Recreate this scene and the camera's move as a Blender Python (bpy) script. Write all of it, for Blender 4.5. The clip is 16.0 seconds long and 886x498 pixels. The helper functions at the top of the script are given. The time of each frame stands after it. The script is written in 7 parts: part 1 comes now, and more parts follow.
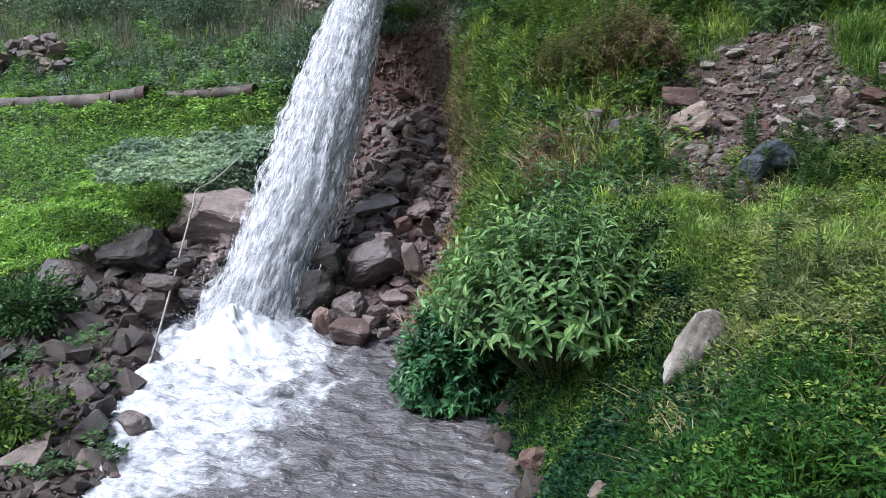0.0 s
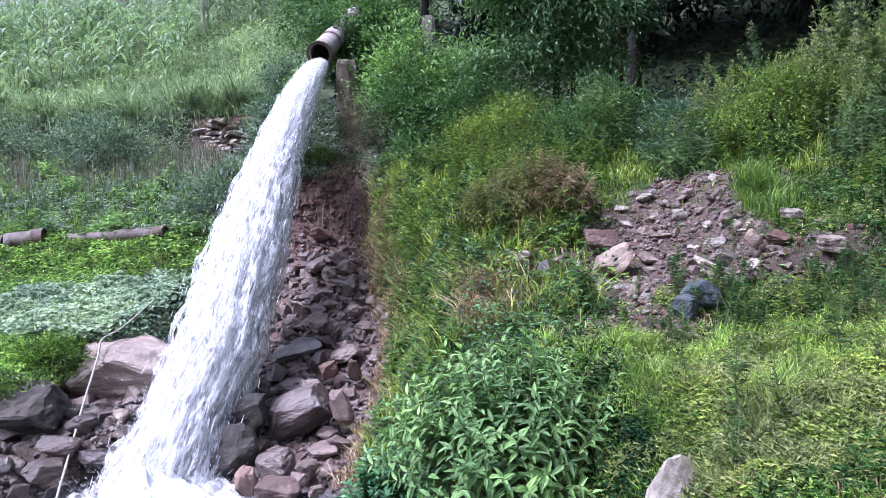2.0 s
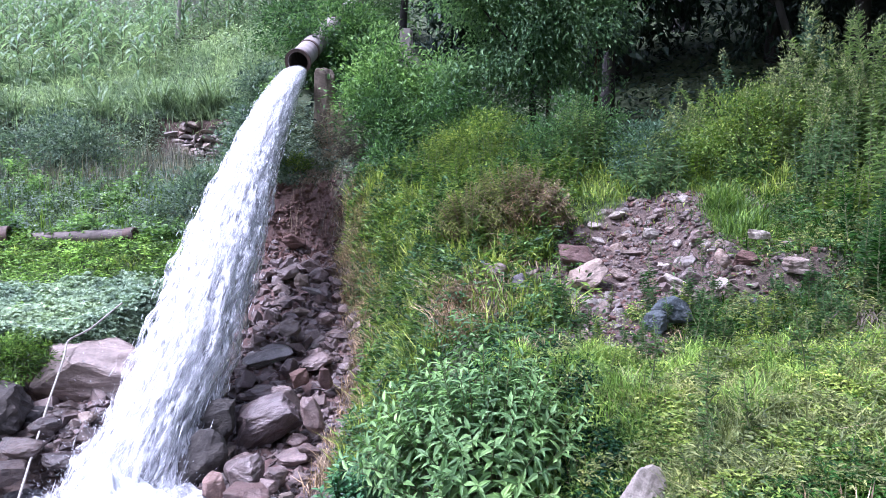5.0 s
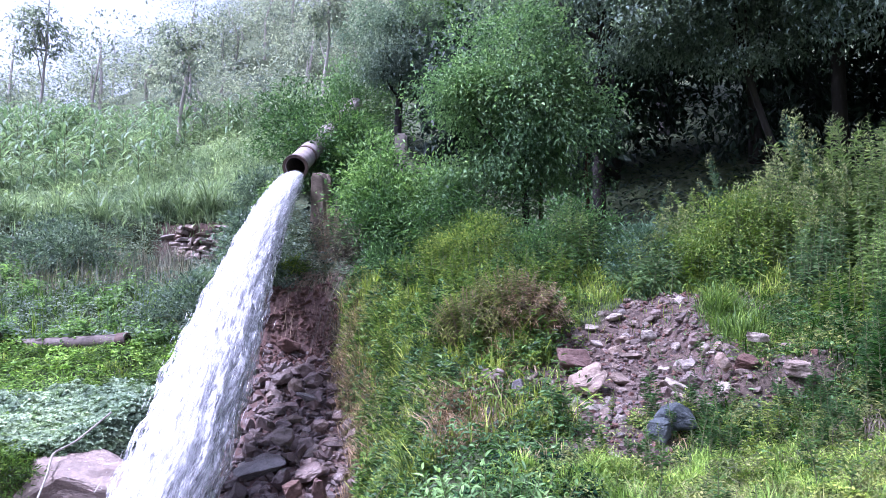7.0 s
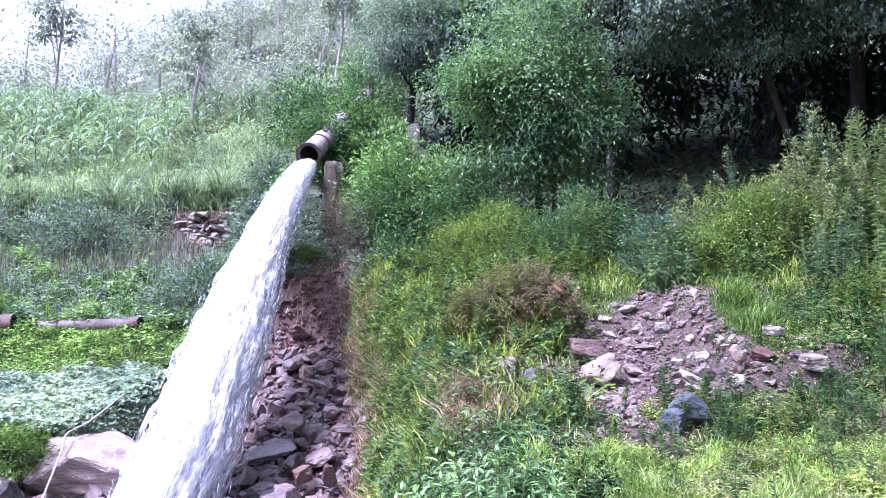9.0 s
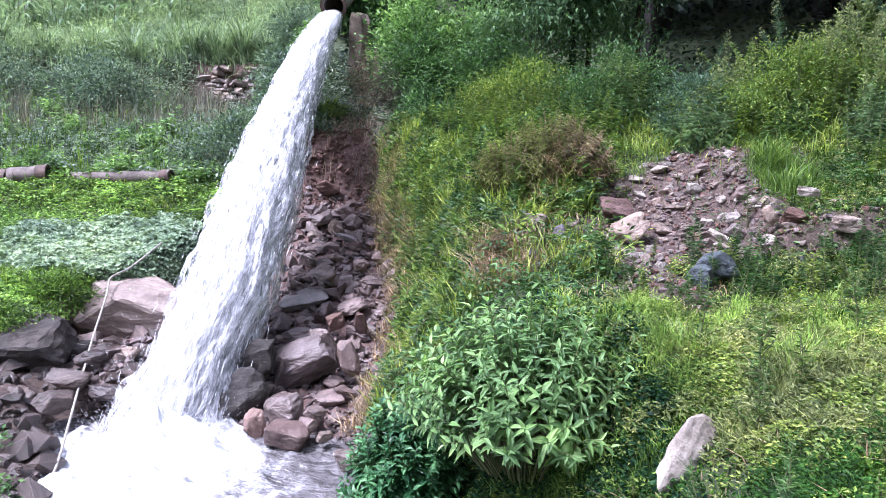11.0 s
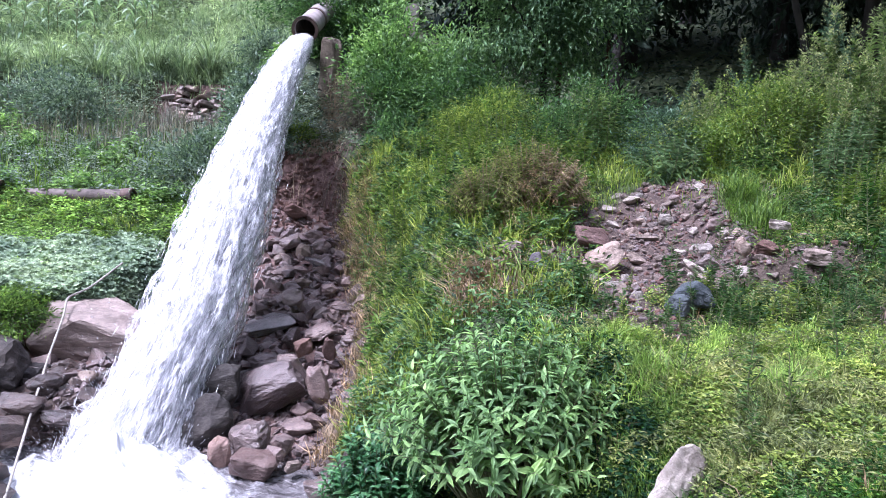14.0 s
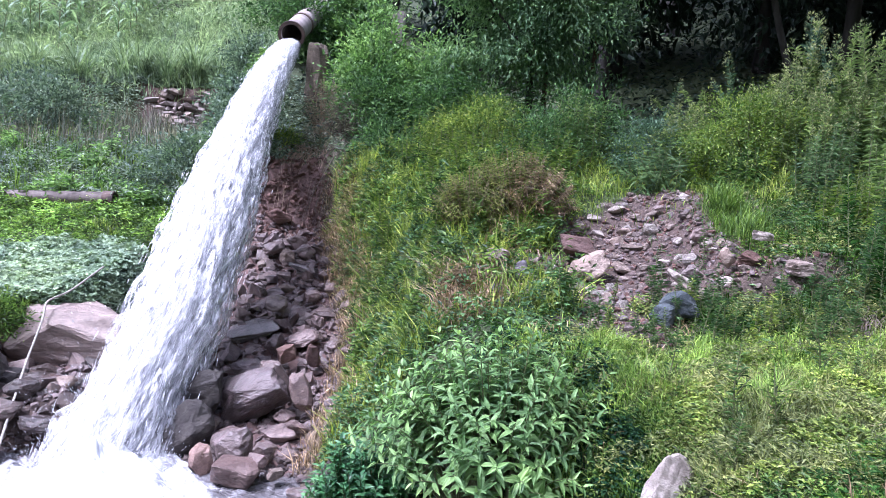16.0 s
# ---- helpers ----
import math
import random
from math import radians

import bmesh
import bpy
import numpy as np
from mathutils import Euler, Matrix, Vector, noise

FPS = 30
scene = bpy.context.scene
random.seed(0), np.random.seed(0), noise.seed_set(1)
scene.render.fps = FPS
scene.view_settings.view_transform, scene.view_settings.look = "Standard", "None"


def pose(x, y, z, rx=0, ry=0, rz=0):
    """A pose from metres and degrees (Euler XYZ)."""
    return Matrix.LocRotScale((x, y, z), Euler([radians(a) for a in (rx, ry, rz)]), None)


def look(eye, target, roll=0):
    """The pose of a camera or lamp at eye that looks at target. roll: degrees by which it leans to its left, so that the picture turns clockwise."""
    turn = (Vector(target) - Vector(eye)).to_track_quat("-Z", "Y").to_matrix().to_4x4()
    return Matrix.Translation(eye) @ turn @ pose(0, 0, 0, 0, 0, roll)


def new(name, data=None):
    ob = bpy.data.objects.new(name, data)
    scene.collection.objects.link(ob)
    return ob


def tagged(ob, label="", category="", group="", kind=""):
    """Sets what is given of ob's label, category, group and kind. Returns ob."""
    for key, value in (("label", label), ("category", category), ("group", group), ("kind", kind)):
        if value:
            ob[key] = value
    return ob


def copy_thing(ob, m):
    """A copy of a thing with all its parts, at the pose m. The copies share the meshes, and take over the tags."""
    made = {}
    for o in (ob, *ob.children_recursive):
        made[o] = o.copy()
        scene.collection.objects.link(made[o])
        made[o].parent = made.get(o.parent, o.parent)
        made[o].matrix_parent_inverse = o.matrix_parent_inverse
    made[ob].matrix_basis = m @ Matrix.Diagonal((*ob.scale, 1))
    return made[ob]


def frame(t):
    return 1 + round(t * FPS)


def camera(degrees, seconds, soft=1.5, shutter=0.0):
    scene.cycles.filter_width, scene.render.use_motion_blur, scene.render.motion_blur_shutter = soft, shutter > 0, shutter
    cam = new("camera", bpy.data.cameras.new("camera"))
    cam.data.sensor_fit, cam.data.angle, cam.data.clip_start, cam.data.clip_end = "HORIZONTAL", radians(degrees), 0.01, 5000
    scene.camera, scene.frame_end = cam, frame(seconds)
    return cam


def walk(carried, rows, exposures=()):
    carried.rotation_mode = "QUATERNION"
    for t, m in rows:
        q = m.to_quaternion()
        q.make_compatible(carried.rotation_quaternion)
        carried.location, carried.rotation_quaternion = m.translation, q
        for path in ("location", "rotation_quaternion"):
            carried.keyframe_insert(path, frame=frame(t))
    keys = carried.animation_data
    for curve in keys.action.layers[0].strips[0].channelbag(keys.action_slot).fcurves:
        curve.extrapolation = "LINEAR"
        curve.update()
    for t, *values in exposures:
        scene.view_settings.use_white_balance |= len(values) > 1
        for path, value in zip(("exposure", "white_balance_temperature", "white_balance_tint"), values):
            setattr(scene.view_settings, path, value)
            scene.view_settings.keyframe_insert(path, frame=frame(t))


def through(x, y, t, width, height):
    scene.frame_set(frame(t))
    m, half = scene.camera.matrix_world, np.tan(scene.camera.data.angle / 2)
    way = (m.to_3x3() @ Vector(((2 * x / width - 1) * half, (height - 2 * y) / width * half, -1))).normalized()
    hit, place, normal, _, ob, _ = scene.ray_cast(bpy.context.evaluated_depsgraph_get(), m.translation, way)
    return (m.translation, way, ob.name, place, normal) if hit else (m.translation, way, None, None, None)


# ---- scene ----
cam = camera(64.1, 16.0, soft=0.35)

# seconds, place, turn
PATH = [
    (0, (0.528, -0.187, -0.136), (0.124, 1.687, -0.705), -2.0),
    (0.5, (0.373, -0.229, -0.101), (0.107, 1.679, -0.639), -1.2),
    (1, (0.291, -0.263, -0.075), (0.071, 1.686, -0.463), -1.1),
    (1.5, (0.196, -0.21, -0.036), (-0.034, 1.759, -0.301), -1.0),
    (2, (0.132, -0.084, -0.069), (0.007, 1.901, -0.273), -1.6),
    (2.5, (0.081, -0.067, -0.057), (0.063, 1.929, -0.185), -1.6),
    (3, (0.045, -0.123, -0.084), (0.038, 1.875, -0.169), 0.2),
    (3.5, (0.052, -0.159, -0.087), (0.03, 1.836, -0.23), 0.3),
    (4, (0.041, -0.16, -0.092), (0.033, 1.834, -0.25), 0.6),
    (4.2, (0.037, -0.17, -0.093), (0.027, 1.823, -0.255), 0.6),
    (6.5, (0.007, -0.15, -0.041), (-0.064, 1.842, -0.211), 0.1),
    (7, (-0.01, -0.155, 0.014), (-0.026, 1.842, 0.117), -0.1),
    (7.5, (-0.021, -0.154, 0.053), (0.002, 1.835, 0.262), -1.2),
    (8, (-0.002, -0.169, 0.147), (0.1, 1.796, 0.504), -1.1),
    (8.5, (-0.057, -0.155, 0.065), (0.072, 1.809, 0.419), -1.1),
    (9, (-0.075, -0.132, -0.055), (-0.116, 1.865, 0.029), 0.9),
    (9.5, (-0.101, -0.115, -0.084), (-0.217, 1.876, -0.235), 0.8),
    (10, (-0.108, -0.16, -0.1), (-0.255, 1.817, -0.368), 1.3),
    (10.2, (-0.095, -0.176, -0.113), (-0.24, 1.796, -0.413), 1.3),
    (12.3, (-0.4, -0.033, -0.256), (-0.389, 1.949, -0.527), 3.1),
    (12.5, (-0.391, -0.016, -0.26), (-0.391, 1.967, -0.525), 3.2),
    (13, (-0.391, -0.05, -0.27), (-0.315, 1.935, -0.502), 2.9),
    (13.5, (-0.379, -0.053, -0.233), (-0.391, 1.935, -0.452), 3.2),
    (14, (-0.389, -0.053, -0.242), (-0.365, 1.936, -0.451), 3.6),
    (14.5, (-0.393, -0.037, -0.249), (-0.376, 1.957, -0.413), 3.5),
    (15, (-0.423, -0.065, -0.251), (-0.405, 1.926, -0.433), 3.8),
    (15.5, (-0.41, -0.037, -0.254), (-0.382, 1.953, -0.455), 4.0),
    (16, (-0.431, -0.042, -0.247), (-0.359, 1.948, -0.432), 4.4),
]
walk(cam, [(t, look(eye, target, roll)) for t, eye, target, roll in PATH], [(0.0, 0.96, 5450, 11), (0.5, 0.95, 5450, 12), (1.0, 1.06, 5450, 14), (1.5, 1.62, 5250, 23), (4.0, 1.86, 5080, 28), (6.5, 1.93, 5080, 32), (8.0, 2.1, 4850, 42), (9.0, 2.33, 5000, 41), (9.5, 2.25, 5150, 28), (10.2, 2.13, 5300, 25), (12.5, 1.8, 5300, 26), (16.0, 1.9, 5180, 28)])

# ---- light ----
world = bpy.data.worlds.new("sky")
scene.world = world
world.use_nodes = True
wn = world.node_tree
sky = wn.nodes.new("ShaderNodeTexSky")
sky.sky_type = "NISHITA"
sky.sun_disc = False
sky.sun_elevation = radians(57)
sky.sun_rotation = radians(-115)
sky.dust_density, sky.air_density, sky.ozone_density = 6.0, 1.0, 1.0
cloud = wn.nodes.new("ShaderNodeHueSaturation")
cloud.inputs["Saturation"].default_value, cloud.inputs["Value"].default_value = 0.35, 1.2
wn.links.new(sky.outputs["Color"], cloud.inputs["Color"])
wn.links.new(cloud.outputs["Color"], wn.nodes["Background"].inputs["Color"])
wn.nodes["Background"].inputs["Strength"].default_value = 0.088

sun_data = bpy.data.lights.new("sun", "SUN")
sun_data.energy, sun_data.angle, sun_data.color = 2.3, radians(12), (1.0, 0.96, 0.88)
sun = new("sun", sun_data)
sun.matrix_world = look((-36, -4, 66), (0, 8, 0))


# ---- helpers for shapes ----
rng = np.random.default_rng(7)


def smooth(a):
    a = np.clip(a, 0, 1)
    return a * a * (3 - 2 * a)


def mesh_np(name, verts, faces, mat=None, shade=False):
    """A mesh out of arrays: verts (n, 3) and faces (m, k)."""
    verts, faces = np.asarray(verts, np.float32), np.asarray(faces, np.int32)
    me = bpy.data.meshes.new(name)
    n, k = faces.shape
    me.vertices.add(len(verts))
    me.vertices.foreach_set("co", verts.ravel())
    me.loops.add(n * k)
    me.loops.foreach_set("vertex_index", faces.ravel())
    me.polygons.add(n)
    me.polygons.foreach_set("loop_start", np.arange(0, n * k, k, dtype=np.int32))
    me.polygons.foreach_set("use_smooth", np.full(n, shade))
    me.update(calc_edges=True)
    if mat:
        me.materials.append(mat)
    return me


def part(name, data, material, parent, label=""):
    """A bmesh or a mesh as ONE object under a thing or a part."""
    if isinstance(data, bmesh.types.BMesh):
        me = bpy.data.meshes.new(name)
        data.to_mesh(me)
        data.free()
    else:
        me = data
    if material and not me.materials:
        me.materials.append(material)
    ob = new(name, me)
    ob.parent = parent
    if label:
        ob["label"] = label
    return ob


def thing(name, x, y, z, label, category, group="", kind="", turn=0):
    ob = new(name)
    ob.matrix_world = pose(x, y, z, 0, 0, turn)
    return tagged(ob, label, category, group, kind)


def fbm(x, y, s, seed=0.0):
    """Soft waves in -1 to 1 over arrays x, y, with s metres from crest to crest."""
    a = np.sin(x / s * 6.3 + 1.7 * np.sin(y / s * 4.1 + seed) + seed)
    b = np.sin(y / s * 5.7 + 1.3 * np.sin(x / s * 3.9 - seed * 1.3) + 2.1 * seed)
    c = np.sin((x + y) / s * 9.1 + seed * 0.7 + 1.1 * np.sin((x - y) / s * 7.3))
    return (a + b + 0.6 * c) / 2.6


# ---- the lie of the land ----
def line(y, *knots):
    return np.interp(y, [k[0] for k in knots], [k[1] for k in knots])


def bank_edge_right(y):
    return line(y, (-12, -4.0), (0, -1.7), (2, -0.9), (3.3, -0.22), (4.3, -0.16), (5.0, -0.45), (5.7, -0.72), (6.2, -1.25), (6.8, -1.5), (10, -1.4), (12, -2.0), (14, -2.5), (16, -2.9))


def bank_edge_left(y):
    return line(y, (-12, -7.0), (0, -3.9), (3, -2.66), (4.1, -2.62), (5.1, -3.38), (6.4, -3.98), (7.3, -4.9), (8.6, -5.3), (9.3, -4.45), (9.7, -4.3), (12, -4.3), (16, -4.3))


def meadow_edge(x):
    """How near the meadow reaches before it drops to the stony bank."""
    return line(x, (-14, 5.9), (-8, 6.1), (-6.5, 6.7), (-5.6, 7.6), (-5, 7.9), (-4, 8.0))


def land(x, y):
    """Height of the ground over the plan."""
    x, y = np.asarray(x, float), np.asarray(y, float)
    ridge = line(x, (-90, 4), (-45, 19), (-31, 27.5), (-22, 35.5), (-9, 41.5), (4, 43), (60, 50))
    far = smooth((y - 34) / 56) * 0.85 + 0.15 * np.clip((y - 34) / 56, 0, 1)
    left = line(y, (-12, -3.1), (5, -3.05), (6.2, -2.85), (7.6, -2.5), (8.5, -2.26), (9.3, -2.04), (10.5, -1.8), (11.5, -1.57), (12.3, -1.35), (12.8, -1.18), (13.6, -0.95), (15, -0.4), (17, 0.15), (18.6, 0.5), (19.3, 0.75), (19.7, 1.75), (22, 2.4), (26, 4.2), (30, 6.0), (34, 7.2))
    bank = line(y, (-12, -3.2), (4.2, -3.2), (5.0, -3.1), (6.0, -3.0), (7.9, -2.95))
    left = left + (np.minimum(bank, left - 0.25) - left) * smooth((meadow_edge(x) - y) / 0.3)
    chute = line(y, (-12, -3.8), (6.3, -3.75), (7.0, -3.5), (8.5, -3.2), (10.5, -2.45), (12, -1.8), (12.9, -1.42), (13.2, -1.2), (13.5, -0.35), (13.65, -0.02), (14.2, 0.2), (15.0, 0.55), (15.6, 0.8), (16.4, 1.7), (18, 2.5), (21, 3.7), (26, 5.6), (34, 8.4))
    right = line(y, (-12, -1.7), (3, -1.66), (5.5, -1.62), (6.8, -1.5), (8, -1.3), (9.3, -0.75), (10.2, -0.3), (11, 0.0), (13, 0.45), (16, 1.0), (20, 2.4), (26, 5.0), (34, 8.4))
    right = right + 0.16 * np.clip(x - 2, 0, 5) * smooth((y - 4.5) / 3) - 0.35 * smooth((1.0 - x) / 2) * smooth((y - 5) / 2) * smooth((12.5 - y) / 2)
    right = right - 0.38 * smooth((0.4 - x) / 1.3) * smooth((y - 9.3) / 1.6) * smooth((14.6 - y) / 1.0)
    right = right + 0.12 * np.clip(x - 5, 0, 20) * smooth((y - 2) / 6)
    # a cut step beside the rubble, with grass above it
    right = right + 0.3 * smooth((x - 2.75) / 0.35) * smooth((y - 7.15 - 0.12 * (x - 3)) / 0.25) * smooth((10.5 - y) / 1.5)
    right = right - 0.18 * np.exp(-((x - 1.25) / 0.6) ** 2 - ((y - 4.0) / 0.7) ** 2)
    wide = line(y, (3, 2.0), (6, 1.9), (8, 1.5), (12, 1.0), (14, 0.6), (16, 3), (26, 8))
    slim = line(y, (3, 0.8), (6, 0.8), (8, 0.5), (14, 0.5), (16, 1.6), (20, 1.6), (26, 8))
    rise_r = smooth((x - bank_edge_right(y)) / wide * 0.92 + 0.08)
    rise_l = smooth((bank_edge_left(y) - x) / slim)
    z = chute + (right - chute) * rise_r + (left - chute) * rise_l
    z = z + 0.4 * smooth((-3.7 - x) / 0.6) * smooth((y - 6.9) / 0.7) * smooth((9.8 - y) / 0.6) * (1 - rise_l)
    z = z + 0.08 * smooth((x + 3.05) / 0.45) * smooth((y - 6.5) / 0.45) * smooth((8.6 - y) / 1.0) * (1 - rise_r)
    z = z * (1 - far) + (ridge - 3) * far
    # Unseen hillside added behind the camera to block low sky light.
    z = z + 50 * smooth((-14 - y) / 64) + 22 * smooth((x - 22) / 50) * smooth((12 - y) / 20)
    z = z + 0.07 * fbm(x, y, 2.3, 1.0) + 0.03 * fbm(x, y, 0.7, 2.0) + 1.2 * fbm(x, y, 23, 4.0) * smooth((y - 30) / 30)
    return z


def land_z(x, y):
    return float(land(x, y))


POOL = -3.4


# ---- materials ----
def nodes_of(name):
    m = bpy.data.materials.new(name)
    m.use_nodes = True
    nt = m.node_tree
    return m, nt, nt.nodes, nt.links, nt.nodes["Principled BSDF"]


def ramp(nodes, stops):
    r = nodes.new("ShaderNodeValToRGB")
    el = r.color_ramp.elements
    while len(el) < len(stops):
        el.new(0.5)
    for e, (pos, col) in zip(el, stops):
        e.position, e.color = pos, (*col, 1)
    return r


def texture(nodes, links, kind, scale, detail=6.0, rough=0.6, coords="Object", stretch=None):
    tc = nodes.new("ShaderNodeTexCoord")
    src = tc.outputs[coords]
    if stretch:
        mp = nodes.new("ShaderNodeMapping")
        mp.inputs["Scale"].default_value = stretch
        links.new(src, mp.inputs["Vector"])
        src = mp.outputs["Vector"]
    n = nodes.new(kind)
    n.inputs["Scale"].default_value = scale
    if kind == "ShaderNodeTexNoise":
        n.inputs["Detail"].default_value, n.inputs["Roughness"].default_value = detail, rough
    links.new(src, n.inputs["Vector"])
    return n


def mixed(nodes, links, kind, fac, a, b):
    m = nodes.new("ShaderNodeMix")
    m.data_type, m.blend_type = "RGBA", kind
    for key, value in ((0, fac), (6, a), (7, b)):
        if isinstance(value, (int, float)):
            m.inputs[key].default_value = value
        elif isinstance(value, tuple):
            m.inputs[key].default_value = (*value, 1)
        else:
            links.new(value, m.inputs[key])
    return m.outputs[2]


def bump(nodes, links, bsdf, height, strength, distance=0.02):
    b = nodes.new("ShaderNodeBump")
    b.inputs["Strength"].default_value, b.inputs["Distance"].default_value = strength, distance
    links.new(height, b.inputs["Height"])
    links.new(b.outputs["Normal"], bsdf.inputs["Normal"])


def leaf_material(name, dark, mid, light, through=0.3, rough=0.5, patch=0.6, gloss=0.3):
    """Leaves: each one its own shade, patches of lusher and drier growth, light coming through the blade."""
    m, nt, nodes, links, bsdf = nodes_of(name)
    geo = nodes.new("ShaderNodeNewGeometry")
    # Blue is raised in every leaf colour, standing in for haze.
    dark, mid, light = (tuple((c[0] * 0.98, c[1] * 0.97, c[2] * 1.35 + 0.006)) for c in (dark, mid, light))
    dark, light = tuple(0.68 * v for v in dark), tuple(1.15 * v for v in light)
    r = ramp(nodes, [(0.0, dark), (0.5, mid), (1.0, light)])
    links.new(geo.outputs["Random Per Island"], r.inputs["Fac"])
    n = texture(nodes, links, "ShaderNodeTexNoise", patch, 3)
    shade = ramp(nodes, [(0.3, (0.55, 0.62, 0.6)), (0.7, (1.25, 1.2, 1.0))])
    links.new(n.outputs["Fac"], shade.inputs["Fac"])
    col = mixed(nodes, links, "MULTIPLY", 1.0, r.outputs["Color"], shade.outputs["Color"])
    tuft = texture(nodes, links, "ShaderNodeTexNoise", 5.5, 2)
    age = ramp(nodes, [(0.34, (0.58, 0.62, 0.62)), (0.66, (1.38, 1.34, 1.25))])
    links.new(tuft.outputs["Fac"], age.inputs["Fac"])
    col = mixed(nodes, links, "MULTIPLY", 1.0, col, age.outputs["Color"])
    links.new(col, bsdf.inputs["Base Color"])
    bsdf.inputs["Roughness"].default_value = rough
    bsdf.inputs["Specular IOR Level"].default_value = gloss
    tr = nodes.new("ShaderNodeBsdfTranslucent")
    links.new(mixed(nodes, links, "MULTIPLY", 1.0, col, (1.1, 1.2, 0.65)), tr.inputs["Color"])
    mx = nodes.new("ShaderNodeMixShader")
    mx.inputs["Fac"].default_value = through
    links.new(bsdf.outputs[0], mx.inputs[1])
    links.new(tr.outputs[0], mx.inputs[2])
    links.new(mx.outputs[0], nodes["Material Output"].inputs["Surface"])
    return m


def rock_material(name, a, b, c, scale=3.0, rough=0.75, wet=0.0):
    m, nt, nodes, links, bsdf = nodes_of(name)
    n = texture(nodes, links, "ShaderNodeTexNoise", scale, 8, 0.65)
    fine = texture(nodes, links, "ShaderNodeTexNoise", scale * 9, 8, 0.7, stretch=(1, 1, 2.5))
    r = ramp(nodes, [(0.3, a), (0.5, b), (0.72, c)])
    links.new(n.outputs["Fac"], r.inputs["Fac"])
    info = nodes.new("ShaderNodeObjectInfo")
    tone = ramp(nodes, [(0.0, (0.62, 0.6, 0.62)), (0.5, (0.95, 0.93, 0.9)), (1.0, (1.15, 1.08, 1.02))])
    links.new(info.outputs["Random"], tone.inputs["Fac"])
    col = mixed(nodes, links, "MULTIPLY", 1.0, r.outputs["Color"], tone.outputs["Color"])
    spots = ramp(nodes, [(0.35, (0.6, 0.6, 0.6)), (0.6, (1.1, 1.1, 1.1))])
    links.new(fine.outputs["Fac"], spots.inputs["Fac"])
    links.new(mixed(nodes, links, "MULTIPLY", 0.8, col, spots.outputs["Color"]), bsdf.inputs["Base Color"])
    bsdf.inputs["Roughness"].default_value = rough
    bsdf.inputs["Specular IOR Level"].default_value = 0.3 + wet
    bump(nodes, links, bsdf, fine.outputs["Fac"], 0.7, 0.03)
    return m


def plain_material(name, a, b, scale=6.0, rough=0.7, metal=0.0, relief=0.4, stretch=None):
    m, nt, nodes, links, bsdf = nodes_of(name)
    n = texture(nodes, links, "ShaderNodeTexNoise", scale, 8, 0.65, stretch=stretch)
    r = ramp(nodes, [(0.35, a), (0.65, b)])
    links.new(n.outputs["Fac"], r.inputs["Fac"])
    links.new(r.outputs["Color"], bsdf.inputs["Base Color"])
    bsdf.inputs["Roughness"].default_value, bsdf.inputs["Metallic"].default_value = rough, metal
    bump(nodes, links, bsdf, n.outputs["Fac"], relief, 0.02)
    return m


M_ROCK = rock_material("rock_brown", (0.06, 0.043, 0.04), (0.15, 0.11, 0.102), (0.27, 0.21, 0.195), 2.5, 0.45, 0.25)
M_WET = rock_material("rock_wet", (0.06, 0.045, 0.042), (0.15, 0.114, 0.107), (0.27, 0.212, 0.198), 2.5, 0.3, 0.4)
# Wet brown rock, darkened beyond the wetness for shade on the left bank.
M_DAMP_SHADE = rock_material("rock_damp_shade", (0.024, 0.017, 0.014), (0.059, 0.041, 0.035), (0.112, 0.078, 0.064), 2.5, 0.32, 0.35)
M_PALE = rock_material("rock_pale", (0.11, 0.081, 0.066), (0.23, 0.182, 0.155), (0.38, 0.32, 0.28), 3.0, 0.8)
M_GREY = rock_material("rock_grey", (0.05, 0.052, 0.055), (0.105, 0.108, 0.114), (0.2, 0.202, 0.205), 3.0, 0.7)
M_PINK = rock_material("rock_pink", (0.11, 0.086, 0.076), (0.2, 0.163, 0.147), (0.31, 0.262, 0.24), 1.6, 0.6, 0.1)

M_GRASS = leaf_material("grass_green", (0.045, 0.09, 0.012), (0.09, 0.17, 0.02), (0.175, 0.26, 0.035), 0.35, 0.5, 0.5)
M_LAWN = leaf_material("grass_lawn", (0.112, 0.177, 0.022), (0.213, 0.299, 0.037), (0.360, 0.409, 0.073), 0.35, 0.55, 0.4)
M_MEADOW = leaf_material("grass_meadow", (0.125, 0.219, 0.027), (0.219, 0.356, 0.044), (0.350, 0.469, 0.081), 0.35, 0.6, 0.35)
M_VINE = leaf_material("leaf_vine", (0.167, 0.243, 0.119), (0.239, 0.329, 0.167), (0.323, 0.410, 0.227), 0.2, 0.6)
M_WEED = leaf_material("leaf_weed", (0.034, 0.08, 0.022), (0.068, 0.145, 0.036), (0.125, 0.22, 0.06), 0.3)
M_BUSH = leaf_material("leaf_bush", (0.05, 0.115, 0.028), (0.09, 0.175, 0.042), (0.15, 0.25, 0.065), 0.35, 0.6, 1.2)
M_BUSH_LIGHT = leaf_material("leaf_bush_light", (0.088, 0.181, 0.045), (0.156, 0.275, 0.070), (0.250, 0.381, 0.119), 0.35, 0.55, 1.2)
# Two saturated grass greens, darkened to hold the shade of the near bank.
M_GRASS_DEEP_SHADE = leaf_material("grass_deep_shade", (0.013, 0.039, 0.002), (0.030, 0.080, 0.003), (0.066, 0.140, 0.008), 0.3, 0.55, 0.7, gloss=0.08)
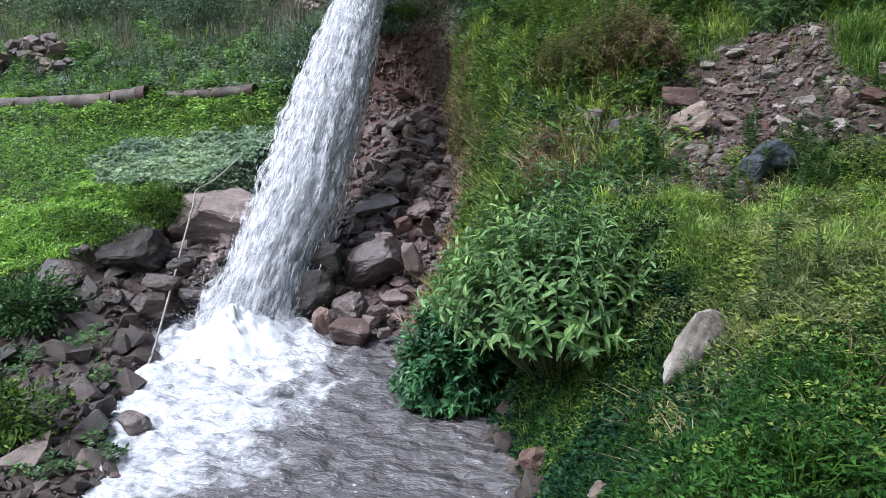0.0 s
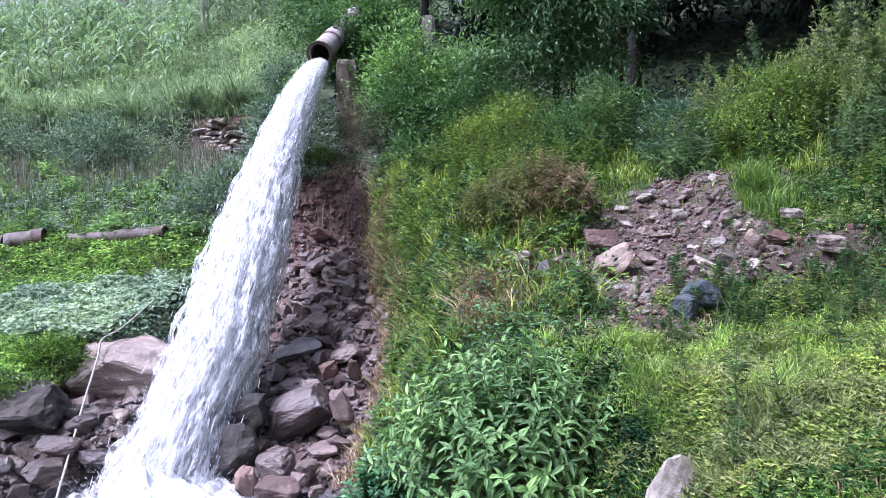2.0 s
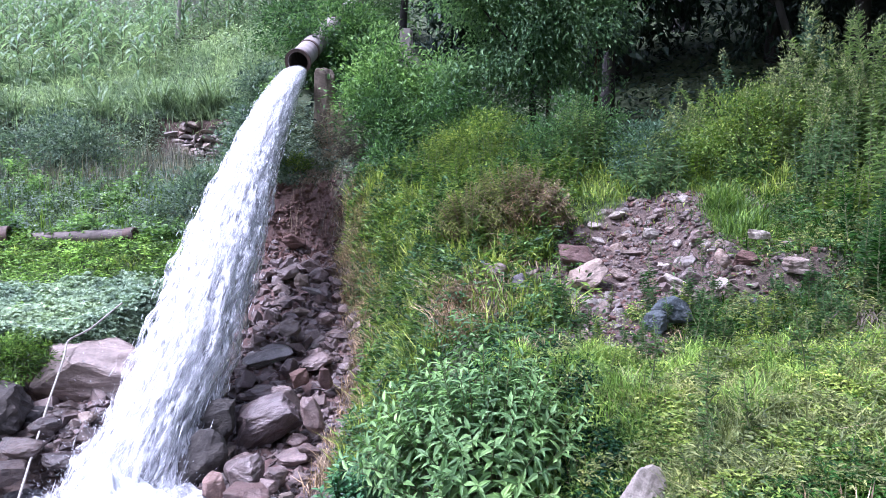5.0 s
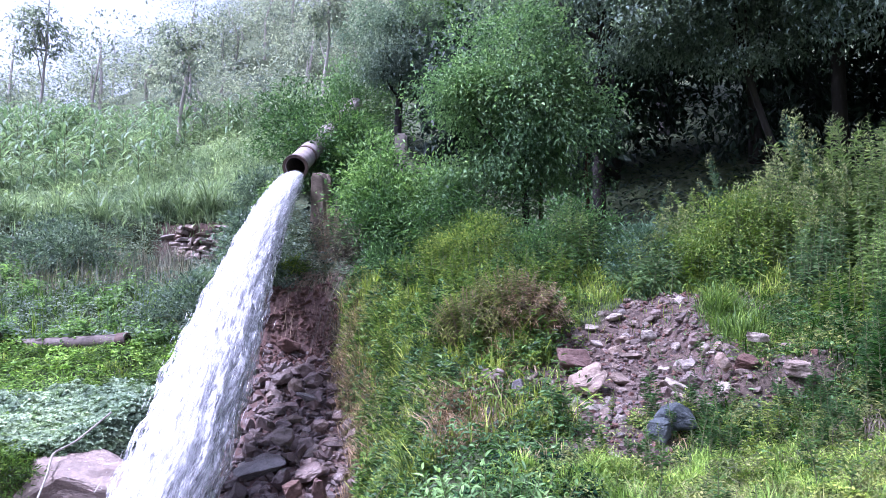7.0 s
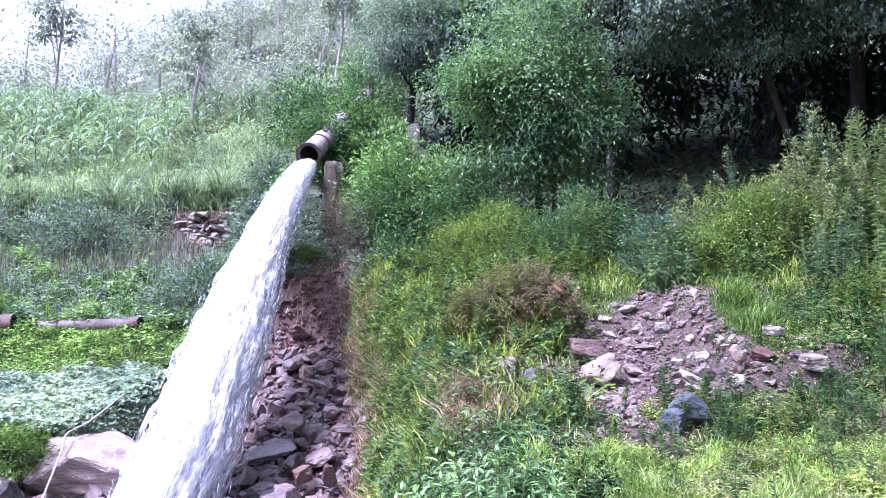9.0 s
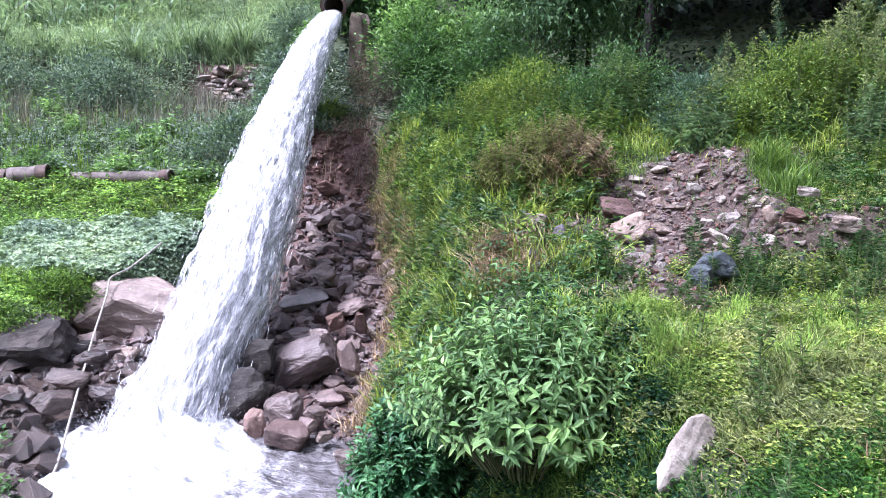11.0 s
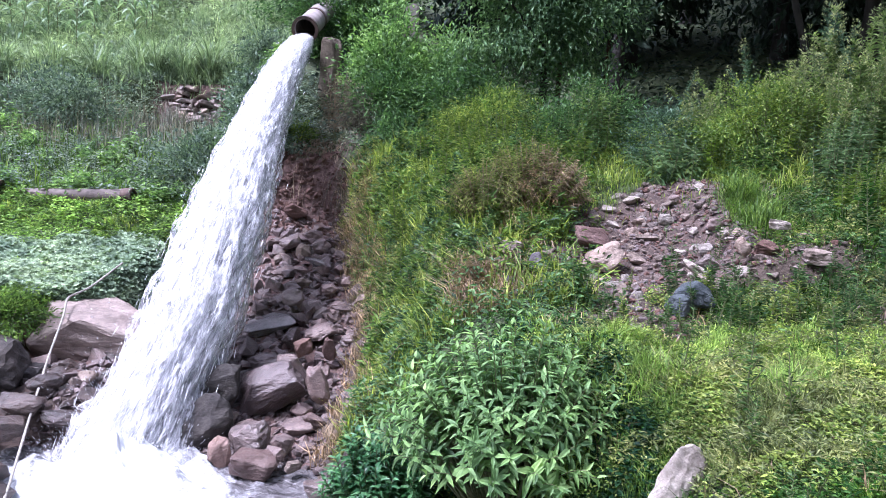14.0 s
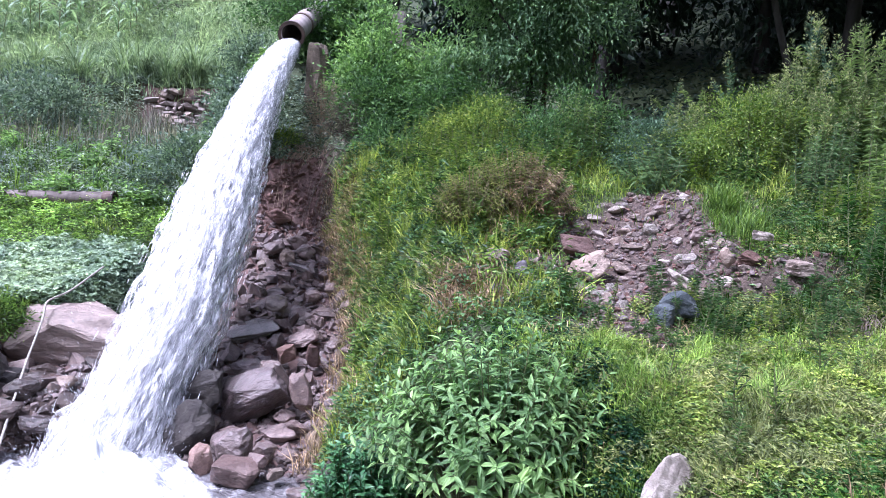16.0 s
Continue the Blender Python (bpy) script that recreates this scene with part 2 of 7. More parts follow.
M_GRASS_NEAR_SHADE = leaf_material("grass_near_shade", (0.016, 0.043, 0.003), (0.035, 0.084, 0.004), (0.072, 0.136, 0.010), 0.35, 0.55, 0.7, gloss=0.08)
M_OLIVE = leaf_material("leaf_olive", (0.092, 0.121, 0.028), (0.172, 0.201, 0.048), (0.276, 0.293, 0.086), 0.3, 0.6, 1.0)
# Weed green of the near bank, with shade put into the colour.
M_NEAR_WEED_SHADE = leaf_material("leaf_near_weed_shade", (0.014, 0.048, 0.004), (0.030, 0.085, 0.009), (0.060, 0.136, 0.018), 0.3, gloss=0.08)
M_GREYSTONE = rock_material("rock_light_grey", (0.14, 0.122, 0.105), (0.29, 0.26, 0.232), (0.46, 0.425, 0.39), 6.0, 0.85)
# Creeper green lowered to stand in for the shadow under the bush.
M_CREEP_SHADE = leaf_material("leaf_creeper_shade", (0.008, 0.028, 0.008), (0.018, 0.056, 0.015), (0.041, 0.095, 0.028), 0.25, gloss=0.08)
# Both hill leaf colours are paled and blued: spray haze and glare put in.
M_HILL_HAZE = leaf_material("leaf_hill_haze", (0.135, 0.18, 0.125), (0.21, 0.27, 0.19), (0.3, 0.355, 0.26), 0.3, 0.6)
M_HILL_DARK_HAZE = leaf_material("leaf_hill_shrub_haze", (0.08, 0.125, 0.075), (0.135, 0.195, 0.115), (0.21, 0.275, 0.17), 0.3, 0.6, 1.0)
M_DARK = leaf_material("leaf_dark", (0.05, 0.095, 0.05), (0.09, 0.15, 0.078), (0.15, 0.215, 0.115), 0.25, 0.55)
M_TREE = leaf_material("leaf_tree", (0.084, 0.168, 0.059), (0.146, 0.252, 0.092), (0.235, 0.347, 0.142), 0.38, 0.55)
M_YELLOW = leaf_material("leaf_yellow_green", (0.069, 0.138, 0.017), (0.138, 0.230, 0.029), (0.253, 0.310, 0.046), 0.35)
M_BLUE = leaf_material("leaf_blue_green", (0.045, 0.095, 0.045), (0.085, 0.155, 0.075), (0.14, 0.22, 0.115), 0.2)
M_DRY = leaf_material("grass_dry", (0.138, 0.098, 0.048), (0.263, 0.188, 0.094), (0.425, 0.319, 0.175), 0.2, 0.7, 1.5)
# Distance haze is put into the far leaves as a pale, even grey-green.
M_FAR_HAZE = leaf_material("leaf_far_haze", (0.225, 0.248, 0.211), (0.257, 0.279, 0.239), (0.288, 0.310, 0.270), 0.6, 0.8)
# The shade inside the woods is put into this near-black leaf colour.
M_DEEP_SHADE = leaf_material("leaf_deep_shade", (0.018, 0.034, 0.018), (0.03, 0.052, 0.028), (0.05, 0.078, 0.042), 0.2, 0.6)
# Canopy leaves carry sky light and bluish haze in their raised grey-green.
M_CANOPY_HAZE = leaf_material("leaf_canopy_haze", (0.133, 0.186, 0.132), (0.198, 0.260, 0.184), (0.267, 0.333, 0.236), 0.4, 0.85)
# Terrace green lightened and blued; the hillside haze sits in this colour.
M_TERRACE_HAZE = leaf_material("grass_terrace_haze", (0.17, 0.24, 0.11), (0.26, 0.345, 0.17), (0.36, 0.44, 0.245), 0.35, 0.6, 0.35)
# Bright turf green, raised further with the hazy light on the meadow put in.
M_TURF_LIT = leaf_material("grass_turf_lit", (0.154, 0.280, 0.039), (0.245, 0.420, 0.059), (0.378, 0.553, 0.105), 0.35, 0.6, 0.35)
M_BUSH_DARK = leaf_material("leaf_bush_dark", (0.031, 0.106, 0.031), (0.062, 0.175, 0.050), (0.125, 0.263, 0.088), 0.3, 0.42, 1.2)
M_STRAW = leaf_material("stalk_grey", (0.13, 0.12, 0.075), (0.21, 0.2, 0.13), (0.3, 0.29, 0.2), 0.25, 0.7, 1.0)
M_TWIG = plain_material("twig_dry", (0.125, 0.085, 0.053), (0.275, 0.200, 0.125), 15)
M_TWIG_DARK = plain_material("twig_dark", (0.05, 0.038, 0.028), (0.13, 0.1, 0.075), 15)
M_EARTH = rock_material("earth_brown", (0.071, 0.056, 0.043), (0.141, 0.114, 0.088), (0.235, 0.192, 0.154), 2.0, 0.95)
M_CLOD = rock_material("earth_red", (0.051, 0.030, 0.026), (0.117, 0.068, 0.057), (0.195, 0.120, 0.099), 4.0, 0.95)
M_STEM = plain_material("stem", (0.06, 0.09, 0.03), (0.13, 0.13, 0.05), 20)
# Bark darkened far down so trunks sink into the woods: shade as colour.
M_BARK_SHADE = plain_material("bark", (0.009, 0.007, 0.006), (0.024, 0.02, 0.016), 6, 0.85, 0, 0.8, (1, 1, 0.25))
M_BARK_PALE = plain_material("bark_pale", (0.2, 0.18, 0.16), (0.36, 0.33, 0.3), 4, 0.85, 0, 0.8, (1, 1, 0.25))
M_BARK_RED = plain_material("bark_red", (0.035, 0.015, 0.01), (0.085, 0.034, 0.02), 6, 0.85, 0, 0.8, (1, 1, 0.25))
M_OLD_PIPE = plain_material("pipe_old", (0.06, 0.045, 0.04), (0.15, 0.12, 0.108), 4, 0.85, 0, 0.6)
M_STONE = rock_material("rock_stone", (0.085, 0.066, 0.055), (0.17, 0.136, 0.116), (0.3, 0.25, 0.22), 3.0, 0.8)
M_PIPE = plain_material("pipe_concrete", (0.17, 0.14, 0.132), (0.29, 0.25, 0.24), 3.5, 0.8, 0, 0.5)
M_RUST = plain_material("pipe_rust", (0.035, 0.022, 0.019), (0.1, 0.06, 0.048), 5, 0.8, 0, 0.6)
M_INSIDE = plain_material("pipe_inside", (0.03, 0.022, 0.02), (0.07, 0.05, 0.045), 5, 0.8)
M_HOSE = plain_material("hose_pale", (0.2, 0.18, 0.155), (0.34, 0.31, 0.27), 12, 0.6)
M_CONCRETE = plain_material("concrete", (0.13, 0.11, 0.095), (0.25, 0.225, 0.2), 4, 0.85)


def ground_material():
    """Soil: dark under growth, red-brown where the bank has slipped, grey-brown under rubble."""
    m, nt, nodes, links, bsdf = nodes_of("soil")
    n = texture(nodes, links, "ShaderNodeTexNoise", 1.3, 9, 0.7)
    fine = texture(nodes, links, "ShaderNodeTexNoise", 14, 9, 0.75)
    mossy = ramp(nodes, [(0.35, (0.03, 0.04, 0.015)), (0.55, (0.045, 0.065, 0.02)), (0.75, (0.085, 0.075, 0.04))])
    links.new(n.outputs["Fac"], mossy.inputs["Fac"])
    red = ramp(nodes, [(0.3, (0.045, 0.027, 0.024)), (0.5, (0.11, 0.065, 0.056)), (0.72, (0.18, 0.112, 0.096))])
    links.new(fine.outputs["Fac"], red.inputs["Fac"])
    grit = ramp(nodes, [(0.34, (0.022, 0.014, 0.011)), (0.5, (0.07, 0.046, 0.037)), (0.7, (0.13, 0.092, 0.075))])
    links.new(fine.outputs["Fac"], grit.inputs["Fac"])
    at = nodes.new("ShaderNodeAttribute")
    at.attribute_name = "soil_kind"
    sep = nodes.new("ShaderNodeSeparateColor")
    links.new(at.outputs["Color"], sep.inputs["Color"])
    col = mixed(nodes, links, "MIX", sep.outputs[0], mossy.outputs["Color"], red.outputs["Color"])
    col = mixed(nodes, links, "MIX", sep.outputs[1], col, grit.outputs["Color"])
    links.new(col, bsdf.inputs["Base Color"])
    bsdf.inputs["Roughness"].default_value = 0.9
    bump(nodes, links, bsdf, fine.outputs["Fac"], 0.9, 0.06)
    return m


def bare_red(x, y):
    """Where the slipped, reddish earth shows: 0 to 1."""
    edge_r, edge_l = bank_edge_right(y), bank_edge_left(y)
    across = smooth((edge_r + 0.25 - x) / 0.3) * smooth((x - edge_l + line(y, (6, 0.5), (9, 0.45), (10, 0.15))) / 0.3)
    along = smooth((y - 6) / 1) * smooth((13.75 - y) / 0.15)
    terrace = smooth((1.25 - np.abs(x + 7.15)) / 0.3) * smooth((y - 18.9) / 0.25) * smooth((19.85 - y) / 0.2)
    return np.maximum(across * along, terrace)


def bare_bank(x, y):
    """The stony left bank of the stream: 0 to 1."""
    return smooth((meadow_edge(x) + 0.05 - y) / 0.25) * smooth((-2.2 - x) / 0.4) * smooth((x + 14) / 3)


def bare_grit(x, y):
    """Where the rubble lies: 0 to 1."""
    d = ((x - 2.25 - 0.27 * (y - 8)) / 1.6) ** 2 + ((y - 8.1) / 2.0) ** 2 + 0.3 * fbm(x, y, 1.3, 3.0) + 0.22 * fbm(x, y, 0.45, 5.0)
    low = smooth((7.5 - y) / 0.5)
    d = d + low * 1.2 * smooth((np.abs(x - 1.55 - 0.25 * fbm(x, y, 1.1, 6.0)) - 0.3) / 0.25)
    track = 0.9 * smooth((0.22 - np.abs(y - 7.3 - 0.12 * (x - 3))) / 0.15) * smooth((x - 2.7) / 0.4) * smooth((4.3 - x) / 0.4)
    return np.maximum(smooth((1.15 - d) / 0.4), track)


# ---- ground ----
def spaced(fine_from, fine_to, step, low, high, grow=1.12):
    mid = list(np.arange(fine_from, fine_to + step / 2, step))
    s, v = step, fine_to
    while v < high:
        s *= grow
        v += s
        mid.append(v)
    s, v, head = step, fine_from, []
    while v > low:
        s *= grow
        v -= s
        head.append(v)
    return np.array(head[::-1] + mid)


def build_ground():
    gx, gy = spaced(-12, 8, 0.1, -260, 260), spaced(2.4, 20.5, 0.1, -200, 420)
    X, Y = np.meshgrid(gx, gy)
    Z = land(X, Y) + 0.025 * fbm(X, Y, 0.31, 5.0) * (1 + 2 * bare_red(X, Y))
    Z = np.where(Y > 95, np.minimum(Z, 46 + 8 * fbm(X, Y, 90, 1.0)), Z)
    n, k = len(gx), len(gy)
    idx = np.arange(n * k).reshape(k, n)
    faces = np.stack([idx[:-1, :-1], idx[:-1, 1:], idx[1:, 1:], idx[1:, :-1]], -1).reshape(-1, 4)
    me = mesh_np("ground", np.stack([X, Y, Z], -1).reshape(-1, 3), faces, ground_material(), True)
    col = np.zeros((n * k, 4), np.float32)
    col[:, 0], col[:, 1], col[:, 3] = bare_red(X, Y).ravel(), np.maximum(bare_grit(X, Y), bare_bank(X, Y)).ravel(), 1
    me.attributes.new("soil_kind", "FLOAT_COLOR", "POINT").data.foreach_set("color", col.ravel())
    tagged(new("ground", me), "uneven hillside ground of dark soil and slipped red earth", "ground", kind="structure")


build_ground()


# ---- water ----
LAND_AT = (-3.34, 6.95)


def water_material():
    m, nt, nodes, links, bsdf = nodes_of("muddy_water")
    tc = nodes.new("ShaderNodeTexCoord")
    dist = nodes.new("ShaderNodeVectorMath")
    dist.operation = "DISTANCE"
    flat = nodes.new("ShaderNodeMapping")
    flat.inputs["Scale"].default_value = (0.95, 0.5, 0)
    links.new(tc.outputs["Object"], flat.inputs["Vector"])
    links.new(flat.outputs["Vector"], dist.inputs[0])
    dist.inputs[1].default_value = (-3.35 * 0.95, 5.5 * 0.5, 0)
    n = texture(nodes, links, "ShaderNodeTexNoise", 2.4, 10, 0.72)
    big = texture(nodes, links, "ShaderNodeTexNoise", 0.9, 3, 0.5)
    add = nodes.new("ShaderNodeMath")
    add.operation = "MULTIPLY_ADD"
    links.new(n.outputs["Fac"], add.inputs[0])
    add.inputs[1].default_value = -2.4
    links.new(dist.outputs["Value"], add.inputs[2])
    add2 = nodes.new("ShaderNodeMath")
    add2.operation = "MULTIPLY_ADD"
    links.new(big.outputs["Fac"], add2.inputs[0])
    add2.inputs[1].default_value = 0.45
    links.new(add.outputs[0], add2.inputs[2])
    foam = ramp(nodes, [(0.0, (1, 1, 1)), (0.14, (0.5, 0.5, 0.5)), (0.42, (0.0, 0.0, 0.0))])
    links.new(add2.outputs[0], foam.inputs["Fac"])
    froth = texture(nodes, links, "ShaderNodeTexNoise", 6, 8, 0.7)
    froth_tone = ramp(nodes, [(0.36, (0.24, 0.24, 0.26)), (0.62, (0.6, 0.6, 0.62))])
    links.new(froth.outputs["Fac"], froth_tone.inputs["Fac"])
    col = mixed(nodes, links, "MIX", foam.outputs["Color"], (0.1, 0.092, 0.094), froth_tone.outputs["Color"])
    links.new(col, bsdf.inputs["Base Color"])
    rr = nodes.new("ShaderNodeMapRange")
    rr.inputs["To Min"].default_value, rr.inputs["To Max"].default_value = 0.12, 0.7
    links.new(foam.outputs["Color"], rr.inputs["Value"])
    links.new(rr.outputs[0], bsdf.inputs["Roughness"])
    bsdf.inputs["IOR"].default_value = 1.33
    rip = texture(nodes, links, "ShaderNodeTexNoise", 3.2, 4, 0.5, stretch=(1, 2.0, 1))
    bump(nodes, links, bsdf, rip.outputs["Fac"], 1.0, 0.2)
    return m


def build_pool():
    gx, gy = np.arange(-9, 1.0, 0.07), np.arange(-4, 8.0, 0.06)
    X, Y = np.meshgrid(gx, gy)
    d = np.hypot(X - LAND_AT[0], Y - LAND_AT[1])
    churn = np.exp(-(d / 1.0) ** 2)
    Z = POOL + 0.025 * fbm(X, Y * 1.5, 0.6, 1.0) + 0.018 * fbm(X, Y * 1.6, 0.27, 2.0)
    Z = Z + churn * (0.16 + 0.09 * fbm(X, Y, 0.35, 3.0) + 0.06 * fbm(X, Y, 0.16, 4.0)) + 0.05 * np.exp(-(d / 3) ** 2) * fbm(X, Y, 0.5, 8.0)
    n, k = len(gx), len(gy)
    idx = np.arange(n * k).reshape(k, n)
    faces = np.stack([idx[:-1, :-1], idx[:-1, 1:], idx[1:, 1:], idx[1:, :-1]], -1).reshape(-1, 4)
    me = mesh_np("water", np.stack([X, Y, Z], -1).reshape(-1, 3), faces, water_material(), True)
    tagged(new("stream_water", me), "muddy grey stream pool churned to white foam below a waterfall", "water", kind="structure")


build_pool()

MOUTH, SPEED = np.array((-3.54, 16.0, 2.53)), np.array((0.16, -11.56, -4.03))


def fall_at(s):
    s = np.asarray(s, float)[..., None]
    return MOUTH + s * SPEED - np.array((0, 0, 4.9)) * s ** 2


def jet_material(cover, fine):
    """White water: streaks that run along the flow, torn open towards the edges."""
    m, nt, nodes, links, bsdf = nodes_of("white_water")
    uv = nodes.new("ShaderNodeUVMap")
    mp = nodes.new("ShaderNodeMapping")
    mp.inputs["Scale"].default_value = (36 * fine, 1.7 * fine, 1)
    links.new(uv.outputs[0], mp.inputs["Vector"])
    n = nodes.new("ShaderNodeTexNoise")
    n.inputs["Scale"].default_value, n.inputs["Detail"].default_value, n.inputs["Roughness"].default_value = 1.0, 7, 0.65
    links.new(mp.outputs["Vector"], n.inputs["Vector"])
    sep = nodes.new("ShaderNodeSeparateXYZ")
    links.new(uv.outputs[0], sep.inputs[0])
    # the sheet opens as it falls
    thin = nodes.new("ShaderNodeMapRange")
    thin.inputs["From Min"].default_value, thin.inputs["From Max"].default_value = 0.0, 11.0
    thin.inputs["To Min"].default_value, thin.inputs["To Max"].default_value = cover + 0.2, cover + 0.04
    links.new(sep.outputs["Y"], thin.inputs["Value"])
    su = nodes.new("ShaderNodeMath")
    su.operation = "ADD"
    links.new(n.outputs["Fac"], su.inputs[0])
    links.new(thin.outputs[0], su.inputs[1])
    al = ramp(nodes, [(0.4, (0, 0, 0)), (0.62, (1, 1, 1))])
    links.new(su.outputs[0], al.inputs["Fac"])
    tone = ramp(nodes, [(0.33, (0.28, 0.28, 0.305)), (0.48, (0.47, 0.47, 0.49)), (0.62, (0.6, 0.595, 0.61))])
    links.new(n.outputs["Fac"], tone.inputs["Fac"])
    links.new(tone.outputs["Color"], bsdf.inputs["Base Color"])
    bsdf.inputs["Roughness"].default_value = 0.85
    bsdf.inputs["Specular IOR Level"].default_value = 0.15
    links.new(al.outputs["Color"], bsdf.inputs["Alpha"])
    return m


def build_jet():
    owner = thing("waterfall", 0, 0, 0, "white water jet arching from a pipe into a pool", "waterfall")
    S = np.linspace(0, 0.795, 150)
    path = fall_at(S)
    vel = np.gradient(path, axis=0)
    run = np.concatenate([[0], np.cumsum(np.linalg.norm(np.diff(path, axis=0), axis=1))])
    tang = vel / np.linalg.norm(vel, axis=1)[:, None]
    side = np.cross(tang, (0, 0, 1.0))
    side /= np.linalg.norm(side, axis=1)[:, None]
    up = np.cross(side, tang)
    width = np.interp(S, (0, 0.04, 0.2, 0.37, 0.44, 0.5, 0.58, 0.66, 0.72, 0.795), (0.2, 0.26, 0.33, 0.4, 0.46, 0.52, 0.54, 0.54, 0.52, 0.66))
    depth = np.interp(S, (0, 0.05, 0.2, 0.5, 0.795), (0.13, 0.2, 0.3, 0.45, 0.55))
    path = path + np.array((1.0, 0, 0)) * np.interp(S, (0, 0.05, 0.2, 0.4, 0.55, 0.66, 0.72, 0.76, 0.795), (0, 0, 0.07, 0.13, 0.16, 0.13, 0.02, -0.08, -0.18))[:, None]
    for k, (name, size, cover, shift, fine) in enumerate((("core", 0.6, 0.2, -0.2, 1.5), ("inner_veil", 0.8, 0.02, -0.06, 2.0), ("veil", 0.92, -0.02, 0.0, 2.2), ("spray_veil", 1.06, -0.08, 0.02, 2.6))):
        A = np.linspace(0, 2 * np.pi, 49)
        a, i = np.meshgrid(A, np.arange(len(S)))
        wob = 1 + (0.05 + 0.14 * S[i]) * fbm(a * 3, run[i] * 0.9, 1.3, 2.0 + k) + 0.1 * S[i] * fbm(a * 9, run[i], 0.8, 4.0 + k)
        wob[:, -1] = wob[:, 0]
        P = path[i] - np.array((-1.0, 0, 0)) * (shift * width[i])[..., None] + side[i] * (np.cos(a) * width[i] * size * wob)[..., None] + up[i] * (np.sin(a) * depth[i] * size * wob)[..., None]
        n, m = len(A), len(S)
        idx = np.arange(n * m).reshape(m, n)
        faces = np.stack([idx[:-1, :-1], idx[:-1, 1:], idx[1:, 1:], idx[1:, :-1]], -1).reshape(-1, 4)
        me = mesh_np(name, P.reshape(-1, 3), faces, jet_material(cover, fine), True)
        uv = np.stack([a / (2 * np.pi) + 0.37 * k, run[i] + 3.1 * k], -1).reshape(-1, 2)
        layer = me.uv_layers.new(name="flow")
        layer.data.foreach_set("uv", uv[faces.ravel()].astype(np.float32).ravel())
        part(name, me, None, owner)
    # torn-off streaks of water round the jet and drops over the pool
    r = np.random.default_rng(3)
    n = 9000
    s = 0.03 + 0.765 * r.random(n) ** 0.75
    ang, out = r.random(n) * 6.283, 0.75 + np.abs(r.normal(0, 0.2, n))
    w, d = np.interp(s, S, width), np.interp(s, S, depth)
    k = np.clip((s / 0.795 * 149).astype(int), 0, 149)
    C = path[k] + side[k] * (np.cos(ang) * w * out)[:, None] + up[k] * (np.sin(ang) * d * out)[:, None]
    T = tang[k] + r.normal(0, 0.05, (n, 3))
    L, R = (0.02 + 0.09 * r.random(n) * (0.4 + s))[:, None], (0.0016 + 0.0036 * r.random(n) ** 2)[:, None]
    V, F = spindles(C, T, L, R)
    part("torn_water", mesh_np("torn_water", V, F, M_FOAM), None, owner)
    n = 7000
    ang, rad = r.random(n) * 6.283, np.abs(r.normal(0, 0.28, n)) + 0.04
    C = np.stack([LAND_AT[0] - 0.08 + np.cos(ang) * rad * 1.25, LAND_AT[1] - 0.15 + np.sin(ang) * rad, POOL + 0.05 + r.exponential(0.26, n) * np.exp(-(rad / 0.75) ** 2)], 1)
    T = np.stack([np.cos(ang), np.sin(ang), 0.6 + r.random(n)], 1)
    V, F = spindles(C, T / np.linalg.norm(T, axis=1)[:, None], (0.005 + 0.014 * r.random(n))[:, None], (0.002 + 0.003 * r.random(n) ** 2)[:, None])
    part("splash", mesh_np("splash", V, F, M_FOAM), None, owner)
    # heaped foam where the jet strikes
    A, Q = np.meshgrid(np.linspace(0, 2 * np.pi, 73)[:-1], np.linspace(0, 1, 26))
    rad = 0.92 * Q * (1 + 0.16 * fbm(A * 2, Q, 2.0, 1.0))
    X, Y = LAND_AT[0] - 0.02 + rad * np.cos(A), LAND_AT[1] - 0.35 + rad * np.sin(A)
    Z = POOL - 0.1 + 0.42 * (1 - Q ** 1.1) * (1 + 0.14 * fbm(X, Y, 0.6, 6.0) + 0.12 * fbm(X, Y, 0.23, 7.0) + 0.12 * fbm(X, Y, 0.11, 9.0)) + 0.12 * (1 - Q)
    idx = np.arange(72 * 26).reshape(26, 72)
    nxt = np.roll(idx, -1, 1)
    faces = np.stack([idx[:-1], nxt[:-1], nxt[1:], idx[1:]], -1).reshape(-1, 4)
    part("boil", mesh_np("boil", np.stack([X, Y, Z], -1).reshape(-1, 3), faces, M_FOAM, True), None, owner)


def spindles(C, T, L, R):
    """Small six-cornered drops, drawn out along T."""
    n = len(C)
    a = np.cross(T, (0.3, 0.5, 0.81))
    a /= np.linalg.norm(a, axis=1)[:, None] + 1e-9
    b = np.cross(T, a)
    V = np.stack([C - T * L, C + a * R, C + (b * 0.87 - a * 0.5) * R, C - (b * 0.87 + a * 0.5) * R, C + T * L], 1)
    base = np.arange(n)[:, None, None] * 5
    F = base + np.array([[0, 2, 1], [0, 3, 2], [0, 1, 3], [4, 1, 2], [4, 2, 3], [4, 3, 1]])
    return V.reshape(-1, 3), F.reshape(-1, 3)


M_FOAM = plain_material("foam", (0.52, 0.52, 0.54), (0.74, 0.74, 0.76), 5, 0.7)
build_jet()


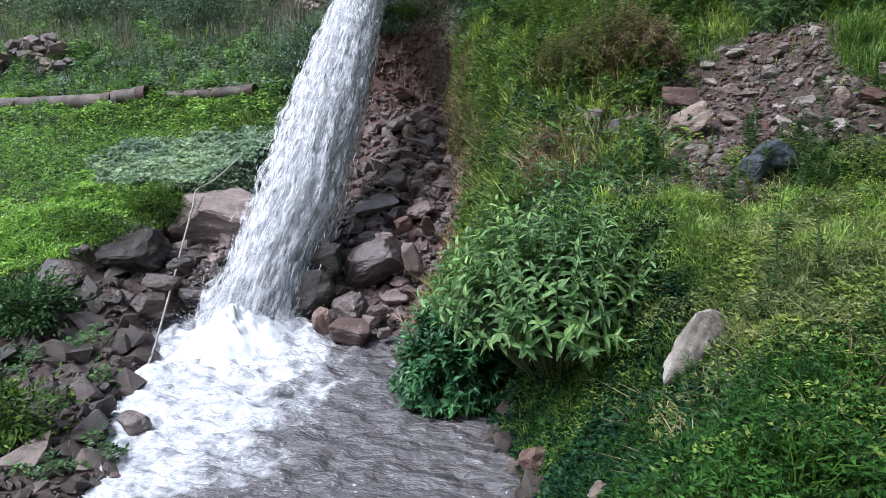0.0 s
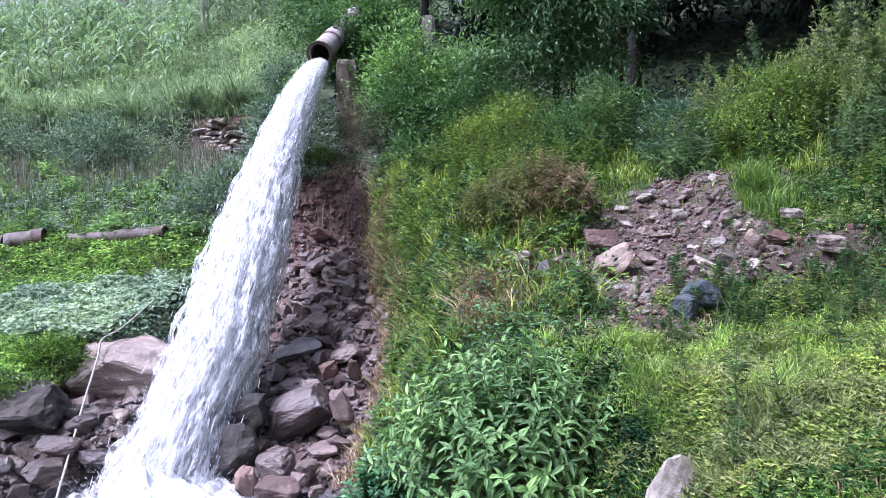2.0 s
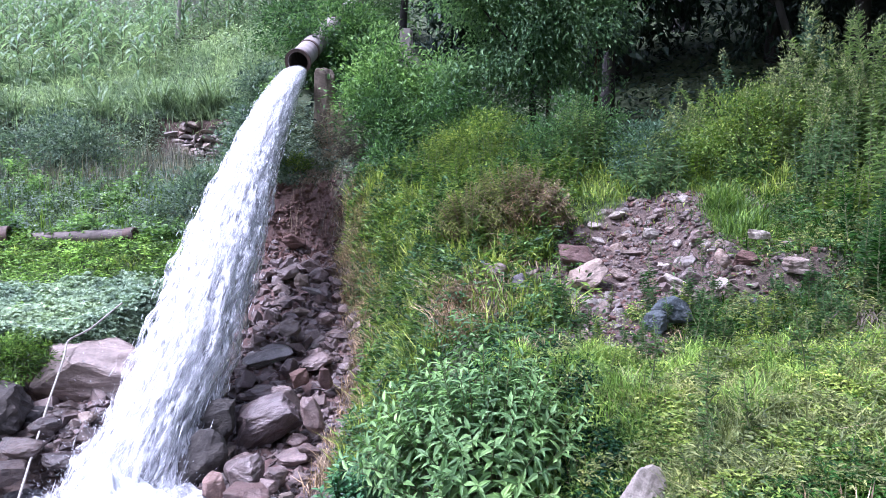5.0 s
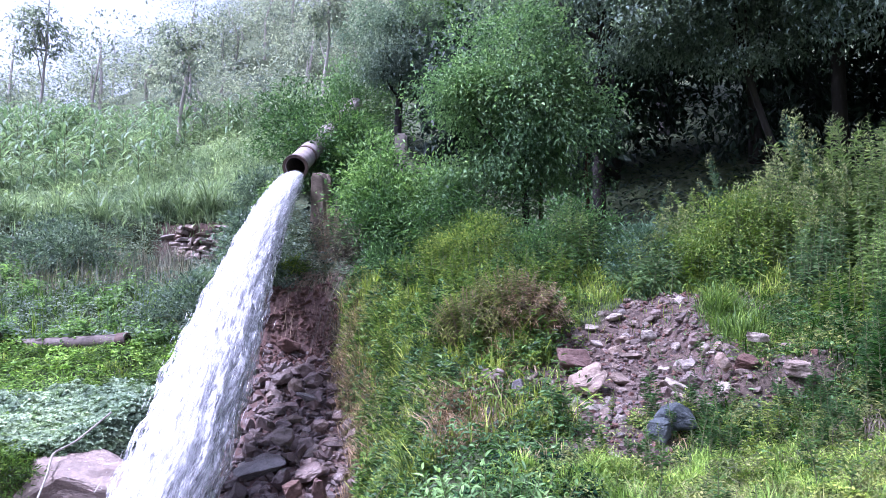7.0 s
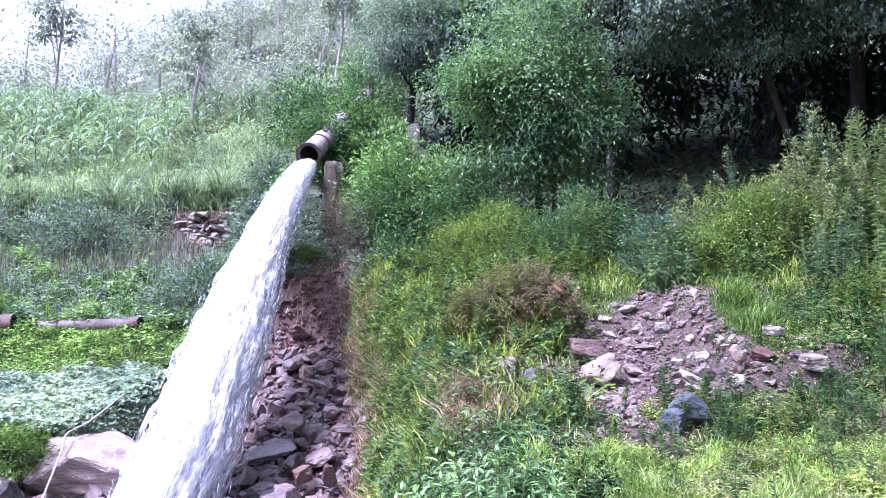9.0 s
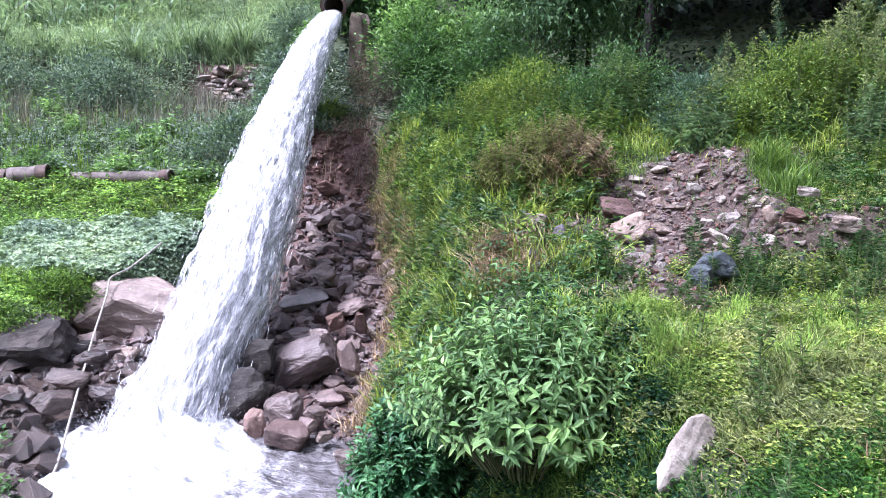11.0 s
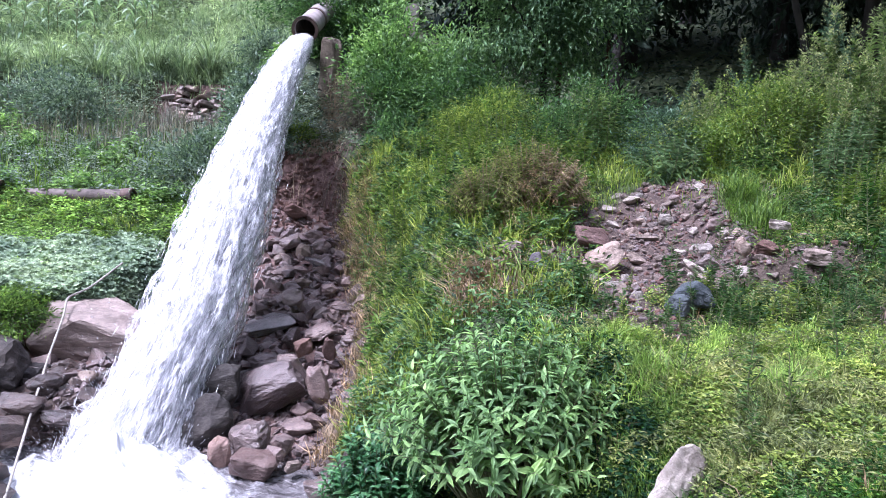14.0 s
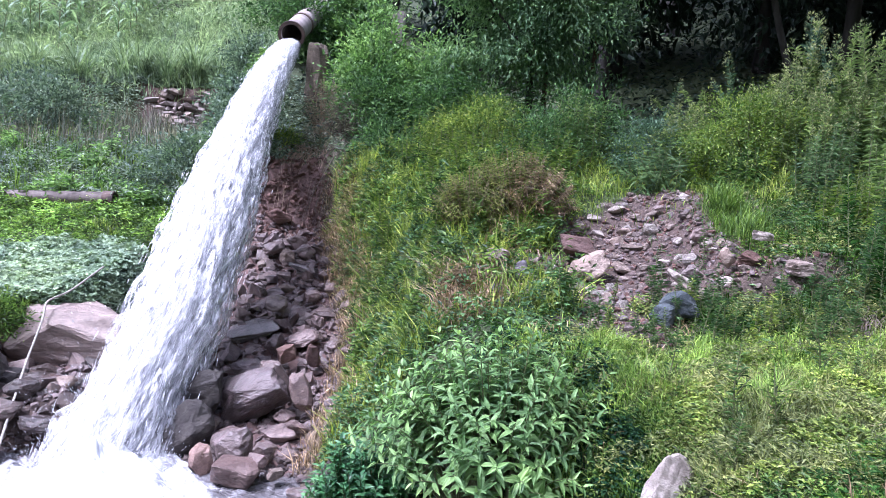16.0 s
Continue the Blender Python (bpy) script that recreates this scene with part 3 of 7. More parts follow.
# ---- rocks ----
def hull_mesh(name, seed, size, points=13, flat=0.0, boxy=0.0):
    """An angular stone: the hull of a few points, of 12 to 50 triangles."""
    r = np.random.default_rng(seed)
    P = r.normal(size=(points, 3))
    P /= np.linalg.norm(P, axis=1)[:, None]
    if boxy:
        Q = P / np.abs(P).max(1)[:, None]
        P = P * (1 - boxy) + Q * boxy * 0.82
    P = P * (0.8 + 0.35 * r.random((points, 1))) * np.asarray(size) / 2
    bm = bmesh.new()
    for p in P:
        bm.verts.new(p)
    res = bmesh.ops.convex_hull(bm, input=bm.verts)
    bmesh.ops.delete(bm, geom=[v for v in bm.verts if not v.link_faces], context="VERTS")
    return bm


def boulder_mesh(seed, size, boxy=0.4, points=22, cuts=3, rough=0.032):
    """A large stone: a hull with worn edges and broken, layered faces."""
    bm = hull_mesh("boulder", seed, (1, 1, 1), points, 0, boxy)
    bmesh.ops.dissolve_limit(bm, angle_limit=radians(14), verts=bm.verts, edges=bm.edges)
    bmesh.ops.bevel(bm, geom=list(bm.edges), offset=0.03, segments=1, profile=0.6, affect="EDGES", clamp_overlap=True)
    bmesh.ops.triangulate(bm, faces=bm.faces)
    for _ in range(cuts):
        long = [e for e in bm.edges if e.calc_length() > 0.11]
        if long:
            bmesh.ops.subdivide_edges(bm, edges=long, cuts=1)
            bmesh.ops.triangulate(bm, faces=bm.faces)
    for v in bm.verts:
        q = v.co * 3.1 + Vector((seed * 1.7, seed * 0.3, 0))
        layer = 0.2 * rough * math.sin(v.co.z * 22 + 3 * noise.noise(q))
        v.co += v.co.normalized() * (rough * 1.6 * noise.noise(q) + rough * noise.noise(q * 3.3) + layer)
    bmesh.ops.scale(bm, vec=size, verts=bm.verts)
    for f in bm.faces:
        f.smooth = False
    return bm


def boulder(name, seed, x, y, z, size, turn, material, label, category="rock", boxy=0.4, tilt=(0, 0), points=22):
    me = bpy.data.meshes.new(name)
    bm = boulder_mesh(seed, size, boxy, points)
    bm.to_mesh(me)
    bm.free()
    me.materials.append(material)
    ob = new(name, me)
    ob.matrix_world = pose(x, y, z, tilt[0], tilt[1], turn)
    return tagged(ob, label, category)


M_LEDGE = rock_material("rock_ledge", (0.018, 0.016, 0.016), (0.042, 0.037, 0.035), (0.085, 0.074, 0.068), 2.5, 0.8)
M_BAND = rock_material("rock_banded", (0.1, 0.06, 0.048), (0.19, 0.125, 0.105), (0.3, 0.22, 0.19), 3.0, 0.5, 0.15)
M_CLAY = rock_material("rock_reddish", (0.085, 0.05, 0.04), (0.17, 0.105, 0.088), (0.28, 0.19, 0.165), 3.0, 0.7)
M_SLATE = rock_material("rock_slate_wet", (0.05, 0.045, 0.045), (0.12, 0.108, 0.108), (0.24, 0.225, 0.225), 2.5, 0.3, 0.35)
M_SLATEGREY = rock_material("rock_slate_grey", (0.1, 0.092, 0.1), (0.165, 0.152, 0.165), (0.24, 0.225, 0.24), 4.0, 0.8)
M_BLUEROCK = rock_material("rock_blue_grey", (0.028, 0.036, 0.040), (0.060, 0.074, 0.083), (0.120, 0.136, 0.144), 4.0, 0.7)
def rock(seed, x, y, z, size, turn, material, label, boxy, tilt, points=22):
    boulder("boulder", seed, x, y, z, size, turn, material, label, "rock", boxy, tilt, points)


rock(15, -2.71, 7.85, -2.83, (0.46, 0.36, 0.62), 10, M_LEDGE, "dark wet upright rock beside the falling water", 0.5, (0, 0), 22)
rock(16, -2.27, 8.25, -2.93, (0.98, 0.6, 0.60), -8, M_WET, "large brown block with flat faces in the scree", 0.97, (12, -30), 60)
rock(17, -2.06, 8.4, -2.77, (0.42, 0.32, 0.59), 14, M_WET, "brown cracked block leaning on a larger one", 0.9, (10, -24), 40)
rock(18, -1.68, 8.2, -2.85, (0.29, 0.22, 0.56), 5, M_ROCK, "tall split slab leaning at the scree edge", 0.8, (0, -22), 30)
rock(19, -2.72, 7.42, -3.07, (0.72, 0.56, 0.66), 40, M_LEDGE, "smooth dark wet rock behind the splash", 0.2, (0, 0), 22)
rock(20, -2.21, 7.25, -3.14, (0.53, 0.43, 0.41), -20, M_WET, "rounded brown rock at the pool edge", 0.6, (0, -14), 22)
rock(21, -2.08, 6.80, -3.25, (0.51, 0.41, 0.32), 12, M_BAND, "striped pinkish rock at the water line", 0.8, (0, 4), 30)
rock(22, -2.45, 6.95, -3.21, (0.30, 0.24, 0.35), 50, M_BAND, "reddish split rock beside the splash", 0.5, (0, -30), 22)
rock(122, -1.84, 7.8, -3.22, (0.39, 0.3, 0.21), 10, M_ROCK, "brown block among the pool-edge rocks", 0.8, (6, -14), 22)
rock(123, -1.67, 6.80, -3.25, (0.20, 0.16, 0.14), 10, M_STONE, "flat pale stone at the water line", 0.3, (0, 0), 22)
rock(124, -1.32, 6.35, -3.27, (0.38, 0.30, 0.22), 10, M_WET, "dark wet rock under the leafy bush", 0.6, (0, 4), 22)
rock(125, -1.86, 7.15, -3.16, (0.30, 0.24, 0.24), 60, M_ROCK, "brown rock at the pool edge", 0.6, (0, 12), 22)
rock(126, -1.90, 6.95, -3.21, (0.26, 0.21, 0.21), 20, M_ROCK, "small brown rock at the pool edge", 0.5, (0, -10), 22)
rock(23, -2.46, 10.3, -2.19, (0.39, 0.3, 0.3), 0, M_PINK, "rounded pinkish stone on the scree", 0.1, (0, 0), 22)
rock(24, -2.7, 10.0, -2.51, (0.8, 0.54, 0.19), 14, M_SLATE, "flat dark slab with a pale top on the scree", 0.9, (20, -14), 40)
rock(25, -2.28, 9.6, -2.62, (0.32, 0.24, 0.33), 60, M_ROCK, "brown angular rock on the scree", 0.4, (0, 0), 22)
rock(26, -1.93, 9.7, -2.54, (0.55, 0.43, 0.22), -15, M_ROCK, "flat brown slab on the scree", 0.85, (14, -16), 30)
rock(127, -2.04, 9.2, -2.64, (0.29, 0.22, 0.26), 20, M_CLAY, "reddish-brown cube-like block on the scree", 0.9, (10, -20), 40)
rock(128, -1.72, 9.2, -2.66, (0.21, 0.16, 0.4), 20, M_CLAY, "upright reddish slab at the scree edge", 0.7, (0, -16), 22)
rock(129, -2.47, 8.9, -2.78, (0.5, 0.39, 0.24), 0, M_WET, "low wet brown rock above a large block", 0.6, (6, -6), 22)
rock(130, -1.84, 8.1, -3.12, (0.29, 0.22, 0.19), 20, M_ROCK, "brown stone below a leaning slab", 0.5, (0, 20), 22)
rock(131, -2.55, 12.4, -1.48, (0.42, 0.32, 0.32), 20, M_ROCK, "brown block at the foot of the earth face", 0.6, (0, 10), 22)
rock(132, -2.27, 11.5, -1.82, (0.55, 0.42, 0.16), 0, M_SLATE, "flat dark slab on the upper scree", 0.8, (0, 10), 22)
rock(133, -2.59, 11.9, -1.68, (0.3, 0.23, 0.3), 0, M_STONE, "pale brown stone on the upper scree", 0.5, (0, 0), 22)
rock(134, -2.33, 12.0, -1.59, (0.35, 0.27, 0.31), 40, M_ROCK, "brown stone on the upper scree", 0.5, (0, 0), 22)
rock(135, -2.88, 12.1, -1.57, (0.45, 0.35, 0.23), 40, M_ROCK, "brown slab on the upper scree", 0.6, (0, -10), 22)
rock(136, -1.97, 10.7, -2.12, (0.27, 0.21, 0.22), 40, M_ROCK, "brown stone at the scree edge", 0.5, (0, -10), 22)
rock(137, -3.0, 13.1, -1.09, (0.49, 0.38, 0.33), 20, M_CLOD, "clod of red earth under the slipped face", 0.5, (0, 0), 22)
rock(27, -4.31, 7.9, -2.8, (0.31, 0.23, 0.2), 0, M_PALE, "pale rounded stone below a slab", 0.2, (0, 0), 22)
rock(28, -4.42, 7.8, -2.96, (0.32, 0.25, 0.31), 30, M_DAMP_SHADE, "rounded brown stone below a slab", 0.2, (0, 0), 22)
rock(29, -4.66, 8.1, -2.83, (0.41, 0.32, 0.17), 70, M_DAMP_SHADE, "flat brown stone below a slab", 0.5, (0, 8), 22)
rock(30, -4.62, 7.6, -2.81, (0.45, 0.35, 0.23), 15, M_DAMP_SHADE, "brown rock on the stream bank", 0.5, (0, 10), 22)
rock(31, -4.1, 7.7, -2.95, (0.22, 0.17, 0.19), 44, M_DAMP_SHADE, "wet dark rock beside the splash", 0.5, (0, 0), 22)
rock(138, -4.64, 8.2, -2.77, (0.29, 0.22, 0.16), 20, M_DAMP_SHADE, "brown stone wedged under a slab", 0.5, (0, 8), 22)
rock(139, -4.64, 7.2, -2.91, (0.51, 0.39, 0.29), 20, M_DAMP_SHADE, "wet dark rock on the stream bank", 0.5, (0, 4), 22)
rock(142, -4.22, 7.2, -3.04, (0.43, 0.33, 0.17), 20, M_DAMP_SHADE, "wet flat rock on the stream bank", 0.6, (0, 6), 22)
rock(143, -3.96, 7.4, -3.07, (0.29, 0.22, 0.36), 20, M_DAMP_SHADE, "wet dark rock beside the falling water", 0.6, (0, 12), 22)
rock(144, -4.62, 6.9, -3.05, (0.5, 0.38, 0.28), 50, M_DAMP_SHADE, "wet dark rock low on the stream bank", 0.5, (0, -4), 22)
rock(13, -5.50, 7.75, -2.75, (1.16, 0.92, 0.67), 8, M_LEDGE, "dark layered rock ledge at the edge of a meadow", 0.95, (8, -12), 60)
rock(14, -5.12, 7.00, -3.22, (0.64, 0.51, 0.56), -12, M_DAMP_SHADE, "brown rock below a dark ledge", 0.4, (5, 6), 22)
rock(60, -5.02, 8.05, -2.93, (0.51, 0.41, 0.43), 70, M_LEDGE, "dark rock between ledge and slab", 0.6, (0, 6), 22)
rock(62, -5.77, 6.90, -2.73, (0.65, 0.52, 0.36), 10, M_DAMP_SHADE, "brown rock ledge at the meadow edge", 0.7, (6, 4), 22)
rock(63, -5.71, 6.60, -2.88, (0.40, 0.32, 0.32), -14, M_DAMP_SHADE, "brown rock under the meadow edge", 0.6, (6, -4), 22)
rock(64, -5.07, 6.30, -3.08, (0.27, 0.22, 0.17), 34, M_DAMP_SHADE, "flat brown bank stone", 0.5, (0, 8), 22)
rock(65, -4.86, 6.10, -3.16, (0.32, 0.26, 0.13), 50, M_DAMP_SHADE, "flat brown bank stone", 0.5, (0, 0), 22)
rock(66, -4.64, 6.20, -3.23, (0.17, 0.14, 0.31), 15, M_DAMP_SHADE, "upright brown bank stone", 0.5, (0, 0), 22)
rock(35, -4.67, 5.50, -3.25, (0.23, 0.19, 0.10), 35, M_DAMP_SHADE, "flat pale bank stone", 0.5, (0, 0), 22)
rock(36, -5.39, 6.60, -2.97, (0.47, 0.38, 0.28), 20, M_DAMP_SHADE, "brown rock below a dark ledge", 0.5, (0, 0), 22)
rock(37, -4.57, 5.15, -3.30, (0.33, 0.27, 0.20), -25, M_DAMP_SHADE, "wet brown bank stone", 0.6, (0, 6), 22)
rock(32, -3.99, 4.9, -3.35, (0.21, 0.16, 0.31), 12, M_STONE, "upright stone with a pale face on the bank", 0.5, (0, 14), 22)
rock(33, -3.41, 4.75, -3.36, (0.38, 0.29, 0.28), 0, M_WET, "dark rock standing in the foam", 0.3, (0, 0), 22)
rock(145, -3.78, 4.85, -3.27, (0.24, 0.19, 0.22), 40, M_DAMP_SHADE, "dark wet stone on the bank", 0.4, (0, 0), 22)
rock(34, -3.47, 4.05, -3.48, (0.62, 0.42, 0.26), 10, M_BAND, "flat reddish slab at the water's edge", 0.9, (6, 4), 40)
rock(146, -3.15, 4.3, -3.48, (0.19, 0.15, 0.17), 10, M_GREY, "grey stone at the water's edge", 0.3, (0, 0), 22)
rock(147, -3.51, 4.4, -3.42, (0.23, 0.18, 0.14), 10, M_DAMP_SHADE, "wet brown stone on the bank", 0.4, (0, 0), 22)
rock(55, 0.17, 4.54, -3.23, (0.26, 0.2, 0.26), 20, M_CLAY, "reddish stone on the grassy bank", 0.3, (0, 0), 22)
rock(56, 1.03, 3.0, -2.28, (0.15, 0.12, 0.18), 0, M_GREY, "grey stone among grass", 0.3, (0, 0), 22)
rock(148, 0.64, 3.63, -2.82, (0.23, 0.18, 0.1), 0, M_STONE, "low stone among grass", 0.3, (0, 0), 22)
rock(57, -0.76, 6.0, -3.47, (0.2, 0.16, 0.15), 0, M_WET, "wet stone at the pool's edge", 0.4, (0, 0), 22)
rock(58, -1.19, 6.46, -3.54, (0.19, 0.15, 0.15), 33, M_WET, "wet stone at the pool's edge", 0.4, (0, 0), 22)
rock(59, -0.65, 5.68, -3.62, (0.17, 0.13, 0.13), 60, M_WET, "wet stone at the pool's edge", 0.4, (0, 0), 22)
rock(149, -1.35, 6.63, -3.4, (0.39, 0.3, 0.23), 60, M_LEDGE, "dark wet rock under the leafy bush", 0.5, (0, 0), 22)
rock(38, 1.6, 8.15, -1.11, (0.56, 0.43, 0.41), 8, M_PALE, "large pale pinkish boulder on the rubble", 0.45, (0, -18), 22)
rock(39, 1.5, 8.55, -0.9, (0.54, 0.42, 0.31), -10, M_CLAY, "reddish-brown layered boulder on the rubble", 0.5, (0, 4), 22)
rock(140, 2.18, 6.75, -1.26, (0.45, 0.35, 0.33), 25, M_BLUEROCK, "blue-grey faceted boulder in the grass", 0.3, (0, 12), 22)
rock(141, 1.97, 6.6, -1.35, (0.31, 0.24, 0.28), 50, M_BLUEROCK, "dark blue-grey block beside a boulder", 0.5, (0, -8), 22)
rock(41, 3.4, 7.75, -0.56, (0.3, 0.23, 0.13), 0, M_GREYSTONE, "pale grey flat stone in the grass", 0.5, (0, 4), 22)
rock(42, 3.66, 7.35, -0.87, (0.4, 0.3, 0.22), 10, M_PALE, "pale pointed slab at the rubble edge", 0.4, (0, -4), 14)
rock(43, 2.59, 9.14, -0.65, (0.21, 0.16, 0.22), 0, M_GREYSTONE, "white angular stone on the rubble", 0.5, (0, -36), 22)
rock(44, 2.77, 7.98, -1.07, (0.3, 0.23, 0.24), 30, M_PINK, "pale pinkish block on the rubble", 0.4, (0, 12), 22)
rock(45, 2.53, 7.7, -1.11, (0.44, 0.34, 0.14), -10, M_GREYSTONE, "long pale stone on the rubble", 0.5, (0, 30), 22)
rock(46, 2.56, 7.3, -1.24, (0.46, 0.36, 0.13), -14, M_PALE, "long pale slab on the rubble", 0.6, (0, 32), 22)
rock(47, 2.95, 7.55, -0.81, (0.18, 0.14, 0.25), 12, M_PALE, "pale angular stone at a cut in the bank", 0.5, (0, -24), 22)
rock(48, 3.18, 7.55, -0.84, (0.4, 0.31, 0.25), 0, M_CLOD, "dark brown earth block at a cut in the bank", 0.6, (0, 0), 22)
rock(49, 2.04, 8.38, -1.11, (0.28, 0.21, 0.17), 0, M_STONE, "small brown stone on the rubble", 0.4, (0, 14), 22)
rock(150, 2.91, 7.45, -1.07, (0.23, 0.18, 0.14), 0, M_GREYSTONE, "pale angular stone on the rubble", 0.5, (0, -16), 22)
rock(151, 2.82, 8.28, -0.93, (0.24, 0.18, 0.16), 0, M_GREYSTONE, "pale rounded stone on the rubble", 0.3, (0, 0), 22)
rock(152, 2.3, 9.73, -0.43, (0.27, 0.21, 0.13), 0, M_GREYSTONE, "pale flat stone on the rubble", 0.3, (0, 4), 22)
rock(153, 1.93, 9.54, -0.56, (0.2, 0.15, 0.11), 0, M_GREYSTONE, "white stone on the rubble", 0.4, (0, 0), 22)
rock(154, 1.69, 9.33, -0.68, (0.18, 0.13, 0.13), 0, M_PINK, "pinkish stone on the rubble", 0.4, (0, -20), 22)
rock(155, 1.94, 9.23, -0.74, (0.21, 0.16, 0.11), 0, M_GREYSTONE, "pale stone on the rubble", 0.3, (0, 16), 22)
rock(156, 2.82, 8.72, -0.75, (0.12, 0.1, 0.14), 0, M_GREYSTONE, "small pale stone on the rubble", 0.3, (0, 0), 22)
rock(157, 2.55, 8.38, -0.99, (0.18, 0.14, 0.1), 0, M_GREYSTONE, "small pale stone on the rubble", 0.3, (0, 0), 22)
rock(158, 2.99, 8.47, -0.64, (0.23, 0.18, 0.2), 0, M_ROCK, "brown stone on the rubble", 0.5, (0, 20), 22)
rock(159, 2.83, 9.56, -0.39, (0.22, 0.17, 0.17), 0, M_ROCK, "dark stone on the rubble", 0.5, (0, 0), 22)
rock(160, 3.0, 9.06, -0.42, (0.21, 0.16, 0.13), 0, M_STONE, "brown stone at the rubble's upper edge", 0.5, (0, 0), 22)
rock(161, 2.5, 9.54, -0.5, (0.23, 0.18, 0.1), 0, M_STONE, "flat brown stone on the rubble", 0.4, (0, 6), 22)
rock(162, 2.99, 8.25, -0.73, (0.13, 0.1, 0.16), 0, M_GREYSTONE, "pale stone on the rubble", 0.4, (0, 20), 22)
rock(163, 3.16, 7.18, -1.24, (0.26, 0.2, 0.16), 0, M_GREY, "dark grey stone in the grass", 0.4, (0, 0), 22)
rock(51, 3.13, 6.97, -1.33, (0.14, 0.11, 0.09), 0, M_GREYSTONE, "small pale stone in the grass", 0.4, (0, 0), 22)
rock(50, 1.29, 6.46, -1.49, (0.18, 0.14, 0.14), 0, M_PALE, "pale stone half hidden by weeds", 0.4, (0, 0), 22)
rock(164, 1.49, 6.38, -1.54, (0.15, 0.11, 0.07), 0, M_GREYSTONE, "small white stone in the grass", 0.4, (0, 14), 22)
rock(165, 1.1, 7.14, -1.39, (0.18, 0.14, 0.11), 0, M_PALE, "pale stone among weeds", 0.4, (0, 0), 22)
rock(166, 1.35, 7.73, -1.34, (0.2, 0.15, 0.06), 0, M_STONE, "flat stone below a boulder", 0.4, (0, 0), 22)
rock(167, 1.51, 7.92, -1.32, (0.16, 0.13, 0.08), 0, M_STONE, "flat stone below a boulder", 0.4, (0, 0), 22)
rock(168, 2.35, 9.44, -0.62, (0.16, 0.13, 0.1), 0, M_STONE, "brown stone on the rubble", 0.4, (0, 0), 22)
rock(169, 2.32, 8.36, -1.08, (0.16, 0.12, 0.09), 0, M_STONE, "brown stone on the rubble", 0.4, (0, 0), 22)
rock(170, 2.86, 9.12, -0.59, (0.18, 0.14, 0.1), 0, M_STONE, "brown stone on the rubble", 0.4, (0, 0), 22)
rock(171, 2.91, 7.83, -1.02, (0.14, 0.11, 0.1), 0, M_STONE, "brown stone on the rubble", 0.4, (0, 0), 22)
rock(52, 0.43, 7.5, -1.41, (0.24, 0.09, 0.28), 15, M_SLATEGREY, "upright grey slab among weeds", 0.8, (-10, 8), 30)
rock(53, 0.78, 8.0, -1.18, (0.19, 0.09, 0.27), -10, M_SLATEGREY, "upright grey stone beside dry roots", 0.8, (-8, -14), 30)
rock(173, 0.93, 8.2, -1.09, (0.14, 0.11, 0.13), 0, M_PALE, "pale stone beside dry roots", 0.4, (0, 0), 22)
rock(174, 0.53, 8.3, -1.06, (0.39, 0.3, 0.24), 0, M_ROCK, "brown block half buried under dry roots", 0.6, (0, 0), 22)
rock(175, 0.9, 8.0, -1.22, (0.14, 0.1, 0.11), 0, M_GREYSTONE, "pale stone beside dry roots", 0.4, (0, 0), 22)

boulder("boulder", 372, 1.19, 4.15, -2.07, (0.31, 0.2, 0.6), 0, M_GREYSTONE, "pale cracked slab leaning in the grass", "rock", 0.75, (-20, 34), 40)
boulder("boulder", 12, -4.3, 8.75, -2.95, (1.3, 0.8, 0.4), 20, M_ROCK, "brown rock under a pinkish slab", "rock", 0.6, (0, 4), 30)
boulder("boulder", 11, -4.68, 9.0, -2.64, (1.76, 1.1, 0.98), 2, M_PINK, "large pinkish flat-topped slab with a hose over it", "rock", 0.97, (6, 3), 60)
# The column is taken for a support under the pipe, shaped as a rough block.
boulder("earth_column", 70, -2.95, 16.0, 1.87, (0.56, 0.5, 1.67), 20, M_EARTH, "brown earthy support column below the pipe", "earth", 0.85, (0, 2))


def build_scree_blocks():
    """Middle-sized broken blocks between the large ones."""
    r = np.random.default_rng(77)
    n = 0
    while n < 34:
        y = 7.3 + 4.9 * r.random()
        x = -3.0 + (bank_edge_right(y) + 3.0) * r.random()
        size = (0.2 + 0.26 * r.random()) * (1.1 - 0.08 * (y - 6.7))
        boulder("boulder", 500 + n, float(x), float(y), land_z(x, y) + 0.16 * size, (size, size * (0.6 + 0.3 * r.random()), size * (0.45 + 0.3 * r.random())), float(r.random() * 360), M_ROCK if r.random() < 0.7 else M_WET, "broken brown block lying in the scree", "rock", 0.8, (float(r.normal(0, 14)), float(r.normal(0, 14))), 16)
        n += 1


build_scree_blocks()


def hull_variants(name, count, material, flat, points=13, boxy=0.35):
    out = []
    for k in range(count):
        bm = hull_mesh(name, 200 + k, (1, 0.8, flat), points, 0, boxy)
        me = bpy.data.meshes.new(name)
        bm.to_mesh(me)
        bm.free()
        me.materials.append(material)
        out.append(me)
    return out


def rock_pile(owner, name, spots, sizes, meshes, seed, sink=0.25):
    r = np.random.default_rng(seed)
    for (x, y), s in zip(spots, sizes):
        ob = new(name, meshes[r.integers(len(meshes))])
        ob.parent = owner
        q = s * (0.7 + 0.6 * r.random(3))
        base = land_z(x, y) + 0.5 * q[2] * 0.6 - sink * q[2]
        ob.matrix_basis = pose(x, y, base, r.normal(0, 22), r.normal(0, 22), r.random() * 360) @ Matrix.Diagonal((*q, 1))


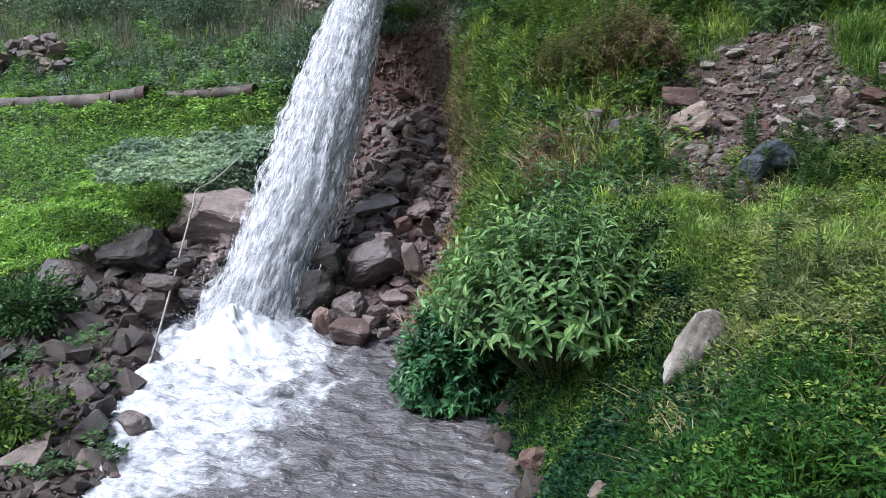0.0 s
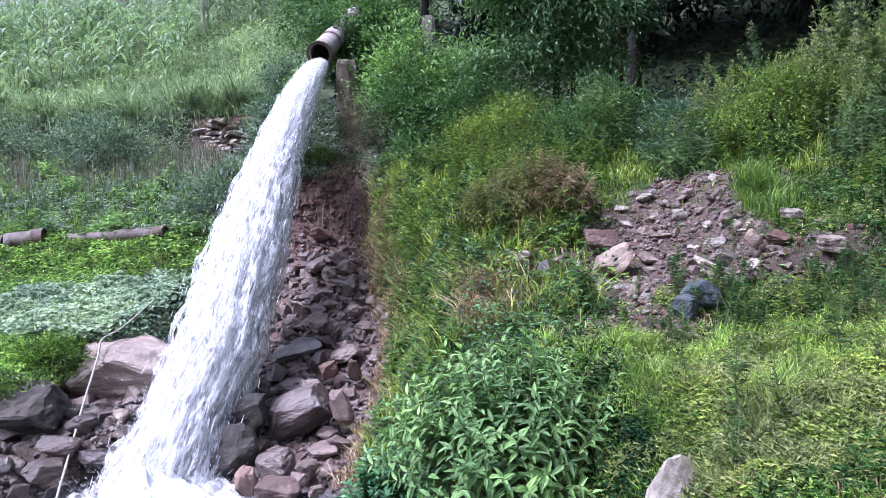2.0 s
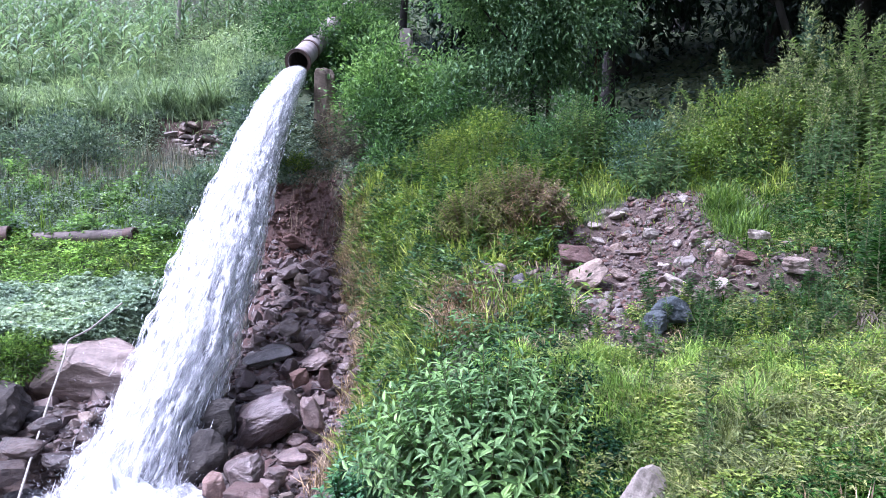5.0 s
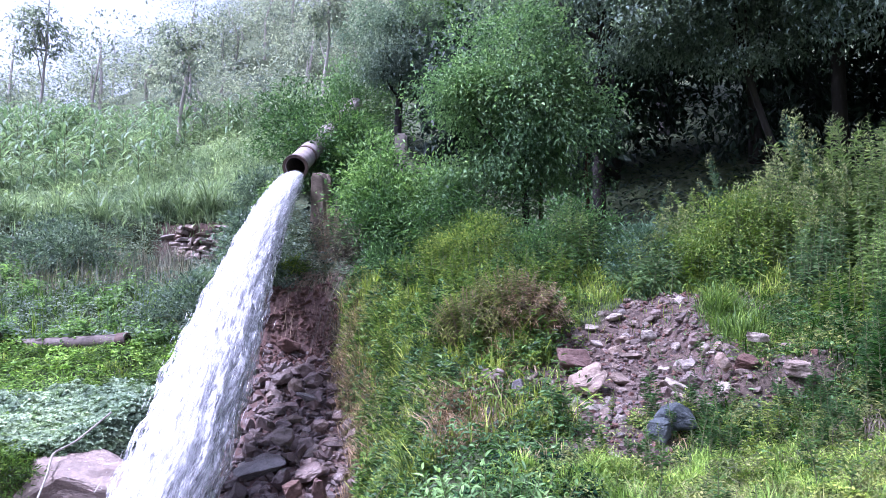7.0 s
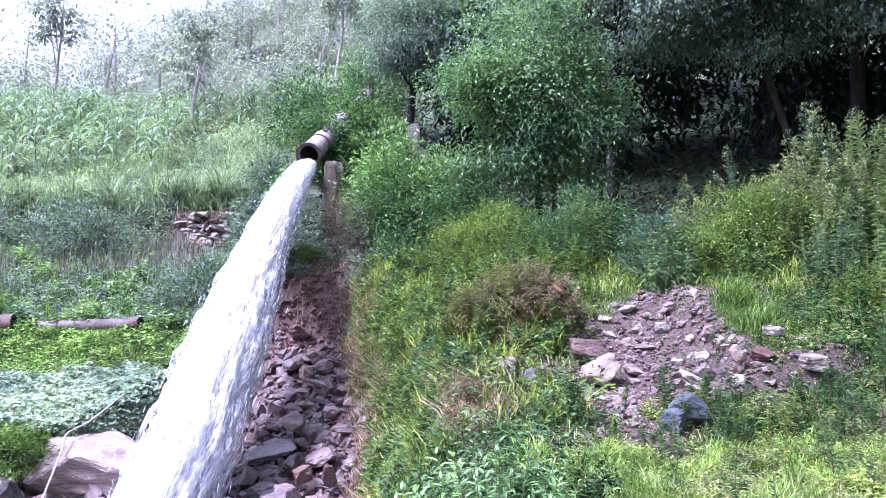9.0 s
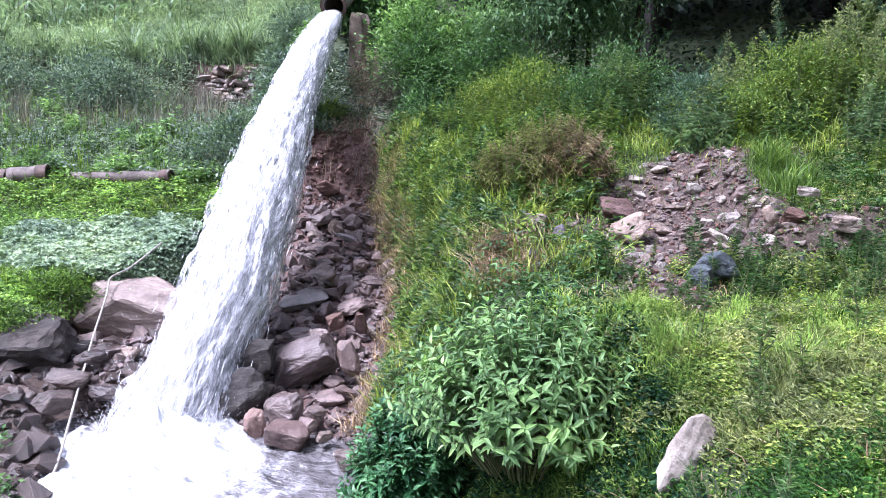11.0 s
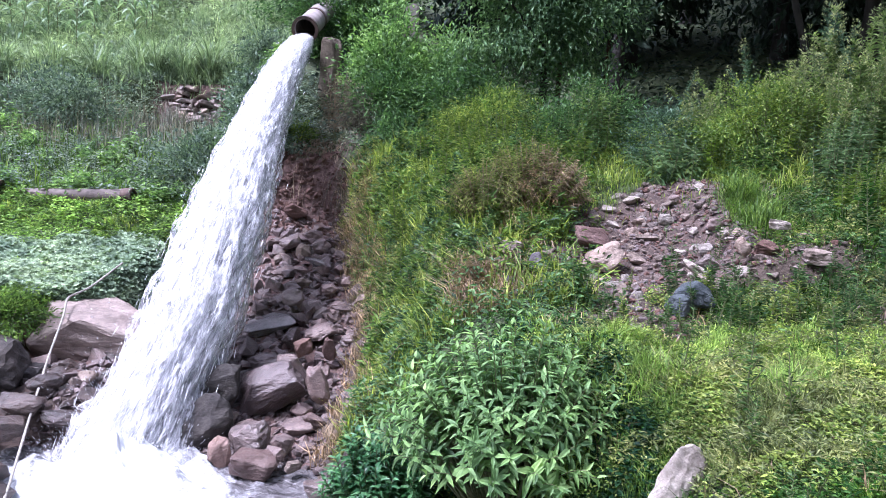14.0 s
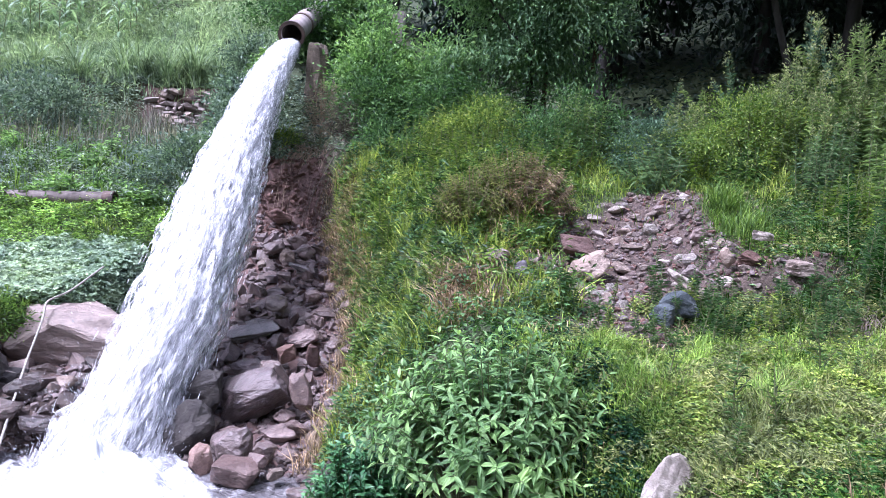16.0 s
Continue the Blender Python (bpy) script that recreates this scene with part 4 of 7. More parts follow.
def joined_rocks(name, spots, sizes, meshes, material, owner, seed):
    r = np.random.default_rng(seed)
    V, F, k = [], [], 0
    for (x, y), s in zip(spots, sizes):
        me = meshes[r.integers(len(meshes))]
        co = np.array([v.co for v in me.vertices])
        q = s * (0.7 + 0.6 * r.random(3))
        m = np.array(pose(x, y, land_z(x, y) + 0.1 * q[2], r.normal(0, 25), r.normal(0, 25), r.random() * 360) @ Matrix.Diagonal((*q, 1)))
        V.append(co @ m[:3, :3].T + m[:3, 3])
        F += [[i + k for i in p.vertices] for p in me.polygons]
        k += len(co)
    return tagged(part(name, mesh_np(name, np.concatenate(V), F, material), None, owner), kind="stuff")


def scatter(r, n, x0, x1, y0, y1, keep):
    x, y = x0 + (x1 - x0) * r.random(n * 4), y0 + (y1 - y0) * r.random(n * 4)
    ok = r.random(n * 4) < keep(x, y)
    return x[ok][:n], y[ok][:n]


# ---- pipes ----
def tube(points, radii, sides=12, caps=True):
    """A bent tube through points."""
    P, R = np.asarray(points, float), np.asarray(radii, float) * np.ones(len(points))
    t = np.gradient(P, axis=0)
    t /= np.linalg.norm(t, axis=1)[:, None] + 1e-9
    ref = np.array((0.0, 0.0, 1.0)) if abs(t[0, 2]) < 0.9 else np.array((1.0, 0.0, 0.0))
    a = np.cross(t, ref)
    a /= np.linalg.norm(a, axis=1)[:, None] + 1e-9
    b = np.cross(a, t)
    ang = np.linspace(0, 2 * np.pi, sides, endpoint=False)
    V = P[:, None] + (a[:, None] * np.cos(ang)[:, None] + b[:, None] * np.sin(ang)[:, None]) * R[:, None, None]
    idx = np.arange(len(P) * sides).reshape(len(P), sides)
    nxt = np.roll(idx, -1, 1)
    return V.reshape(-1, 3), np.stack([idx[:-1], nxt[:-1], nxt[1:], idx[1:]], -1).reshape(-1, 4)


def hollow(points, outer, inner, sides=40):
    """An open pipe with a wall: outside, inside and the ring at its mouth."""
    P = list(points)
    V1, F1 = tube(P, [outer] * len(P), sides)
    V2, F2 = tube(P, [inner] * len(P), sides)
    n = len(V1)
    mouth = np.stack([np.arange(sides), n + np.arange(sides), n + np.roll(np.arange(sides), -1), np.roll(np.arange(sides), -1)], -1)
    back = mouth + (len(P) - 1) * sides
    return np.concatenate([V1, V2]), np.concatenate([F1, F2[:, ::-1] + n, mouth, back])


def joined(*pieces):
    V, F, k = [], [], 0
    for v, f in pieces:
        V.append(v)
        F.append(np.asarray(f) + k)
        k += len(v)
    return np.concatenate(V), np.concatenate(F)


def build_penstock():
    owner = thing("penstock_pipe", -3.54, 16.0, 2.74, "wide brown pipe on a slope pouring water from its mouth", "pipe")
    axis = np.array((0.03, 1.0, 0.43))
    axis /= np.linalg.norm(axis)
    pts = [axis * s for s in (0.0, 0.5, 1.0, 1.6, 3.0, 5.0, 7.0, 9.2)]
    part("barrel", mesh_np("barrel", *hollow(pts, 0.255, 0.225), M_PIPE, True), None, owner)
    part("flange", mesh_np("flange", *hollow([axis * -0.02, axis * 0.05], 0.295, 0.23), M_RUST, False), None, owner, "rust-dark flange ring at the mouth")
    part("inner_lining", mesh_np("inner_lining", *hollow([axis * 0.06, axis * 2.5], 0.223, 0.216), M_INSIDE, True), None, owner)
    for s in (1.05, 4.2, 7.5):
        part("joint_band", mesh_np("joint_band", *hollow([axis * s, axis * (s + 0.1)], 0.272, 0.25), M_RUST, False), None, owner)


def block_bm(size, bevel=0.02, taper=1.0):
    bm = bmesh.new()
    bmesh.ops.create_cube(bm, size=1)
    bmesh.ops.scale(bm, vec=size, verts=bm.verts)
    for v in bm.verts:
        if v.co.z > 0:
            v.co.x *= taper
            v.co.y *= taper
    bmesh.ops.bevel(bm, geom=list(bm.edges), offset=bevel, segments=2, affect="EDGES")
    return bm


def build_pier(x, y, z0, z1, wide):
    owner = thing("concrete_pier", x, y, z0, "weathered pale concrete pier among bushes", "pier")
    ob = part("shaft", block_bm((wide, wide, z1 - z0), 0.06, 0.8), M_CONCRETE, owner)
    ob.location.z = (z1 - z0) / 2


build_penstock()
build_pier(-1.45, 21.1, 2.7, 4.6, 0.45)


def field_pipe(x0, y0, z0, x1, y1, z1, radius, label, open_end=True):
    owner = thing("field_pipe", x0, y0, z0, label, "pipe", "old pipes lying in the meadow")
    d = np.array((x1 - x0, y1 - y0, z1 - z0))
    part("barrel", mesh_np("barrel", *hollow([d * s for s in np.linspace(0, 1, 6)], radius, radius * 0.86), M_OLD_PIPE, True), None, owner)
    u = d / np.linalg.norm(d)
    part("collar", mesh_np("collar", *hollow([d - u * 0.18, d + u * 0.01], radius * 1.16, radius * 0.87), M_RUST, False), None, owner)


field_pipe(-12.4, 12.7, -1.2, -9.0, 12.8, -1.13, 0.165, "long rusty pipe lying in the meadow grass")
field_pipe(-8.95, 12.75, -1.08, -8.3, 12.9, -1.03, 0.17, "short broken pipe stub with a flared rim")
field_pipe(-8.0, 13.0, -1.1, -5.95, 12.95, -0.99, 0.13, "half-buried rusty pipe in tall grass")


def build_hose():
    owner = thing("hose", 0, 0, 0, "thin pale hose draped over a slab into the pool", "hose")
    knots = [(-4.76, 9.86, -1.76), (-4.90, 9.20, -2.02), (-4.96, 8.75, -2.07), (-4.83, 8.42, -2.24), (-4.75, 7.95, -2.60), (-4.48, 7.12, -2.98), (-4.00, 5.84, -3.37), (-4.00, 5.30, -3.43), (-3.58, 4.75, -3.42), (-3.19, 4.30, -3.49), (-2.97, 4.00, -3.55), (-2.73, 3.60, -3.60)]
    K = np.array(knots)
    s = np.linspace(0, len(K) - 1, 90)
    P = np.stack([np.interp(s, range(len(K)), K[:, k]) for k in range(3)], 1)
    for _ in range(3):
        P[1:-1] = (P[:-2] + 2 * P[1:-1] + P[2:]) / 4
    part("line", mesh_np("line", *tube(P, 0.013, 8), M_HOSE, True), None, owner)


build_hose()


# ---- plants ----
def unit(v):
    return v / (np.linalg.norm(v, axis=-1, keepdims=True) + 1e-9)


def leaf_arrays(O, D, N, L, W, droop=0.15, fold=0.18):
    """Folded leaves of two triangles: base, two sides, tip."""
    D = unit(D)
    S = unit(np.cross(D, N))
    N = np.cross(S, D)
    L, W = np.broadcast_to(L, len(O))[:, None], np.broadcast_to(W, len(O))[:, None]
    mid = O + D * L * 0.42
    V = np.stack([O, mid + S * W / 2 + N * W * fold, mid - S * W / 2 + N * W * fold, O + D * L - N * L * droop], 1)
    F = np.arange(len(O))[:, None, None] * 4 + np.array([[0, 1, 3], [0, 3, 2]])
    return V.reshape(-1, 3), F.reshape(-1, 3)


def leaf_arrays_fine(O, D, N, L, W, droop=0.22, fold=0.16):
    """Leaves near the eye: a midrib with four side corners, six triangles."""
    D = unit(D)
    S = unit(np.cross(D, N))
    N = np.cross(S, D)
    L, W = np.broadcast_to(L, len(O))[:, None], np.broadcast_to(W, len(O))[:, None]

    def at(along, out, lift):
        return O + D * L * along + S * W * out + N * (W * lift - L * droop * along ** 2)

    V = np.stack([O, at(0.28, 0.46, fold), at(0.28, -0.46, fold), at(0.66, 0.36, fold), at(0.66, -0.36, fold), at(1.0, 0, 0), at(0.48, 0, 0)], 1)
    F = np.arange(len(O))[:, None, None] * 7 + np.array([[0, 1, 6], [0, 6, 2], [1, 3, 6], [2, 6, 4], [3, 5, 6], [4, 6, 5]])
    return V.reshape(-1, 3), F.reshape(-1, 3)


def blade_arrays(O, H, W, lean, r):
    """Grass blades: two triangles each, bent over by their own weight."""
    n = len(O)
    a = r.random(n) * 6.283
    across = np.stack([np.cos(a), np.sin(a), np.zeros(n)], 1)
    b = a + 1.57 + r.normal(0, 0.5, n)
    over = np.stack([np.cos(b), np.sin(b), np.zeros(n)], 1) * (lean * np.abs(r.normal(0.6, 0.5, n)))[:, None]
    H, W = np.asarray(H)[:, None], np.asarray(W)[:, None]
    up = np.array((0, 0, 1.0))
    mid = O + up * H * 0.5 + over * H * 0.28
    V = np.stack([O, mid + across * W * 0.5, mid - across * W * 0.5, O + up * H * (1 - 0.25 * np.minimum(lean, 1)) + over * H], 1)
    F = np.arange(n)[:, None, None] * 4 + np.array([[0, 1, 2], [2, 1, 3]])
    return V.reshape(-1, 3), F.reshape(-1, 3)


def grass_patch(name, label, material, n, box, keep, low, high, wide, lean=0.5, seed=1):
    r = np.random.default_rng(seed)
    x, y = scatter(r, n, *box, keep)
    O = np.stack([x, y, land(x, y) - 0.02], 1)
    tuft = np.clip(0.75 + 0.5 * fbm(x, y, 0.8, seed) + 0.35 * fbm(x, y, 0.29, seed + 2.0), 0.25, 1.6)
    H = (low + (high - low) * r.random(len(x)) ** 1.5) * tuft
    me = mesh_np(name, *blade_arrays(O, H, wide * (0.8 + 0.9 * r.random(len(x))), lean, r), material)
    return tagged(new(name, me), label, "grass", kind="stuff")


def leaf_patch(name, label, material, n, box, keep, height, length, wide, seed=1, upward=0.6, face=0.2):
    """Low leafy growth in an uneven cover over the ground."""
    r = np.random.default_rng(seed)
    x, y = scatter(r, n, *box, keep)
    m = len(x)
    cover = np.clip(0.45 + 0.55 * fbm(x, y, 1.1, seed) + 0.25 * fbm(x, y, 0.37, seed + 1.0), 0.08, 1.2)
    h = height * cover * r.random(m) ** 0.6
    O = np.stack([x, y, land(x, y) + h], 1)
    a = r.random(m) * 6.283
    D = np.stack([np.cos(a), np.sin(a), r.normal(upward * 0.4, 0.35, m)], 1)
    N = np.stack([r.normal(0, 0.35, m), r.normal(-face, 0.35, m), np.ones(m)], 1)
    L = length * (0.55 + 0.8 * r.random(m))
    me = mesh_np(name, *leaf_arrays(O, D, N, L, L * wide), material)
    return tagged(new(name, me), label, "undergrowth", kind="stuff")


def crown_points(r, n, radii, clumps, spread=0.3, low=-0.5, hollow_to=0.55):
    """Leaf places in clumps round an uneven crown, with gaps between the clumps."""
    C = unit(r.normal(size=(clumps, 3))) * (hollow_to + (1.05 - hollow_to) * r.random((clumps, 1)) ** 0.6)
    C = C[C[:, 2] > low]
    az, ph = np.arctan2(C[:, 1], C[:, 0]), r.random(4) * 6.283
    C = C * (0.86 + 0.2 * np.sin(2 * az + ph[0] + 2 * C[:, 2]) + 0.16 * np.sin(5 * az + ph[1] - 4 * C[:, 2]) + 0.1 * np.sin(9 * C[:, 2] + ph[2]))[:, None]
    k = r.integers(len(C), size=n)
    size = (0.6 + 0.8 * r.random(len(C)))[k][:, None]
    off = r.normal(size=(n, 3)) * spread * size * np.array((1, 1, 0.5))
    P = (C[k] + off) * np.asarray(radii)
    out = unit(P / np.asarray(radii) ** 1.0 + 1e-6)
    return P, out, C * np.asarray(radii)


def shrub(name, x, y, radii, n, length, wide, material, label, category, seed, lift=0.6, clumps=40, stems=7, fine=False, group="", spread=0.28, droop=0.2, z=None):
    r = np.random.default_rng(seed)
    z = land_z(x, y) - 0.03 if z is None else z
    owner = thing(name, x, y, z, label, category, group)
    P, out, C = crown_points(r, n, radii, clumps, spread, -0.75)
    P = P + np.array((0, 0, radii[2] * lift))
    ok = P[:, 2] > 0.02
    P, out = P[ok], out[ok]
    m = len(P)
    D = out * 0.8 + r.normal(size=(m, 3)) * 0.55 + np.array((0, 0, 0.1))
    N = np.array((0, 0, 1.0)) * 1.2 + out * 0.6 + r.normal(size=(m, 3)) * 0.35
    L = length * (0.5 + 0.8 * r.random(m))
    arrays = (leaf_arrays_fine if fine else leaf_arrays)(P, D, N, L, L * wide, droop)
    part("leaves", mesh_np("leaves", *arrays, material), None, owner)
    pieces = []
    for k in range(stems):
        tip = C[r.integers(len(C))] * 0.85 + np.array((0, 0, radii[2] * lift))
        foot = np.array((r.normal(0, 0.08), r.normal(0, 0.08), 0)) * radii[0]
        mid = (foot + tip) / 2 + r.normal(0, 0.06, 3) * radii[0] + np.array((0, 0, 0.12 * radii[2]))
        pieces.append(tube([foot, (foot + mid) / 2, mid, tip], np.array((1, 0.8, 0.6, 0.25)) * 0.016 * (0.6 + radii[2]), 5))
    part("branching", mesh_np("branching", *joined(*pieces), M_STEM, True), None, owner)
    return owner


def tree(name, x, y, height, radii, crown_z, n, length, wide, material, bark, label, seed, lean=(0, 0), girth=0.16, clumps=70, limbs=9, z=None, droop=0.25, spread=0.2, low=-0.6):
    r = np.random.default_rng(seed)
    z = land_z(x, y) - 0.1 if z is None else z
    owner = thing(name, x, y, z, label, "tree")
    top = np.array((lean[0], lean[1], height))
    s = np.linspace(0, 1, 9)[:, None]
    P = top * s + np.concatenate([np.cumsum(r.normal(0, 0.05 * height / 6, (9, 2)), 0), np.zeros((9, 1))], 1) * np.minimum(s * 2, 1)
    trunk = [tube(P, girth * (1 - 0.75 * s[:, 0]) * (1 + 0.5 * (s[:, 0] < 0.05)), 10)]
    part("trunk", mesh_np("trunk", *joined(*trunk), bark, True), None, owner)
    centre = np.array((lean[0] * crown_z / height, lean[1] * crown_z / height, crown_z))
    Q, out, C = crown_points(r, n, radii, clumps, spread, low, 0.35)
    for k in range(limbs):
        a, b = P[3 + r.integers(4)], centre + C[r.integers(len(C))] * 0.9
        mid = (a + b) / 2 + r.normal(0, 0.15, 3) * np.asarray(radii) * 0.4
        part("limb", mesh_np("limb", *tube([a, a * 0.6 + mid * 0.4, mid, b * 0.6 + mid * 0.4, b], girth * np.array((0.42, 0.34, 0.26, 0.16, 0.06)), 6), bark, True), None, owner)
    Q = Q + centre
    m = len(Q)
    D = out * 0.6 + r.normal(size=(m, 3)) * 0.6 + np.array((0, 0, -0.25))
    N = np.array((0, 0, 1.0)) + out * 0.5 + r.normal(size=(m, 3)) * 0.4
    L = length * (0.5 + 0.8 * r.random(m))
    part("crown", mesh_np("crown", *leaf_arrays(Q, D, N, L, L * wide, droop), material), None, owner)
    return owner


def shoot_bush(name, x, y, z, radii, shoots, length, wide, material, label, category, seed, start=0.35, step=0.05, fine=True, stem_mat=None, leaf_droop=0.3, group="", low=0.1, foot_spread=0.3):
    """A bush of many leaning shoots, each with pairs of leaves that stand crosswise, smaller towards the tip."""
    r = np.random.default_rng(seed)
    owner = thing(name, x, y, z, label, category, group)
    O, D, N, L, stems = [], [], [], [], []
    for _ in range(shoots):
        a, q = r.random() * 6.283, r.random() ** 0.5
        up = np.sqrt(max(0.0, 1 - (0.95 * q) ** 2)) * (0.75 + 0.35 * r.random())
        tip = np.array((np.cos(a) * q * radii[0], np.sin(a) * q * radii[1], max(up, low) * radii[2]))
        foot = np.array((np.cos(a) * q * radii[0], np.sin(a) * q * radii[1], 0)) * foot_spread
        mid = foot * 0.55 + tip * 0.45 + np.array((0, 0, 0.18 * radii[2]))
        t = np.linspace(0, 1, 7)[:, None]
        P = foot * (1 - t) ** 2 + 2 * mid * t * (1 - t) + tip * t ** 2
        stems.append(tube(P, 0.007 * (1.2 - 0.9 * t[:, 0]), 4))
        total = np.linalg.norm(np.diff(P, axis=0), axis=1).sum()
        n = max(3, int(total * (1 - start) / step))
        s = start + (1 - start) * (np.arange(n) + 0.5) / n
        C = np.stack([np.interp(s, t[:, 0], P[:, k]) for k in range(3)], 1)
        ax = unit(np.stack([np.interp(s, t[:, 0], np.gradient(P[:, k])) for k in range(3)], 1))
        e1 = unit(np.cross(ax, (0.2, 0.1, 1.0)))
        e2 = np.cross(ax, e1)
        turn = np.arange(n) * 1.57 + r.random() * 3
        for sign in (1, -1):
            out = (e1 * np.cos(turn)[:, None] + e2 * np.sin(turn)[:, None]) * sign
            O.append(C)
            D.append(out + ax * (0.25 + 0.9 * s[:, None] ** 4) + r.normal(0, 0.18, (n, 3)) + np.array((0, 0, -0.05)))
            N.append(ax * 1.0 + np.array((0, 0, 0.7)) + r.normal(0, 0.2, (n, 3)))
            L.append(length * (1.05 - 0.55 * s ** 3) * (0.7 + 0.5 * r.random(n)))
    O, D, N, L = (np.concatenate(v) for v in (O, D, N, L))
    part("leaves", mesh_np("leaves", *(leaf_arrays_fine if fine else leaf_arrays)(O, D, N, L, L * wide, leaf_droop), material), None, owner)
    part("branching", mesh_np("branching", *joined(*stems), stem_mat or M_STEM, True), None, owner)
    return owner


# ---- growth near the camera ----
def grassy(x, y):
    wet = (x > bank_edge_right(y) + 0.12) | (x < bank_edge_left(y) - 0.05)
    return wet * (1 - bare_red(x, y)) * (1 - bare_bank(x, y)) * (1 - 0.93 * bare_grit(x, y))


def right_bank(x, y):
    stone = 1 - 0.85 * smooth(1.6 - 1.3 * np.hypot((x - 1.22) / 0.22, (y - 3.75) / 0.42))
    blue = 1 - 0.8 * smooth(1.6 - 1.3 * np.hypot((x - 1.95) / 0.3, (y - 6.3) / 0.25))
    roots = 1 - 0.8 * smooth(1.6 - 1.2 * np.hypot((x - 0.3) / 0.55, (y - 7.4) / 1.2))
    return grassy(x, y) * (x > bank_edge_right(y) + 0.25) * stone * blue * roots


def olive_zone(x, y):
    """Low olive and yellowish growth round the leaning stone."""
    return smooth((y - 3.4) / 0.4) * smooth((x - 1.1) / 0.4) * smooth((3.5 - x) / 0.5) * smooth((5.4 - y) / 0.5)


def before_wall(x, y):
    """The low, thin growth on the slope below the terrace wall."""
    return (x > -0.45 * y) & (x < -0.335 * y) & (y > 15.8)


def bright_lawn(x, y):
    """The cropped, bright part of the meadow."""
    return smooth((-6.1 - x + 0.18 * (y - 9) + 0.7 * fbm(x, y, 1.9, 3.0)) / 0.9) * smooth((12.3 - y) / 0.8)


def vine_bed(x, y):
    """The bed of broad vine leaves behind the slab."""
    return smooth((1 - ((x + 5.55) / 2.0) ** 2 - ((y - 10.15) / 1.3) ** 2 + 0.25 * fbm(x, y, 0.7, 1.0)) / 0.25)


def sunny(x, y):
    """The bright strip of grass between the weeds and the rubble."""
    return right_bank(x, y) * smooth((4.9 - x + 0.5 * fbm(x, y, 1.5, 2.0)) / 0.5) * smooth((6.5 - y + 0.4 * fbm(x, y, 1.1, 1.0)) / 0.4)


grass_patch("meadow_grass", "bright green grass over the near bank", M_MEADOW, 54000, (0.0, 5.4, 4.4, 7.0), sunny, 0.06, 0.26, 0.0055, 0.7, 11)
grass_patch("bank_grass", "long green grass on the near bank", M_GRASS_NEAR_SHADE, 60000, (-0.4, 4.2, 1.6, 5.2), lambda x, y: right_bank(x, y) * (1 - 0.75 * smooth((1.0 - x) / 0.4)) * (1 - 0.88 * olive_zone(x, y)), 0.05, 0.19, 0.006, 0.8, 12)
leaf_patch("bank_weeds", "low leafy weeds on the near bank", M_NEAR_WEED_SHADE, 52000, (-0.6, 4.5, 1.6, 4.9), lambda x, y: right_bank(x, y) * (1 - 0.88 * olive_zone(x, y)), 0.2, 0.034, 0.42, 13)
leaf_patch("ground_cover", "small leaves close over the soil", M_GRASS_DEEP_SHADE, 34000, (-0.6, 6.0, 1.6, 7.8), lambda x, y: grassy(x, y) * (1 - 0.85 * olive_zone(x, y)), 0.05, 0.04, 0.6, 131)
leaf_patch("bank_herbs", "small light herbs on the near bank", M_LAWN, 30000, (-0.4, 5.4, 4.4, 7.0), sunny, 0.17, 0.034, 0.45, 130)
leaf_patch("creeper", "creeping leaves on the bank above the pool, bush shade put into their colour", M_CREEP_SHADE, 30000, (-0.7, 1.2, 2.4, 6.4), right_bank, 0.14, 0.045, 0.7, 14)
grass_patch("lawn", "short bright green grass of a meadow", M_TURF_LIT, 72000, (-14.5, -4.2, 5.9, 12.4), lambda x, y: grassy(x, y) * bright_lawn(x, y), 0.03, 0.1, 0.014, 0.9, 15)
leaf_patch("lawn_clover", "small bright leaves close over the meadow", M_TURF_LIT, 30000, (-14.5, -4.2, 5.9, 12.4), lambda x, y: grassy(x, y) * bright_lawn(x, y), 0.035, 0.06, 0.7, 154, 0.2, 0.5)
leaf_patch("meadow_herbs", "low mixed green herbs at the end of the meadow", M_GRASS, 26000, (-9.5, -3.9, 8.6, 13.6), lambda x, y: grassy(x, y) * (1 - 0.8 * bright_lawn(x, y)) * (1 - vine_bed(x, y)), 0.2, 0.06, 0.45, 150)
grass_patch("meadow_tufts", "tufts of olive grass at the end of the meadow", M_LAWN, 9000, (-9.5, -3.9, 8.6, 13.4), lambda x, y: grassy(x, y) * (1 - bright_lawn(x, y)) * (1 - vine_bed(x, y)) * smooth(2 * fbm(x, y, 1.3, 3.0) + 0.3), 0.06, 0.24, 0.01, 0.8, 151)
leaf_patch("meadow_weeds", "low weeds in the meadow", M_TURF_LIT, 14000, (-13, -4.2, 5.7, 13.4), lambda x, y: grassy(x, y) * (1 - vine_bed(x, y)) * (1 - 0.75 * bright_lawn(x, y) * smooth((y - 7.6) / 0.5)) * smooth(0.5 + fbm(x, y, 2.0, 2.0) + np.maximum((y - 11) * 0.3, (6.8 - y) * 0.8)), 0.24, 0.08, 0.5, 16)
leaf_patch("vine_leaves", "blue-green patch of broad vine leaves", M_VINE, 48000, (-8.2, -3.4, 8.6, 11.7), lambda x, y: vine_bed(x, y) * (grassy(x, y) > 0.2), 0.12, 0.065, 0.85, 17, 0.2, 0.7)
